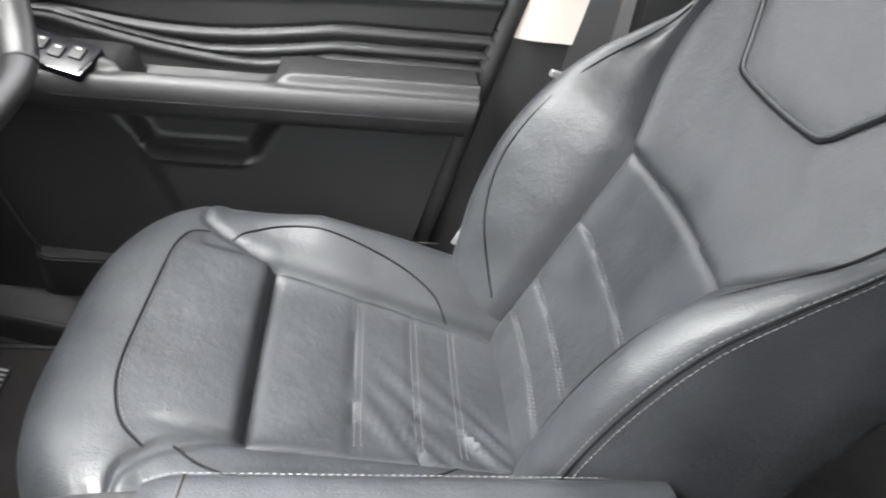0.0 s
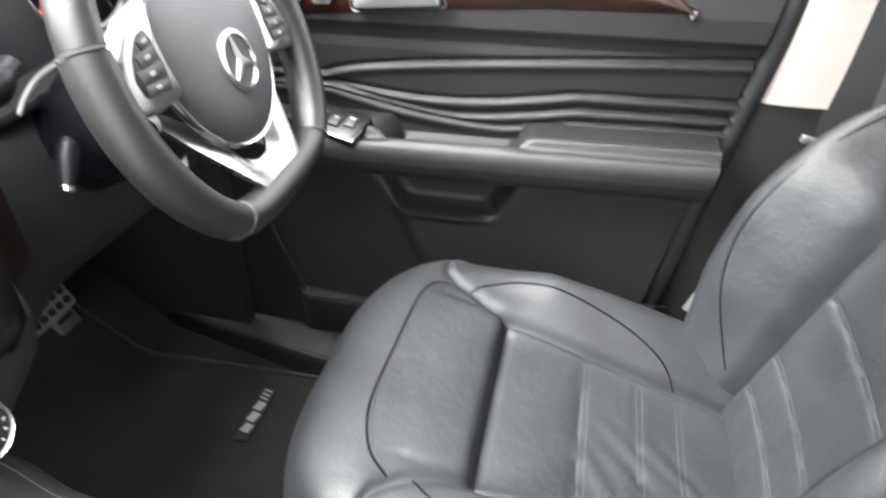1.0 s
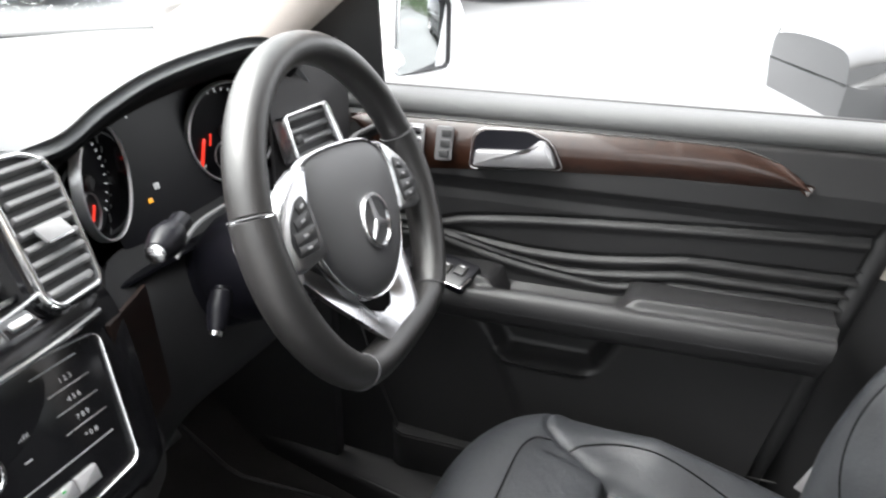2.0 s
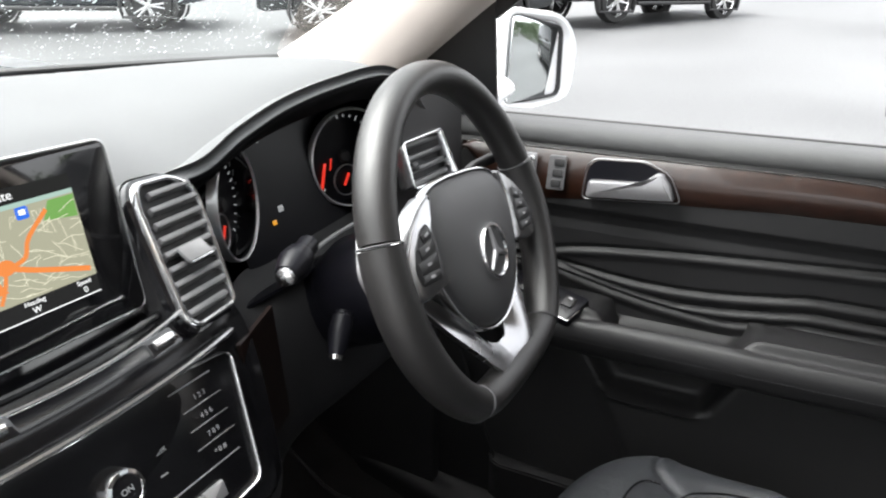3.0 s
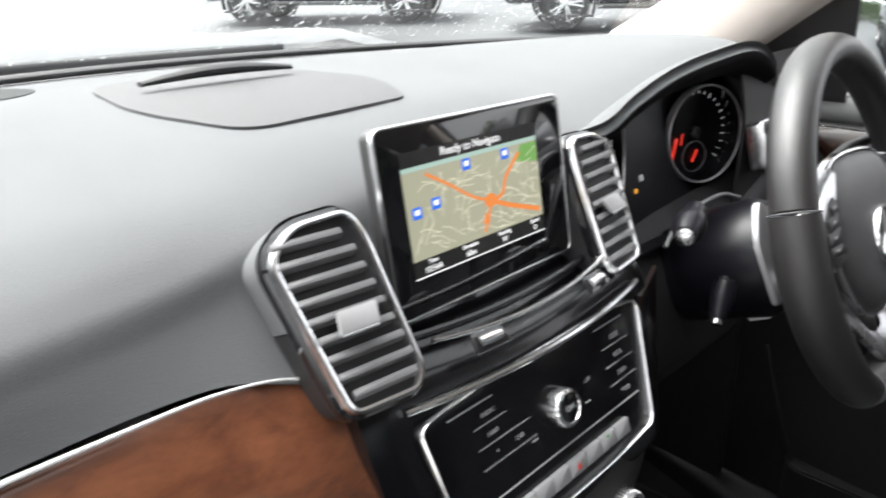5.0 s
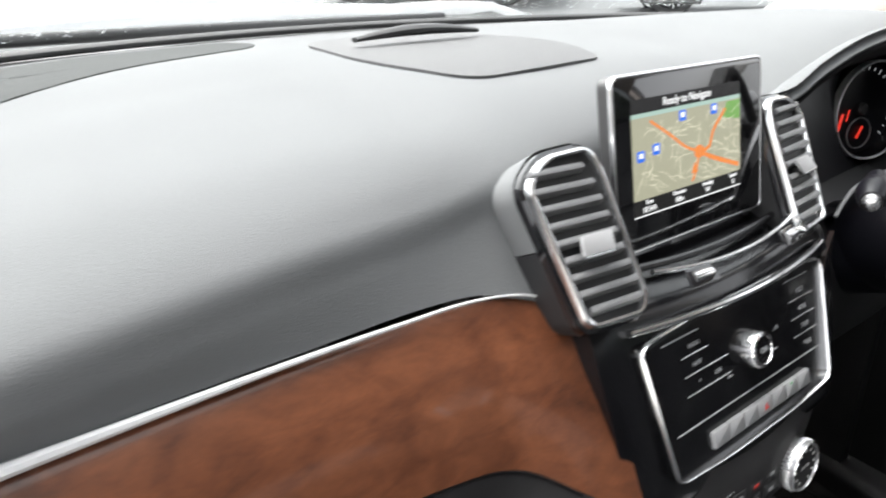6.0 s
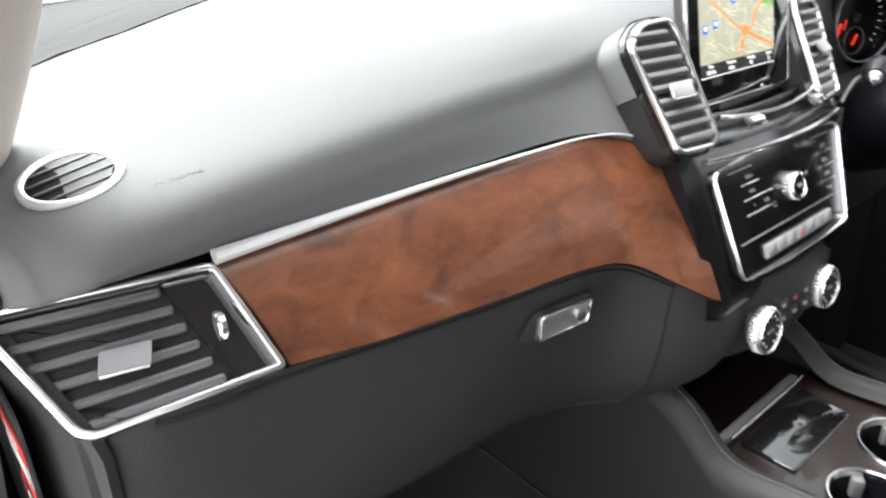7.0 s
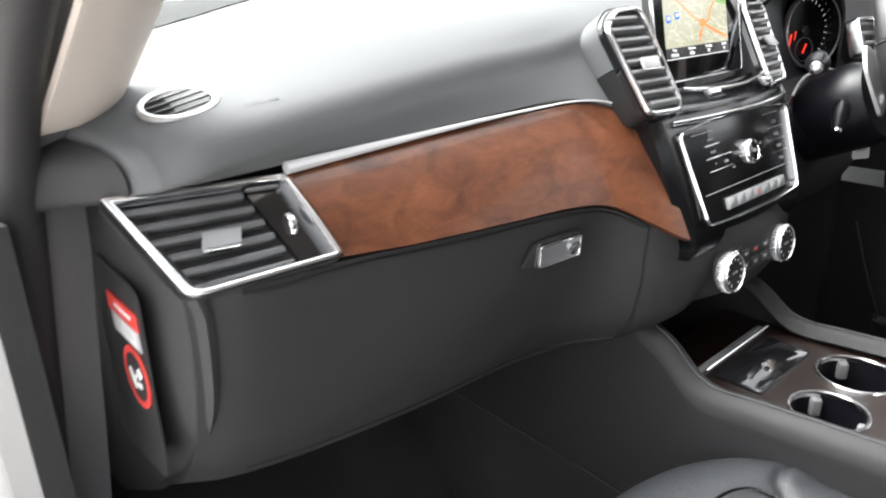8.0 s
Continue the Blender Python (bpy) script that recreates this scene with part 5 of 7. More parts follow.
# door mirror outside
mir = thing("door_mirror", "white door mirror with dark glass housing edge", "mirror", (1.06, 0.22, 1.19))
MR = frame_of((1.066, 0.218, 1.192), (0.90, -0.42, 0.0), (0, 0.05, 1))
mp = rounded([(-0.098, -0.080), (-0.008, -0.092), (0.092, -0.080), (0.112, 0.030), (0.070, 0.082), (-0.078, 0.096)], 0.035, 6)
rows = []
for d, g in ((0.006, 0.018), (0.016, 0.010), (0.016, 0.003), (0.004, 0.0), (-0.03, 0.002), (-0.07, 0.012), (-0.10, 0.032), (-0.115, 0.058)):
    rows.append([tuple(MR @ Vector((x, y, d))) for x, y in inset(mp, g)])
sheet("mirror_housing", np.array(rows), WHITE, mir, loop_v=True, caps=True, label="white painted housing")
MIRROR = material("mirror_glass", (0.75, 0.78, 0.78), 0.02, metal=1.0, vary=0.02)
gp = rounded([(-0.086, -0.074), (0.060, -0.068), (0.066, 0.054), (-0.070, 0.082)], 0.016, 5)
prism("mirror_glass", gp, 0.003, MR @ pose(0, 0, 0.0090, 2, 7, 0), MIRROR, mir, "tinted mirror glass", edge=0.001)
hoop("mirror_bezel", inset(gp, -0.004), 0.005, 0.0165, MR, BLACK, mir)
tube("mirror_arm", [(0.86, 0.30, 1.125), (0.93, 0.27, 1.125), (0.99, 0.25, 1.15)], [0.035, 0.03, 0.035], WHITE, mir, sides=14, flat=0.6, up=(0, 0, 1))

# ---- front seat ----
def seat_section(h, half, q=1.0, n=70, v=1.0):
    """Half a cushion's cross-section, from the middle outwards: (across, height)."""
    k = half / 0.25
    across = (0, 0.05 * q, 0.10 * q, 0.135 * q, 0.146 * q, 0.158 * q, 0.160 * q + 0.025, 0.212, 0.234, 0.250, 0.256, 0.256, 0.245)
    padded = (0, 0.002, 0.004, 0.006, -0.001, 0.004 + 0.18 * h, 0.58 * h, 0.95 * h, 0.92 * h, 0.55 * h - 0.004, -0.03, -0.085, -0.15)
    plain = (0, 0.001, 0.002, 0.002, 0.002, 0.002, 0.001, -0.001, -0.005, -0.014, -0.042, -0.09, -0.15)
    return curve1([(a * k, b * v + c * (1 - v)) for a, b, c in zip(across, padded, plain)], n)


def groove(x, c, w, depth):
    return -depth * math.exp(-((x - c) / w) ** 2)


# soft folds in the leather at the rear of the cushion: y, x, slant, length, width, height
FOLDS = [(-0.388, -0.070, 0.7, 0.045, 0.0085, 0.0060), (-0.404, -0.066, 0.6, 0.045, 0.0075, -0.0045), (-0.418, -0.078, 0.8, 0.050, 0.0090, 0.0065),
         (-0.437, -0.055, 0.6, 0.055, 0.0080, -0.0045), (-0.452, -0.080, 0.9, 0.060, 0.0090, 0.0065), (-0.470, -0.050, 0.7, 0.060, 0.0075, -0.0050),
         (-0.486, -0.060, 1.0, 0.070, 0.0090, 0.0070), (-0.505, -0.030, 0.8, 0.060, 0.0080, -0.0040), (-0.518, -0.060, 0.9, 0.060, 0.0090, 0.0060)]


def build_seat(at):
    """A leather front seat: cushion and back, with panels, seams and stitching."""
    seat = thing("front_seat", "black leather car seat with stitched flutes and high side bolsters", "car seat", at, "front seats")
    o = np.array(at)
    # cushion: the middle line from the crease forwards, over the front edge
    line = curve1([(-0.60, -0.090), (-0.53, -0.076), (-0.40, -0.042), (-0.25, -0.003), (-0.17, 0.022), (-0.115, 0.034), (-0.064, 0.024), (-0.037, -0.012), (-0.029, -0.06), (-0.036, -0.12)], 170)
    hs = curve1([0.030, 0.034, 0.040, 0.040, 0.030, 0.020, 0.012, 0.006, 0.003, 0.002], 170)[:, 0]
    halfs = curve1([0.222, 0.230, 0.236, 0.238, 0.236, 0.232, 0.228, 0.224, 0.220, 0.214], 170)[:, 0]
    tan = np.gradient(line, axis=0)
    tan /= np.linalg.norm(tan, axis=1, keepdims=True)
    nor = np.c_[-tan[:, 1], tan[:, 0]]
    cush = []
    for (y, z), n2, h, half in zip(line, nor, hs, halfs):
        q = float(np.interp(y, [-0.56, -0.26], [0.80, 1.0]))
        tie_s = float(np.interp(y, [-0.247, -0.207, -0.170, -0.134, -0.103], [0.140, 0.151, 0.166, 0.190, 0.225]))
        tie_on = float(np.clip((y + 0.25) / 0.01, 0, 1) * np.clip((-0.096 - y) / 0.02, 0, 1))
        sec = seat_section(h, half, q, v=float(np.interp(y, [-0.29, -0.15], [1, 0])))
        full = np.vstack([sec[::-1] * (-1, 1), sec[1:]])
        row = []
        for s, d in full:
            ins = 1 / (1 + math.exp((abs(s) - 0.137 * q) / 0.004))
            front = 1 / (1 + math.exp((y + 0.247) / 0.003))
            for yc, dp, w in ((-0.247, 0.011, 0.007), (-0.357, 0.0032, 0.003), (-0.425, 0.0032, 0.003), (-0.475, 0.0032, 0.003)):
                if z > -0.1:
                    d += groove(y + 0.035 * s * s, yc, w, dp) * ins
            d -= 0.020 * front / (1 + math.exp((abs(s) - 0.137 * q) / 0.006))
            d += groove(abs(s), tie_s, 0.008, 0.0055) * tie_on
            d += 0.004 * math.sin(math.pi * np.clip((y + 0.247) / -0.11, 0, 1)) * ins * front
            if y > -0.247:
                d += 0.007 * ins * math.exp(-((y + 0.21) / 0.05) ** 2)
            for y0, s0, slope, long, wide, amp in FOLDS:
                d += 0.75 * amp * ins * math.exp(-((y - y0 - slope * (s - s0) - 1.5 * (s - s0) ** 2) / wide) ** 2 - ((s - s0) / long) ** 2)
            bow_back = 0.060 * (abs(s) / 0.227) ** 3 * np.clip((y + 0.24) / 0.16, 0, 1)
            row.append((s, y + n2[0] * d - bow_back, z + n2[1] * d))
        cush.append(row)
    cush = np.array(cush) + o
    ymid = line[:, 0]
    mid_j = cush.shape[1] // 2
    cj = int(round(69 * 4 / 12))
    edges = [mid_j - cj, mid_j + cj]
    cut = int(np.argmin(abs(ymid[:110] + 0.247)))
    sheet("cushion_insert", cush, LEATHER, seat, keep=lambda i, j: edges[0] <= j < edges[1] and i < cut, label="fluted leather cushion insert", flip=True)
    sheet("cushion_front", cush, LEATHER, seat, keep=lambda i, j: edges[0] <= j < edges[1] and i >= cut, label="smooth front of the cushion", flip=True)
    sheet("cushion_bolster", cush, LEATHER, seat, keep=lambda i, j: j < edges[0], flip=True, label="leather cushion bolster")
    sheet("cushion_bolster", cush, LEATHER, seat, keep=lambda i, j: j >= edges[1], flip=True, label="leather cushion bolster")

    def on_cushion(s, y):
        want = np.array((o[0] + s, o[1] + y))
        zone = cush[2:124, 16:-16]
        i, j = np.unravel_index(np.argmin(((zone[:, :, :2] - want) ** 2).sum(2)), zone.shape[:2])
        i, j = i + 2, j + 16
        p = cush[i, j]
        du, dv = (cush[i + 1, j] - cush[i - 1, j]) / 2, (cush[i, j + 1] - cush[i, j - 1]) / 2
        a = np.linalg.lstsq(np.c_[du[:2], dv[:2]], want - p[:2], rcond=0.05)[0]
        a = np.clip(a, -1, 1)
        return p + du * a[0] + dv * a[1]

    def smooth(pts, n):
        """A seam evened out along its length."""
        p = np.array(pts)
        for _ in range(6):
            p[1:-1] = 0.25 * p[:-2] + 0.5 * p[1:-1] + 0.25 * p[2:]
        return curve1(p, n)

    for y in (-0.357, -0.425, -0.475):
        for dy in (-0.0035, 0.0035):
            stitches("flute_stitching", smooth([on_cushion(s, y + dy - 0.035 * s * s) + (0, 0, 0.0010) for s in np.linspace(-0.112, 0.125, 26) * (1 + 0.667 * (y + 0.26))], 60), 0.006, 0.0044, 0.0006, DARKTHREAD, seat, (0, 0, 1))
    bow = [on_cushion(s, y) + (0, 0, 0.0012) for s, y in curve1([(0.163, -0.166), (0.153, -0.146), (0.122, -0.133), (0.067, -0.129), (-0.002, -0.126), (-0.069, -0.125), (-0.112, -0.131), (-0.149, -0.146), (-0.168, -0.168)], 60)]
    bow = smooth(bow, 80)
    tube("cushion_seam", bow, 0.0013, SEAM, seat, "dark bow-shaped seam", sides=6)
    stitches("seam_stitching", np.array(bow) + (0, -0.004, 0.0006), 0.006, 0.0045, 0.0006, DARKTHREAD, seat, (0, 0, 1))
    for sgn in (-1, 1):
        arc = [on_cushion(sgn * s, y) + (0, 0, 0.001) for s, y in curve1([(0.160, -0.192), (0.178, -0.212), (0.194, -0.254), (0.192, -0.325), (0.172, -0.40), (0.146, -0.445), (0.118, -0.470)], 60)]
        tube("bolster_seam", smooth(arc, 70), 0.0012, SEAM, seat, "dark curved bolster seam", sides=6)

    # back: up along a leaning plane
    up, out = np.array((0, -0.41, 0.912)), np.array((0, 0.912, 0.41))
    base = np.array((0, -0.555, -0.062))
    W = np.linspace(-0.08, 0.62, 150)
    hb = at_x(W, list(zip((-0.08, 0.02, 0.10, 0.2, 0.28, 0.34, 0.39, 0.43, 0.52, 0.62), (0.06, 0.088, 0.112, 0.122, 0.108, 0.078, 0.042, 0.018, 0.012, 0.012))))[:, 0]
    wb = at_x(W, list(zip((-0.08, 0.05, 0.25, 0.40, 0.50, 0.62), (0.225, 0.233, 0.240, 0.236, 0.205, 0.16))))[:, 0]
    back = []
    crease = at_x(W, list(zip((-0.08, 0.05, 0.20, 0.285, 0.33, 0.38, 0.44, 0.50, 0.62), (0.120, 0.126, 0.134, 0.142, 0.176, 0.210, 0.222, 0.205, 0.160))))[:, 0]
    for w, h, half, c in zip(W, hb, wb, crease):
        k = half / 0.25
        b = 0.262 * k - c
        sec = curve1([(0, 0.0), (0.42 * c, 0.002), (0.75 * c, 0.006), (0.95 * c, 0.008 + 0.03 * h), (c, 0.001 + 0.04 * h), (c + 0.10 * b, 0.012 + 0.26 * h), (c + 0.36 * b, 0.70 * h), (c + 0.60 * b, 0.95 * h), (c + 0.80 * b, 0.97 * h), (c + 0.93 * b, 0.84 * h - 0.002), (0.262 * k, 0.60 * h - 0.03), (0.266 * k, -0.05), (0.252 * k, -0.095), (0.18 * k, -0.11), (0.0, -0.112)], 80)
        full = np.vstack([sec[::-1] * (-1, 1), sec[1:]])
        row = []
        for q, (s, d) in enumerate(full):
            front_side = 22 < q < 136
            ins = 1 / (1 + math.exp((abs(s) - 0.95 * c) / 0.004)) if front_side else 0
            edge_w = 0.284 - 0.04 * abs(s)
            if front_side:
                if w < edge_w:
                    for wc in (0.010, 0.064, 0.163):
                        d += groove(w, wc + 0.09 * s, 0.0040, 0.0030) * ins
                d += groove(w, edge_w, 0.006, 0.007) * ins + (0.010 * ins if w > edge_w else 0) * math.exp(-((w - edge_w) / 0.09) ** 2)
                hexd = max(abs(s) - 0.082 - 0.75 * np.clip(w - 0.425, 0, 0.09), (0.420 - w))
                d += 0.005 / (1 + math.exp(hexd / 0.007))
            row.append(tuple(base + up * w + out * d + np.array((s, 0, 0))))
        back.append(row)
    back = np.array(back) + o
    n = back.shape[1]
    half_n = n // 2
    c1 = half_n - 23
    c2 = half_n + (half_n - c1)
    o1 = half_n - 51
    o2 = half_n + 51
    sheet("back_insert", back, LEATHER, seat, keep=lambda i, j: c1 <= j < c2, label="leather backrest centre", flip=True)
    sheet("back_bolster", back, LEATHER, seat, keep=lambda i, j: o1 <= j < c1, label="leather backrest bolster", flip=True)
    sheet("back_bolster", back, LEATHER, seat, keep=lambda i, j: c2 <= j < o2, label="leather backrest bolster", flip=True)
    sheet("back_side", back, LEATHER, seat, keep=lambda i, j: j < o1, label="grained side and rear of the backrest", flip=True)
    sheet("back_side", back, LEATHER, seat, keep=lambda i, j: j >= o2, label="grained side and rear of the backrest", flip=True)
    sheet("back_top", np.array([back[-1], back[-1] * 0.5 + back[-1][half_n] * 0.5 + (0, -0.02, 0.02), np.repeat(back[-1][half_n][None] + (0, -0.05, 0.02), n, 0)]), LEATHER, seat, flip=True)
    for j, sg in ((o1, -1), (o2, 1)):
        seam = [back[i, j] + out * 0.0008 for i in range(8, 118, 2)]
        tube("side_seam", seam, 0.0013, SEAM, seat, sides=6)
        for dj in (-1, 1):
            stitches("side_stitching", [back[i, j + dj] * 0.8 + back[i, j] * 0.2 + out * 0.0008 + np.array((sg * 0.0008, 0, 0)) for i in range(8, 118, 2)], 0.0060, 0.0042, 0.0005, THREAD, seat, (sg * 0.7, 0.6, 0.4))
    for sg in (-1, 1):
        rows_i = range(20, 112, 3)
        line_b = [back[i, half_n + sg * int(round(39 - 11 * (abs(i - 66) / 46) ** 3))] + out * 0.0010 + np.array((sg * 0.0006, 0, 0)) for i in rows_i]
        tube("bolster_seam", smooth(line_b, 60), 0.0014, SEAM, seat, sides=6)
    # piping round the shield-shaped upper panel
    def on_back(s, w):
        i = int(np.clip(np.searchsorted(W, w), 1, len(W) - 1))
        f = (w - W[i - 1]) / (W[i] - W[i - 1])
        mid = slice(half_n - 23, half_n + 24)
        row = back[i - 1, mid] * (1 - f) + back[i, mid] * f
        return np.array([np.interp(s + o[0], row[:, 0], row[:, k]) for k in range(3)])
    for w0 in (0.010, 0.064, 0.163):
        for dw in (-0.0036, 0.0036):
            stitches("flute_stitching", [on_back(s, w0 + dw + 0.09 * s) + out * 0.0006 for s in np.linspace(-0.118, 0.118, 40)], 0.006, 0.0044, 0.0006, DARKTHREAD, seat, (0, 0.9, 0.4))
    shield = curve1([(0.150, 0.545), (0.146, 0.510), (0.122, 0.478), (0.098, 0.446), (0.084, 0.428), (0.066, 0.420), (0.0, 0.417), (-0.066, 0.420), (-0.084, 0.428), (-0.098, 0.446), (-0.122, 0.478), (-0.146, 0.510), (-0.150, 0.545)], 90)
    for name, r, mat, lift, grow in (("panel_piping", 0.0026, LEATHER, 0.0006, 1.0), ("panel_seam", 0.0013, SEAM, 0.0012, 1.035)):
        tube(name, [on_back(s * grow, 0.53 + (w - 0.53) * grow) + out * lift for s, w in shield], r, mat, seat, "raised piping" if mat is LEATHER else "dark seam", sides=8)
    # plastic base and rails
    box("seat_base", (0.42, 0.46, 0.16), Matrix.Translation(o + (0, -0.33, -0.26)), BLACK, seat, "black seat base", edge=0.03)
    for sg in (-1, 1):
        box("seat_rail", (0.03, 0.52, 0.035), Matrix.Translation(o + (sg * 0.17, -0.32, -0.295)), SILVER, seat, "metal seat rail", edge=0.006)
    return seat


SEAT = build_seat((0.384, 0.0, 0.703))
copy_thing(SEAT, pose(-0.380, 0.114, 0.725))

# ---- centre console ----
con = thing("centre_console", "charcoal centre console with cup holders and padded armrest", "centre console", (0, -0.1, 0.45))
RIM_Y = [-0.62, -0.20, -0.10, 0.0, 0.06, 0.11, 0.20, 0.42, 0.80]
RIM_Z = [0.765, 0.794, 0.797, 0.799, 0.803, 0.838, 0.866, 0.868, 0.868]
RIM_W = {-1: [0.118, 0.134, 0.145, 0.156, 0.164, 0.158, 0.152, 0.150, 0.150], 1: [0.118, 0.130, 0.116, 0.100, 0.094, 0.094, 0.096, 0.100, 0.100]}


def console_side(s):
    """One padded side of the console, rising in front to meet the stack."""
    rows = []
    for y in np.linspace(0.80, -0.62, 100):
        h, w = at_x(y, list(zip(RIM_Y, RIM_Z, RIM_W[s])))[0]
        half = [(w - 0.034, h - 0.012), (w - 0.022, h - 0.001), (w - 0.008, h - 0.002), (w + 0.004, h - 0.016), (w + 0.006, h - 0.05), (w + 0.01, 0.60), (w + 0.02, 0.40)]
        rows.append([(s * x, y, z) for x, z in curve1(half, 36)])
    return np.array(rows)


side, side_left = console_side(1), console_side(-1)
sheet("console_side", side, SIDEPAD, con, thick=0.006, label="padded charcoal side of the console")
sheet("console_side", side_left, SIDEPAD, con, thick=0.006, flip=True, label="padded charcoal side of the console")
# carpet on the lower half of the sides, with a sewn upper edge
for s, g in ((1, side), (-1, side_left)):
    low = [[(s * (abs(x) + 0.004), y, min(z, 0.622 + 0.04 * (y - 0.2))) for x, y, z in row[24:]] for row in g]
    sheet("console_carpet", np.array(low), CARPET, con, thick=0.004, flip=(s < 0), label="black carpet on the console's lower side")
    stitches("carpet_edge", [np.array(r[0]) + (s * 0.0025, 0, 0.001) for r in low], 0.006, 0.0045, 0.0007, THREAD, con, (s, 0, 0.2))
tube("console_piping", [p[9] + (0.0003, 0, 0.0006) for p in side[40:]], 0.0008, DARKTHREAD, con, sides=6)
tube("console_piping", [p[9] + (-0.0003, 0, 0.0006) for p in side_left[40:]], 0.0008, DARKTHREAD, con, sides=6)
top = frame_of((0, -0.04, 0.780), (1, 0, 0), (0, 1, 0.02))
CUPS = ((0.018, 0.002, 0.040), (-0.080, -0.004, 0.036))
TOPX = [(-0.16, -0.122, 0.110), (0.04, -0.138, 0.080), (0.08, -0.142, 0.077), (0.19, -0.132, 0.074)]
tops = [[(a + (b - a) * f, y) for f in np.linspace(0, 1, 110)] for y in np.linspace(-0.16, 0.19, 150) for a, b in at_x(y, TOPX)]
sheet("console_top", np.array([[tuple(top @ Vector((x, y, 0.0))) for x, y in row] for row in tops]), CONSOLEWOOD, con, keep=lambda i, j: all(math.dist(tops[i][j], c[:2]) > c[2] + 0.0015 for c in CUPS), label="glossy walnut console top, coloured as in shade")
tray = prism("ashtray_lid", rounded([(-0.070, -0.030), (0.060, -0.030), (0.066, 0.026), (-0.070, 0.026)], 0.006), 0.004, top @ pose(-0.030, 0.088, 0.0), GLOSS, con, "glossy dark sliding lid", edge=0.002)
prism("tray_edge", rounded([(-0.080, -0.005), (0.080, -0.005), (0.080, 0.005), (-0.080, 0.005)], 0.003), 0.007, top @ pose(-0.030, 0.128, 0.0), SLAT, con, "grey edge strip of the tray", edge=0.002)
tube("tray_line", [tuple(top @ Vector(p)) for p in ((-0.108, 0.119, 0.010), (0.048, 0.119, 0.010))], 0.0014, CHROME, con, sides=6)
for x, y, r in CUPS:
    cup = lathe("cup_holder", [(r, -0.004), (r, 0.0015), (r + 0.0012, 0.0030), (r + 0.0030, 0.0030), (r + 0.0042, 0.0015), (r + 0.0042, -0.004)], top @ pose(x, y, 0.0), CHROME, con, "chrome ring of a cup holder", n=44, caps=False)
    lathe("cup_well", [(r + 0.001, 0.001), (r - 0.001, -0.02), (r - 0.004, -0.058), (r - 0.010, -0.062), (0.0001, -0.062)], top @ pose(x, y, 0.0), DIAL, cup, "deep black well", n=40, caps=False)
    for a in (40, 160, 280):
        box("cup_tab", (0.010, 0.012, 0.020), top @ pose(x + (r - 0.003) * math.cos(radians(a)), y + (r - 0.003) * math.sin(radians(a)), -0.024, 0, 0, a), SLAT, cup, edge=0.003)
ctl = prism("controller", rounded([(-0.042, -0.055), (0.042, -0.055), (0.038, 0.055), (-0.038, 0.055)], 0.015), 0.022, top @ pose(0.008, -0.098, 0.0), BLACK, con, "black controller pad with silver edge", edge=0.006)
hoop("controller_frame", rounded([(-0.043, -0.056), (0.043, -0.056), (0.039, 0.056), (-0.039, 0.056)], 0.015), 0.004, 0.018, top @ pose(0.008, -0.098, 0.0), CHROME, ctl)
lathe("controller_wheel", [(0.0001, 0.02), (0.024, 0.02), (0.025, 0.032), (0.022, 0.036), (0.0001, 0.036)], top @ pose(0.008, -0.098, 0.0), SILVER, ctl, n=32)
arm = []
for y in np.linspace(-0.195, -0.60, 40):
    e = 0.010 * math.exp(-((y + 0.195) / 0.012) ** 2)
    arm.append([(x, y, z - e) for x, z in curve1([(-0.138, 0.74), (-0.140, 0.785), (-0.128, 0.802), (-0.08, 0.808), (0, 0.810), (0.08, 0.808), (0.128, 0.802), (0.140, 0.785), (0.138, 0.74)], 50)])
arm = np.array(arm)
sheet("armrest_lid", arm, LEATHER, con, thick=0.01, label="padded leather armrest lid")
sheet("armrest_front", np.array([arm[0], arm[0] * (1, 1, 0) + (0, 0.0, 0.70)]), LEATHER, con, label="front of the armrest")
stitches("lid_stitching", [p[40] + (0.001, 0, 0.001) for p in arm], 0.0060, 0.0042, 0.0005, THREAD, con, (0.6, 0, 0.8))
tube("lid_joint", [tuple(p) for p in arm[3][10:40]], 0.0014, BLACK, con, sides=6)

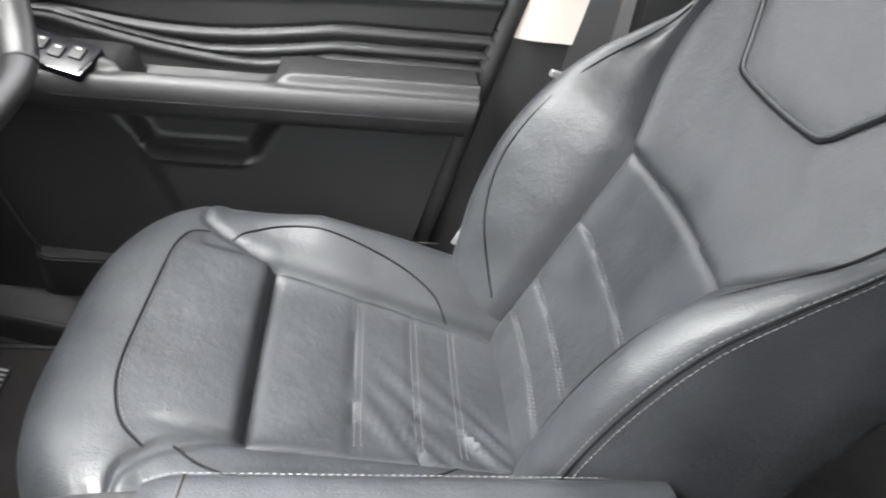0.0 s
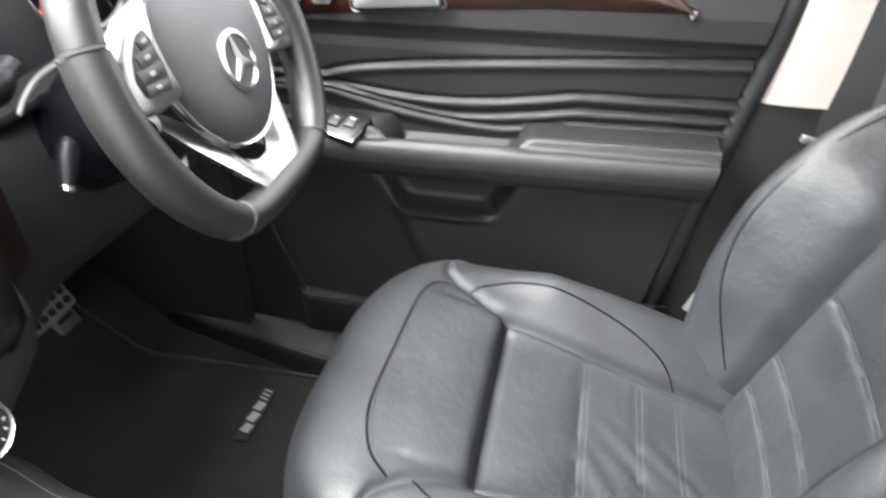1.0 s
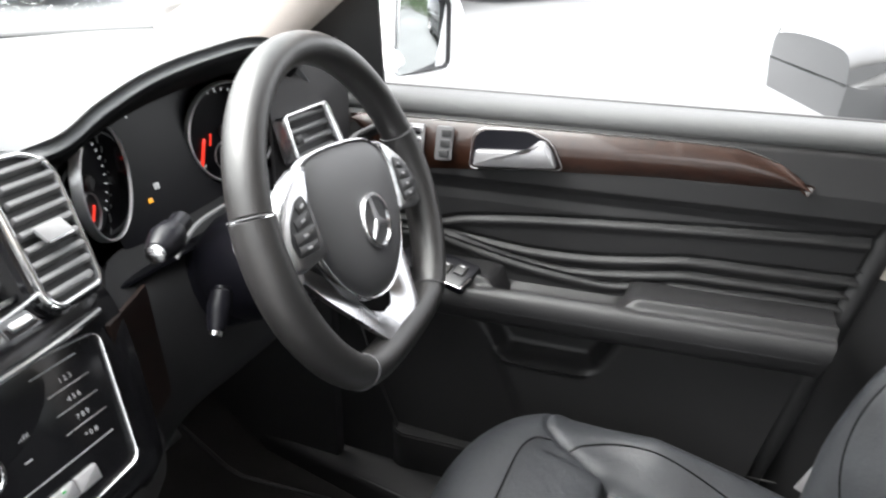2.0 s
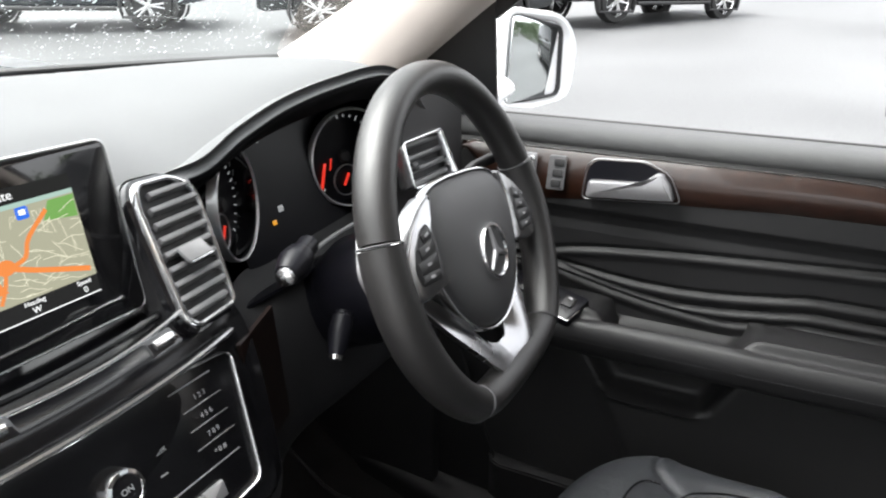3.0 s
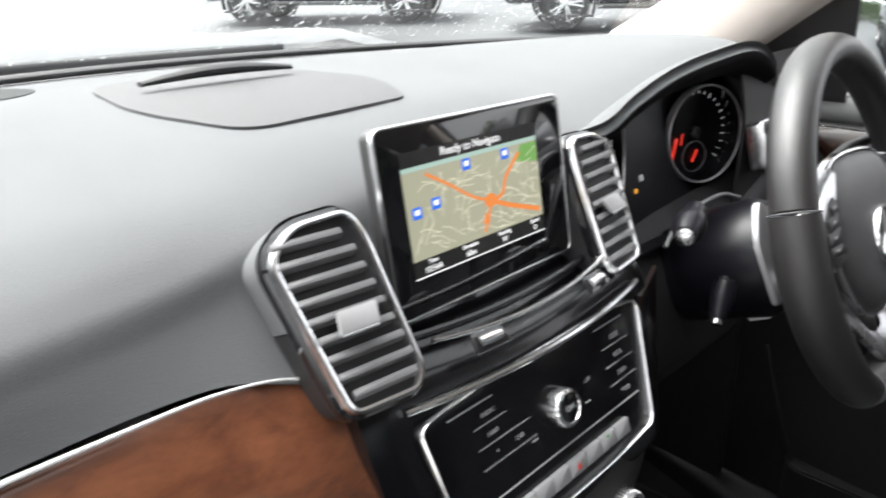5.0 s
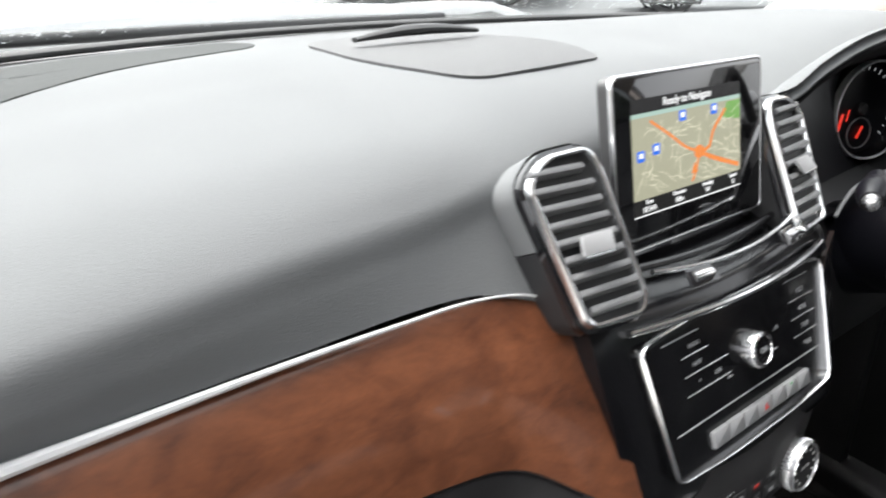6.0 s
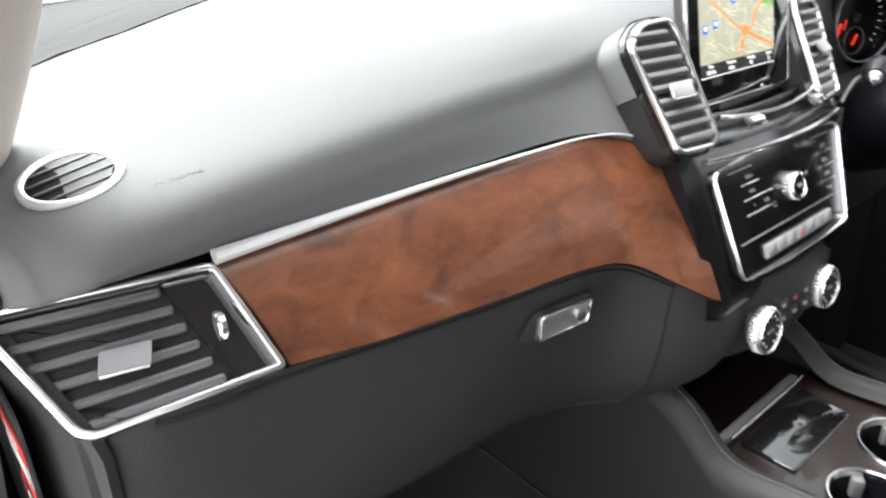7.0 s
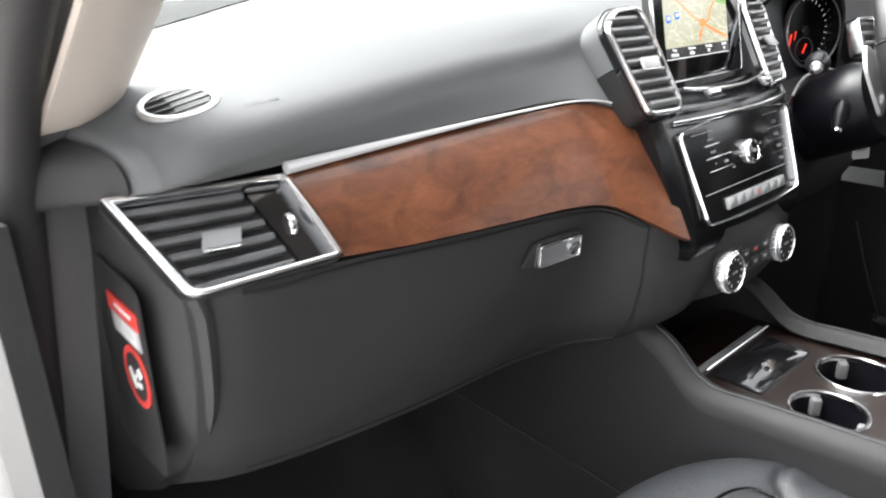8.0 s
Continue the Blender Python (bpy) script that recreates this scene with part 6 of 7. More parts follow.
# ---- floor, mats, pedals ----
fl = []
for y in np.linspace(1.0, -2.2, 50):
    z = 0.40 + max(0, y - 0.42) * 0.75
    fl.append([(x, y, z + 0.06 * max(0, abs(x) - 0.62) * 3) for x in np.linspace(-0.80, 0.80, 24)])
sheet("floor", np.array(fl), CARPET, None, thick=0.02, kind="structure", label="black carpeted car floor", category="floor")
for x0, lab in ((0.40, "black floor mat with silver name plate in driver's footwell"), (-0.40, "black floor mat in the passenger's footwell")):
    mat = thing("floor_mat", lab, "floor mat", (x0, 0.2, 0.425), "floor mats")
    g = [[(x0 + x, y, 0.428 + max(0, y - 0.42) * 0.75 + 0.003 * math.sin(9 * x)) for x in np.linspace(-0.22, 0.24, 16)] for y in np.linspace(0.80, -0.08, 30)]
    g = np.array(g)
    sheet("mat_carpet", g, CARPET, mat, thick=0.012, label="black velour carpet")
    rimp = list(g[:, 0]) + list(g[-1, 1:]) + list(g[::-1, -1][1:]) + list(g[0, ::-1][1:-1])
    tube("mat_binding", rimp, 0.0045, BLACK, mat, "bound edge", closed=True, sides=6)
    if x0 > 0:
        pl = frame_of((0.535, 0.155, 0.433), (-0.99, 0.0, 0.0), (0, -1, 0.0))
        plate = prism("name_plate", rounded([(-0.060, -0.012), (0.060, -0.012), (0.060, 0.012), (-0.060, 0.012)], 0.003), 0.002, pl, BLACK, mat, "small plate with silver bars")
        for k, w in enumerate((0.004, 0.004, 0.004, 0.018, 0.020, 0.018)):
            box("plate_bar", (w, 0.015, 0.0012), pl @ pose(-0.052 + (0.009 * k if k < 3 else 0.036 + 0.025 * (k - 3)), 0, 0.002, 0, 0, -14), LABELG, plate, edge=0.001)
PED = frame_of((0.499, 0.46, 0.634), (1, 0, 0), (0, 0.45, 0.89))
ped = thing("brake_pedal", "steel brake pedal with black rubber studs", "pedal", PED.translation)
prism("pedal_plate", rounded([(-0.050, -0.032), (0.050, -0.032), (0.046, 0.032), (-0.046, 0.032)], 0.008), 0.008, PED, STEEL, ped, "brushed steel plate", edge=0.002)
for i in range(5):
    for j in range(3):
        lathe("pedal_stud", [(0.0001, 0.008), (0.0065, 0.008), (0.006, 0.0115), (0.0001, 0.012)], PED @ pose(-0.035 + 0.0175 * i, -0.018 + 0.018 * j, 0), RUBBER, ped, n=12)
tube("pedal_arm", [tuple(PED.translation), (0.505, 0.54, 0.75), (0.500, 0.54, 0.93)], 0.012, BLACK, ped)
ACC = frame_of((0.600, 0.56, 0.56), (1, 0, 0), (0, 0.5, 0.87))
acc = thing("accelerator_pedal", "steel accelerator pedal with rubber strips", "pedal", ACC.translation)
prism("pedal_plate", rounded([(-0.026, -0.075), (0.026, -0.075), (0.024, 0.075), (-0.024, 0.075)], 0.008), 0.010, ACC, SILVER, acc, edge=0.002)
for k in range(4):
    box("pedal_strip", (0.034, 0.008, 0.003), ACC @ pose(0, -0.05 + 0.033 * k, 0.010), RUBBER, acc, edge=0.002)
tube("pedal_arm", [tuple(ACC.translation), (0.600, 0.64, 0.62), (0.600, 0.64, 0.85)], 0.010, BLACK, acc)
# footwell walls
sheet("firewall", np.array([[(x, 0.98 - 0.16 * f * f - 0.5 * x * x * f * f, 0.60 + 0.585 * f) for f in np.linspace(0, 1, 12)] for x in np.linspace(-0.8, 0.8, 10)]), CARPET, None, thick=0.02, kind="structure", label="dark carpeted bulkhead", category="wall")
for s in (-1, 1):
    kick = [[(s * (0.735 + 0.03 * np.clip((y - 0.2) / 0.3, 0, 1)), y, z) for z in np.linspace(1.08, 0.40, 12)] for y in np.linspace(0.95, 0.245, 14)]
    sheet("kick_panel", np.array(kick), TRIM, None, thick=0.02, flip=(s < 0), kind="structure", label="dark plastic kick panel", category="wall trim")
    sl = []
    for y in np.linspace(0.60, -0.75, 30):
        flare = 0.24 * max(0.0, y - 0.02)
        sl.append([(s * (x + flare * max(0.0, 1 - (x - 0.645) / 0.12)), y, z + 0.10 * max(0.0, y - 0.42)) for x, z in curve1([(0.646, 0.40), (0.650, 0.435), (0.664, 0.452), (0.74, 0.458), (0.80, 0.45), (0.815, 0.40)], 20)])
    sheet("door_sill", np.array(sl), BLACK, None, thick=0.006, flip=(s > 0), kind="structure", label="black plastic door sill", category="sill")
tube("sill_piping", [(0.650 + 0.24 * max(0.0, y - 0.02), y, 0.450 + 0.10 * max(0.0, y - 0.42)) for y in np.linspace(0.60, -0.3, 30)], 0.0035, TRIM, None, kind="structure", label="slightly lighter edge of the sill trim", category="sill")

# ---- pillars, roof, shell ----
def pillar(name, pts, wide, deep, mat, label, up=(1, 0, 0)):
    k = len(pts)
    return tube(name, curve1(pts, 24), wide, mat, None, label, sides=18, flat=deep, up=up, kind="structure", category="pillar")


EDGES = {1: ([(0.695, 0.545, 1.205), (0.678, 0.36, 1.303), (0.650, 0.14, 1.415), (0.62, -0.08, 1.52), (0.60, -0.30, 1.60)],
             [(0.684, 0.330, 1.165), (0.683, 0.242, 1.233), (0.674, 0.150, 1.302), (0.652, 0.00, 1.405), (0.62, -0.26, 1.540)]),
         -1: ([(-0.622, 0.330, 1.140), (-0.606, 0.268, 1.209), (-0.600, 0.16, 1.30), (-0.60, -0.02, 1.43), (-0.60, -0.28, 1.58)],
              [(-0.682, 0.262, 1.130), (-0.680, 0.132, 1.211), (-0.672, 0.03, 1.295), (-0.660, -0.13, 1.415), (-0.63, -0.32, 1.53)])}
for s in (-1, 1):
    ahead, behind = (curve1(e, 26) for e in EDGES[s])
    rows = []
    for a, b in zip(ahead, behind):
        line = []
        for f, dx in ((0.0, 0.03), (0.03, 0.0), (0.2, -0.018), (0.5, -0.026), (0.8, -0.020), (0.97, 0.0), (1.0, 0.03 if s > 0 else 0.005)):
            line.append(a + (b - a) * f + np.array((s * dx, 0, 0)))
        rows.append(curve1(line, 28))
    rows = np.array(rows)
    sheet("windscreen_pillar", rows, BEIGE, None, thick=0.005, flip=(s > 0), kind="structure", label="pale beige windscreen pillar trim", category="pillar")
    sheet("outer_pillar", rows[:, 2:-2] * (1, 1, 1) + np.array((s * 0.075, 0.02, 0.01)), WHITE, None, thick=0.01, flip=(s > 0), kind="structure", label="white painted windscreen pillar", category="pillar")
# dark corner piece inside the driver's window, by the mirror
sheet("mirror_sail", np.array([[(0.772 - 0.03 * g * f, y, 1.112 + (np.interp(y, [0.15, 0.30, 0.52], [1.330, 1.240, 1.170]) - 1.112) * g) for g in np.linspace(0, 1, 8)] for f, y in ((f, 0.52 - 0.355 * f) for f in np.linspace(0, 1, 12))]), BLACK, None, thick=0.006, kind="structure", label="black corner panel by the mirror", category="panel")
window_frame = curve1([(0.752, 0.185, 1.290), (0.735, 0.08, 1.365), (0.70, -0.08, 1.455), (0.66, -0.30, 1.565)], 20)
sheet("window_frame", np.array([[p + np.array((0.0, -0.02 + 0.055 * g, -0.012 + 0.035 * g)) for g in np.linspace(0, 1, 4)] for p in window_frame]), BLACK, None, thick=0.012, kind="structure", label="black frame of the side window", category="window frame")
# middle pillar with belt
BP = []
for z in np.linspace(0.44, 1.66, 50):
    yf = np.interp(z, [0.44, 0.60, 0.93, 1.10, 1.66], [-0.44, -0.462, -0.545, -0.575, -0.62])
    xi = np.interp(z, [0.44, 0.9, 1.10, 1.66], [0.80, 0.785, 0.77, 0.64])
    BP.append([(xi + a, yf + b, z) for a, b in curve1([(0.05, 0.004), (0.008, 0.0), (-0.004, -0.02), (-0.006, -0.07), (-0.002, -0.115), (0.05, -0.135)], 20)])
BP = np.array(BP)
zc = 20
sheet("middle_pillar_lower", BP[: zc + 1], TRIM, None, thick=0.006, kind="structure", label="dark lower pillar trim", category="pillar")
sheet("middle_pillar_upper", BP[zc:] + np.array((-0.012, 0, 0)), BEIGE, None, thick=0.008, kind="structure", label="pale beige upper pillar trim", category="pillar")
tube("door_seal", [(0.768, y, z) for y, z in curve1([(-0.412, 0.45), (-0.450, 0.60), (-0.520, 0.90), (-0.565, 1.10), (-0.64, 1.60)], 30)], 0.020, RUBBER, None, kind="structure", label="black rubber door seal", category="seal")
sb = thing("seat_belt", "black woven seat belt hanging beside the pillar", "seat belt", (0.74, -0.66, 0.5))
belt = [[(x + w * 0.012, y + w * 0.024, z) for w in (-1, 0, 1)] for x, y, z in curve1([(0.735, -0.66, 1.50), (0.742, -0.655, 1.2), (0.748, -0.65, 0.90), (0.752, -0.60, 0.60), (0.745, -0.53, 0.47)], 40)]
sheet("belt_webbing", np.array(belt), BLACK, sb, thick=0.0025, label="black woven webbing")
bk = frame_of((0.735, -0.628, 0.898), (0.1, -1, -0.25), (0, -0.25, 1))
box("belt_slide", (0.055, 0.010, 0.008), bk, SILVER, sb, "small metal slide", edge=0.003)
bu = thing("belt_buckle", "black seat belt buckle beside the cushion", "buckle", (0.628, -0.52, 0.66))
box("buckle_body", (0.03, 0.05, 0.06), pose(0.628, -0.515, 0.63, 15, 8, 0), BLACK, bu, edge=0.008)
box("buckle_tongue", (0.004, 0.03, 0.04), pose(0.652, -0.50, 0.655, 25, 8, 0), SILVER, bu, edge=0.001)
roof = [[(x, y, 1.665 - 0.10 * (x / 0.62) ** 4 - 0.03 * np.clip((y + 0.55) / 0.28, 0, 1) ** 2) for x in np.linspace(-0.66, 0.66, 24)] for y in np.linspace(-0.27, -2.2, 30)]
sheet("ceiling", np.array(roof), BEIGE, None, thick=0.03, flip=True, kind="structure", label="pale beige headlining", category="ceiling")
# Unseen header piece, added to cut sky light and reflections on the walnut.
sheet("header_shield", np.array([[(x, y, 1.634 - 0.085 * (x / 0.62) ** 4 - 0.42 * (y + 0.262) - 0.10 * x * x) for x in np.linspace(-0.60, 0.60, 20)] for y in np.linspace(-0.105, -0.262, 8)]), BEIGE, None, thick=0.012, flip=True, kind="structure", label="added beige header piece that holds sky light off the dash", category="ceiling")
sheet("rear_wall", np.array([[(x, -2.2, z) for z in np.linspace(0.4, 1.15, 6)] for x in np.linspace(-0.85, 0.85, 8)]), TRIM, None, thick=0.03, kind="structure", label="dark rear wall of the cabin", category="wall")
for s in (-1, 1):
    sheet("rear_side_wall", np.array([[(s * 0.79, y, z) for z in np.linspace(0.4, 1.12, 6)] for y in np.linspace(-0.72, -2.2, 10)]), TRIM, None, thick=0.04, flip=(s > 0), kind="structure", label="dark rear side wall below the window", category="wall")
    sheet("rear_pillar", np.array([[(s * (0.78 - 0.14 * f), y - 0.1 * f, 1.12 + 0.5 * f) for f in np.linspace(0, 1, 6)] for y in np.linspace(-1.7, -2.2, 6)]), BEIGE, None, thick=0.04, flip=(s > 0), kind="structure", label="pale beige rear pillar", category="pillar")
roof_skin = np.array(roof)[:, :] + np.array((0, 0, 0.02))
sheet("roof_skin", roof_skin, WHITE, None, thick=0.012, flip=False, kind="structure", label="white painted roof of the car", category="roof")
for s in (-1, 1):
    sheet("rear_body_side", np.array([[(s * x, y, z) for x, z in curve1([(0.84, 1.11), (0.90, 1.00), (0.955, 0.80), (0.95, 0.60), (0.92, 0.40)], 10)] for y in np.linspace(-0.60, -2.35, 12)]), WHITE, None, thick=0.012, flip=(s > 0), kind="structure", label="white painted rear body side", category="car body")
# Unseen rear panes: their dark tint is added to cut fill light and reflections.
TINT = bpy.data.materials.new("light_cutting_glass")
TINT.use_nodes = True
tn, tl = TINT.node_tree.nodes, TINT.node_tree.links
tt, tg, tx, tf = tn.new("ShaderNodeBsdfTransparent"), tn.new("ShaderNodeBsdfGlossy"), tn.new("ShaderNodeMixShader"), tn.new("ShaderNodeFresnel")
tt.inputs["Color"].default_value = (0.28, 0.30, 0.30, 1)
tg.inputs["Roughness"].default_value = 0.03
tl.new(tf.outputs[0], tx.inputs[0])
tl.new(tt.outputs[0], tx.inputs[1])
tl.new(tg.outputs[0], tx.inputs[2])
tl.new(tx.outputs[0], tn["Material Output"].inputs["Surface"])
for s in (-1, 1):
    sheet("rear_side_window", np.array([[(s * (0.80 - 0.15 * f), y, 1.12 + 0.50 * f) for f in np.linspace(0, 1, 5)] for y in np.linspace(-0.70, -1.72, 8)]), TINT, None, kind="structure", label="unseen rear side window, tinted to cut light from behind", category="window")
sheet("tailgate_window", np.array([[(x, -2.2 + 0.02 * f, 1.15 + 0.52 * f) for f in np.linspace(0, 1, 5)] for x in np.linspace(-0.70, 0.70, 8)]), TINT, None, kind="structure", label="unseen tailgate window, tinted to cut light from behind", category="window")
# the open passenger doorway: body edge and rubber seal
ap = curve1([(-0.752, 0.34, 0.40), (-0.746, 0.33, 0.62), (-0.726, 0.305, 0.86), (-0.709, 0.300, 1.02), (-0.703, 0.265, 1.13), (-0.706, 0.155, 1.215), (-0.694, 0.02, 1.325), (-0.67, -0.13, 1.435), (-0.63, -0.3, 1.55)], 60)
tube("doorway_seal", ap, 0.017, GLOVE, None, kind="structure", label="black rubber seal of the open doorway", category="seal")
lip = np.array([[p + np.array((dx, dy, 0)) for dx, dy in ((0.050, 0.012), (0.020, 0.006), (-0.010, 0.012), (-0.022, 0.022), (-0.030, 0.045), (-0.034, 0.08))] for p in ap])
sheet("doorway_edge", lip, SLAT, None, thick=0.006, kind="structure", label="dark grey edge of the open doorway", category="door frame")

# ---- windscreen, bonnet ----
def glass_material():
    m = bpy.data.materials.new("wet_windscreen_glass")
    m.use_nodes = True
    n, l = m.node_tree.nodes, m.node_tree.links
    tr, gl, mx = n.new("ShaderNodeBsdfTransparent"), n.new("ShaderNodeBsdfGlossy"), n.new("ShaderNodeMixShader")
    fr = n.new("ShaderNodeFresnel")
    fr.inputs["IOR"].default_value = 1.35
    tr.inputs["Color"].default_value = (0.90, 0.93, 0.92, 1)
    gl.inputs["Roughness"].default_value = 0.03
    l.new(fr.outputs[0], mx.inputs[0])
    l.new(tr.outputs[0], mx.inputs[1])
    l.new(gl.outputs[0], mx.inputs[2])
    l.new(mx.outputs[0], n["Material Output"].inputs["Surface"])
    return m


GLASS = glass_material()
WS = np.array([[(x, (0.745 - 0.5 * x * x) * (1 - f) + (-0.22 - 0.25 * x * x) * f, 1.212 + (1.645 - 0.08 * x * x - 1.212) * f) for f in np.linspace(0, 1, 14)] for x in np.linspace(-0.70, 0.70, 30)])
ws = sheet("windscreen", WS, GLASS, None, kind="structure", label="raindrop-covered windscreen", category="window")
ws.visible_shadow = False
drops = thing("raindrops", "raindrops on the windscreen", "raindrops", (0, 0.6, 1.3), kind="stuff")
WATER = material("water_drop", (0.80, 0.83, 0.85), 0.08, vary=0.1, spec=0.8)
bm = bmesh.new()
for k in range(7000):
    x, f = random.uniform(-0.62, 0.66), random.uniform(0.03, 0.55)
    y, z = (0.745 - 0.5 * x * x) * (1 - f) + (-0.22 - 0.25 * x * x) * f, 1.212 + (1.645 - 0.08 * x * x - 1.212) * f
    c = Vector((x, y + 0.002, z + 0.003)) - Vector(drops.location)
    r = random.choice((0.0005, 0.0006, 0.0008, 0.0013)) * random.uniform(0.6, 1.3)
    lng = random.uniform(1.5, 4.0) if random.random() < 0.35 else 1.0
    t = Vector((0.15, -0.86, 0.45)).normalized()
    u = Vector((1, 0, 0))
    nn = u.cross(t)
    ring = [bm.verts.new(c + (u * math.cos(q) + t * math.sin(q) * lng) * r) for q in (0, 1.047, 2.094, 3.1416, 4.189, 5.236)]
    tip = bm.verts.new(c - nn * r * 0.6)
    for i in range(6):
        bm.faces.new((ring[i - 1], ring[i], tip))
part("drop_beads", bm, WATER, drops, kind="stuff")
hoodr = np.array([[(x, y, 1.228 - 0.12 * (max(0.0, y - 0.90) / 0.9) ** 1.8 - 0.12 * (abs(x) / 0.85) ** 3 + 0.012 * math.exp(-((abs(x) - 0.45) / 0.05) ** 2)) for y in np.linspace(0.90, 1.85, 24)] for x in np.linspace(-0.86, 0.86, 30)])
sheet("bonnet", hoodr, WHITE, None, thick=0.015, kind="structure", label="wet white bonnet of the car", category="bonnet")
sheet("cowl", np.array([[(x, 0.75 - 0.5 * x * x + 0.15 * f, 1.195 - 0.01 * f) for f in np.linspace(0, 1, 6)] for x in np.linspace(-0.75, 0.75, 24)]), RUBBER, None, thick=0.01, kind="structure", label="black cowl under the windscreen", category="cowl")
wip = thing("wiper", "black wiper arm lying along the windscreen's foot", "wiper", (0, 0.76, 1.21))
tube("wiper_blade", [(-0.45, 0.70, 1.225), (-0.1, 0.80, 1.215), (0.25, 0.80, 1.212)], 0.007, RUBBER, wip)
sheet("wing", np.array([[(0.86 + 0.10 * f, y, 1.06 - 0.5 * f * f) for f in np.linspace(0, 1, 8)] for y in np.linspace(0.5, 1.75, 14)]), WHITE, None, thick=0.01, kind="structure", label="white front wing of the car", category="wing")

# ---- outside: wet car park ----
def asphalt():
    m = material("wet_asphalt", (0.085, 0.088, 0.090), 0.62, grain=55, bump=0.0, vary=0.35, patch=0.35, rvary=0.3, spec=0.3)
    n, l = m.node_tree.nodes, m.node_tree.links
    nz, bp, co = n.new("ShaderNodeTexNoise"), n.new("ShaderNodeBump"), n.new("ShaderNodeTexCoord")
    nz.inputs["Scale"].default_value, nz.inputs["Detail"].default_value = 90, 3
    bp.inputs["Distance"].default_value, bp.inputs["Strength"].default_value = 0.004, 0.5
    l.new(co.outputs["Object"], nz.inputs["Vector"])
    l.new(nz.outputs["Fac"], bp.inputs["Height"])
    l.new(bp.outputs["Normal"], n["Principled BSDF"].inputs["Normal"])
    return m


def ground_z(x, y):
    """The car park rises gently away from the car on its driver's side and ahead."""
    return 0.046 * max(0.0, min(x, 60) - 1.5) + 0.02 * max(0.0, min(y, 60) - 3.0)


gxs = np.r_[-3000, -600, -120, -40, -12, -4, np.linspace(-1, 62, 24), 120, 600, 3000]
sheet("ground", np.array([[(x, y, ground_z(x, y)) for y in np.r_[-3000, -600, -120, -40, -12, np.linspace(-4, 62, 20), 120, 600, 3000]] for x in gxs]), asphalt(), None, kind="structure", label="wet grey asphalt of a car park", category="ground")
# Added pale slab: stands for the white outdoors and bounces light into the cabin.
BOUNCE_PALE = material("pale_bounce_slab", (0.42, 0.41, 0.39), 0.6, grain=60, bump=0.3, vary=0.18, patch=0.8)
slab_rows = np.array([[(x, y, z) for x, z in ((-1.30, -0.02), (-1.30, 0.09), (-1.32, 0.11), (-1.45, 0.115), (-2.6, 0.13), (-4.0, 0.14), (-4.0, -0.02))] for y in np.linspace(-9, 12, 8)])
sheet("pavement", slab_rows, BOUNCE_PALE, None, flip=True, kind="structure", label="added pale slab that bounces light through the open door", category="pavement")
TYRE = material("tyre_rubber", (0.02, 0.02, 0.02), 0.75, vary=0.3)
DARKGLASS = material("dark_car_glass", (0.01, 0.011, 0.012), 0.05, vary=0.2, coat=0.5)
PAINTS = {"black": material("black_car_paint", (0.010, 0.011, 0.012), 0.18, coat=1.0, vary=0.3), "navy": material("blue_black_car_paint", (0.014, 0.019, 0.028), 0.18, coat=1.0, vary=0.3), "grey": material("grey_car_paint", (0.035, 0.038, 0.040), 0.22, metal=0.4, coat=1.0, vary=0.2)}
LAMP = material("lamp_glass", (0.55, 0.57, 0.6), 0.1, vary=0.2, coat=0.8)


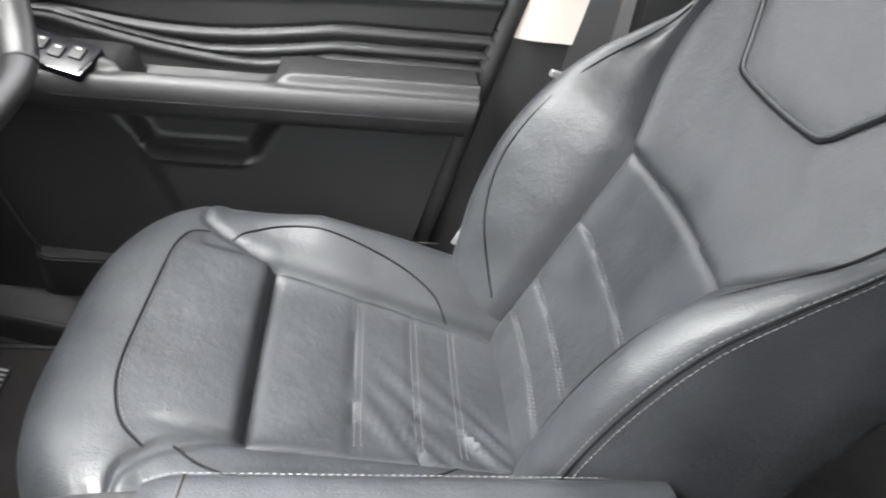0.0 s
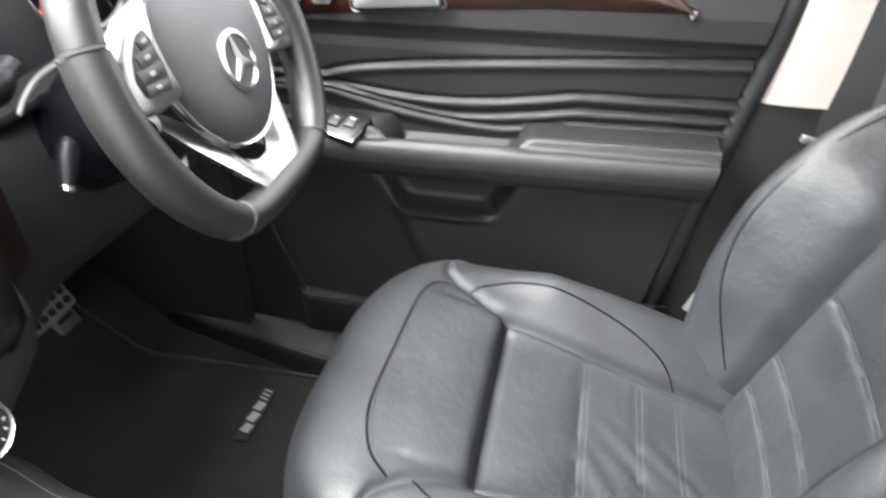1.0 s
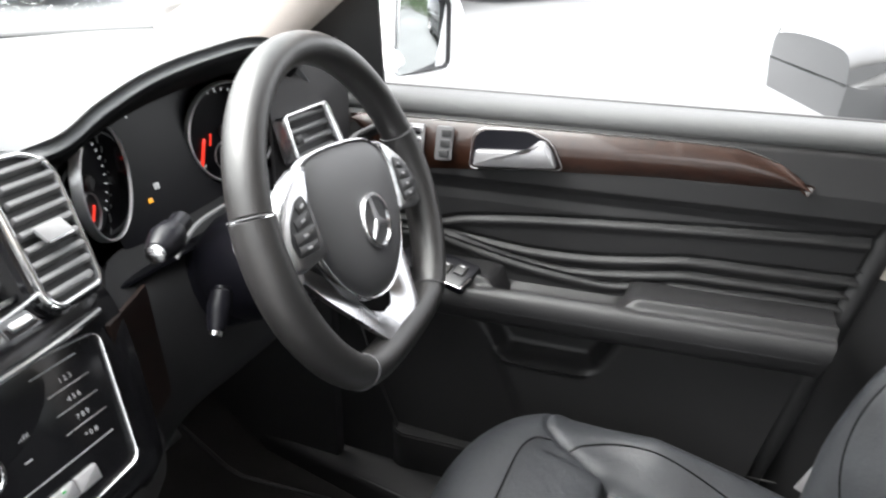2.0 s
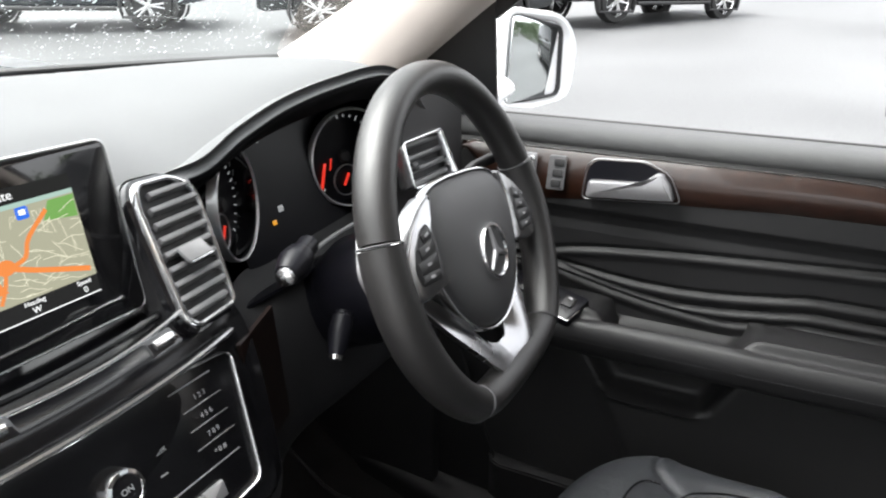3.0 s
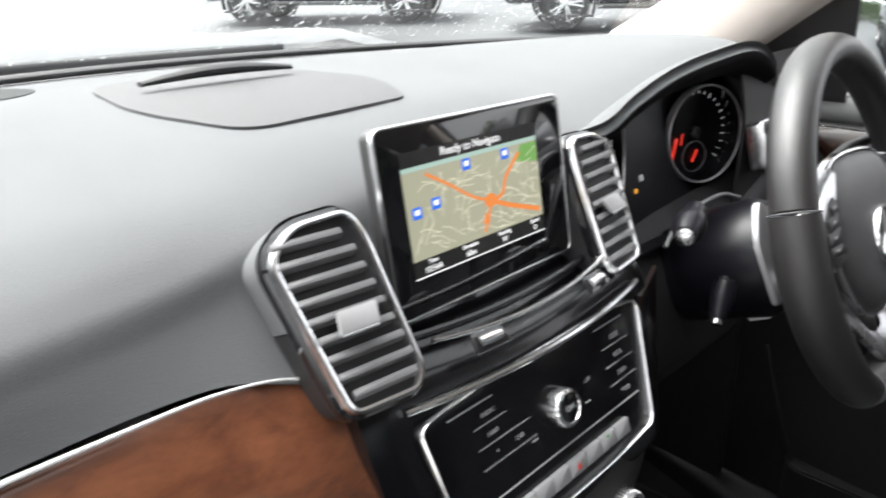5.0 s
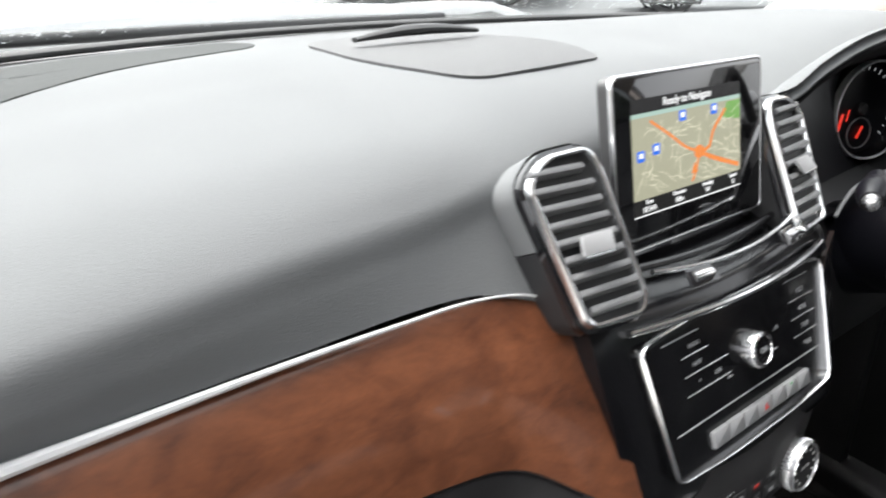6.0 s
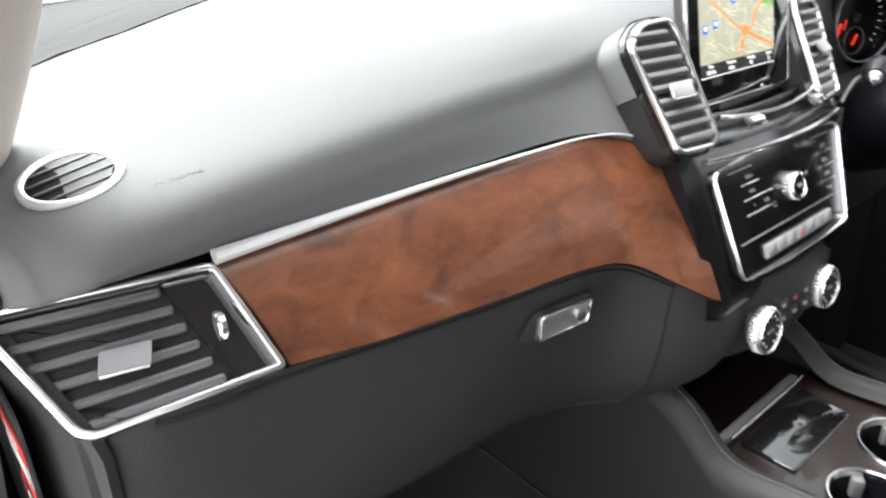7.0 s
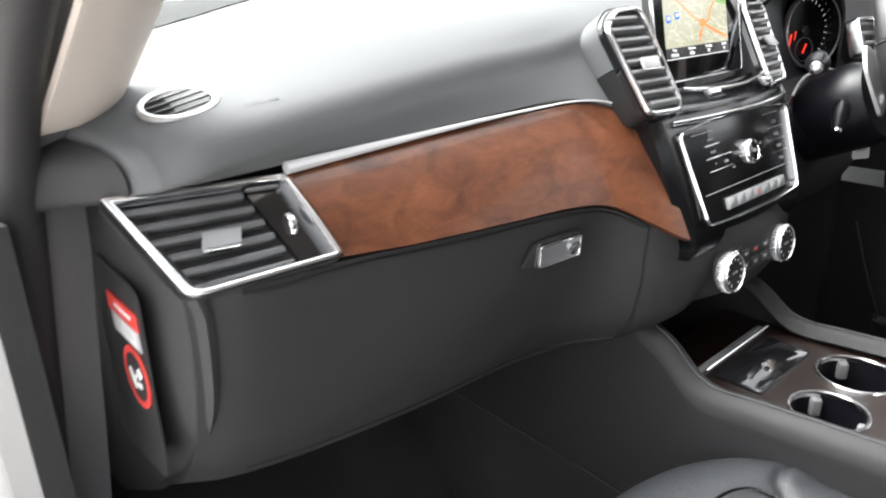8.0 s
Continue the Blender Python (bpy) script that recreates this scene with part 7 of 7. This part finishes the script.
def parked_car(x, y, turn, paint, label):
    """A parked off-road car: body, glasshouse, wheels with rims, lamps, sills."""
    m = pose(x, y, ground_z(x, y), 0, 0, turn)
    car = thing("parked_car", label, "car", tuple(m.translation), "parked cars")
    L = [(-2.35, 0.62, 0.80, 0.55), (-2.28, 0.82, 0.98, 0.45), (-1.6, 0.92, 1.06, 0.36), (-0.5, 0.95, 1.08, 0.34), (0.7, 0.95, 1.06, 0.34), (1.3, 0.93, 1.02, 0.36), (1.9, 0.89, 0.95, 0.38), (2.12, 0.84, 0.89, 0.36), (2.24, 0.74, 0.82, 0.36), (2.32, 0.58, 0.74, 0.40)]
    t = np.array(L)
    body = []
    for xx in np.linspace(-2.35, 2.32, 150):
        hw, top, bot = at_x(xx, t)[0]
        ring = []
        for yy, zz in curve1([(-hw * 0.94, bot), (-hw, bot + 0.18), (-hw * 0.985, top - 0.16), (-hw * 0.90, top - 0.02), (-hw * 0.4, top + 0.02), (hw * 0.4, top + 0.02), (hw * 0.90, top - 0.02), (hw * 0.985, top - 0.16), (hw, bot + 0.18), (hw * 0.94, bot)], 90):
            for wxc in (-1.42, 1.42):
                d = math.hypot(xx - wxc, zz - 0.37)
                if d < 0.42 and abs(yy) > hw * 0.8:
                    yy *= 0.80
            ring.append(tuple(m @ Vector((xx, yy, zz))))
        body.append(ring)
    sheet("body", np.array(body), PAINTS[paint], car, loop_v=True, caps=True, label="glossy painted body")
    cab = []
    for xx, hw, zt in ((-2.2, 0.80, 1.08), (-1.95, 0.72, 1.60), (-1.0, 0.70, 1.74), (0.2, 0.69, 1.72), (0.55, 0.70, 1.55), (1.15, 0.80, 1.06)):
        cab.append([tuple(m @ Vector(p)) for p in ((xx, -hw - 0.10, 1.02), (xx, -hw, zt - 0.10), (xx, -hw * 0.85, zt), (xx, 0, zt + 0.02), (xx, hw * 0.85, zt), (xx, hw, zt - 0.10), (xx, hw + 0.10, 1.02))])
    sheet("glasshouse", np.array(cab), DARKGLASS, car, loop_v=True, caps=True, label="dark tinted glasshouse")
    sheet("roof", np.array(cab)[1:4, 1:6] + np.array((0, 0, 0.012)), PAINTS[paint], car, thick=0.02)
    for xx in (-1.42, 1.42):
        for s in (-1, 1):
            wm = m @ frame_of((xx, s * 0.84, 0.37), (1, 0, 0), (0, 0, s * 1.0)) @ pose(0, 0, 0)
            if s > 0:
                wm = m @ frame_of((xx, s * 0.84, 0.37), (-1, 0, 0), (0, 0, 1))
            whl = lathe("tyre", [(0.24, -0.10), (0.35, -0.10), (0.37, -0.05), (0.37, 0.06), (0.345, 0.105), (0.27, 0.11), (0.25, 0.06)], wm, TYRE, car, "black tyre", n=40)
            hoop("wheel_arch", [(0.455 * math.cos(q), 0.455 * math.sin(q)) for q in np.linspace(-0.45, math.pi + 0.45, 30)], 0.045, 0.125, wm, TRIM, car, "dark wheel arch trim", base=0.03)
            lathe("rim", [(0.0001, 0.02), (0.23, 0.02), (0.262, 0.04), (0.268, 0.10), (0.255, 0.10), (0.24, 0.045), (0.0001, 0.045)], wm, BLACK, whl, "dark rim well", n=36)
            hoop("rim_lip", oval(0.268, 0.268, 36), 0.018, 0.115, wm, CHROME, whl)
            for k in range(5):
                for q in (-9, 9):
                    prism("rim_spoke", [(0.03, -0.020), (0.25, -0.014), (0.25, 0.014), (0.03, 0.020)], 0.025, wm @ pose(0, 0, 0.07, 0, 0, 72 * k + q), CHROME, whl, edge=0.006)
            lathe("hub_cap", [(0.0001, 0.07), (0.05, 0.07), (0.045, 0.10), (0.0001, 0.105)], wm, CHROME, whl, n=20)
    for s in (-1, 1):
        prism("headlamp", rounded([(-0.17, -0.07), (0.13, -0.05), (0.16, 0.06), (-0.14, 0.08)], 0.04), 0.03, m @ frame_of((2.14, s * 0.68, 0.74), (-0.62 * s, 0.78, 0), (-0.1, 0, 1)), LAMP, car, "clear headlamp", edge=0.01)
        prism("fog_lamp", rounded([(-0.13, -0.07), (0.10, -0.06), (0.12, 0.06), (-0.11, 0.07)], 0.03), 0.02, m @ frame_of((2.17, s * 0.68, 0.50), (-0.62 * s, 0.78, 0), (0, 0, 1)), TRIM, car, "dark fog lamp bay", edge=0.01)
        tube("side_step", [tuple(m @ Vector(p)) for p in ((-0.95, s * 0.96, 0.33), (0.95, s * 0.96, 0.33))], 0.035, TRIM, car, "dark side step")
        prism("car_mirror", rounded([(-0.10, -0.06), (0.10, -0.06), (0.10, 0.07), (-0.08, 0.08)], 0.03), 0.14, m @ frame_of((0.45, s * 1.02, 1.10), (0, s, 0), (0, 0, 1)), PAINTS[paint], car, edge=0.03)
    return car


parked_car(14.6, 2.9, 148, "black", "black off-road car with bright alloy wheels on wet asphalt")
parked_car(10.61, 5.84, 129, "grey", "dark grey car with clear headlamps parked ahead on wet asphalt")
parked_car(8.45, 11.1, 128, "navy", "dark blue-black off-road car standing ahead on wet asphalt")
parked_car(4.95, -3.12, 104, "black", "black car with alloy wheels standing beside the car park lane")

# ---- hedge behind, seen in the door mirror ----
LEAF = material("hedge_leaf", (0.040, 0.068, 0.026), 0.55, grain=30, vary=0.5, patch=3.0)
TWIG = material("hedge_twig", (0.060, 0.045, 0.033), 0.8, grain=80, vary=0.3)
rng = random.Random(41)


def hedge_run(a, b, high, deep, count):
    """A tall uneven hedge: stems from the ground and many small leaf clumps with gaps."""
    hedge = thing("hedge", "tall uneven green hedge at the edge of the car park", "hedge", (*a, ground_z(*a)), kind="stuff")
    off = Vector(hedge.location)
    leaves, stems = bmesh.new(), bmesh.new()
    for k in range(count):
        f, h = rng.random(), rng.random() ** 0.7
        top = high * (0.78 + 0.22 * math.sin(f * 17.0) * math.sin(f * 5.0 + 1))
        x, y = a[0] + (b[0] - a[0]) * f + rng.gauss(0, deep), a[1] + (b[1] - a[1]) * f + rng.gauss(0, deep)
        c = Vector((x, y, ground_z(x, y) + 0.1 + h * top)) - off
        for _ in range(3):
            r = rng.uniform(0.06, 0.15)
            u = Vector((rng.gauss(0, 1), rng.gauss(0, 1), rng.gauss(0, 1))).normalized()
            w = u.orthogonal().normalized()
            d = c + Vector((rng.gauss(0, 0.1), rng.gauss(0, 0.1), rng.gauss(0, 0.1)))
            leaves.faces.new([leaves.verts.new(d + q) for q in (-u * r, w * r * 0.45, u * r, -w * r * 0.45)])
    for k in range(26):
        f = (k + 0.5) / 26
        x, y = a[0] + (b[0] - a[0]) * f, a[1] + (b[1] - a[1]) * f
        p = Vector((x, y, ground_z(x, y))) - off
        q = p + Vector((rng.gauss(0, 0.25), rng.gauss(0, 0.25), high * 0.8))
        rows = [[stems.verts.new(c + Vector((math.cos(t) * r, math.sin(t) * r, 0))) for t in (0, 1.57, 3.14, 4.71)] for c, r in ((p, 0.07), ((p + q) / 2, 0.05), (q, 0.015))]
        for ra, rb in zip(rows, rows[1:]):
            for i in range(4):
                stems.faces.new((ra[i - 1], ra[i], rb[i], rb[i - 1]))
    part("leaves", leaves, LEAF, hedge, smooth=False, kind="stuff")
    part("stems", stems, TWIG, hedge, kind="stuff")


hedge_run((3.2, -17.0), (15.0, -10.0), 3.6, 0.55, 5200)
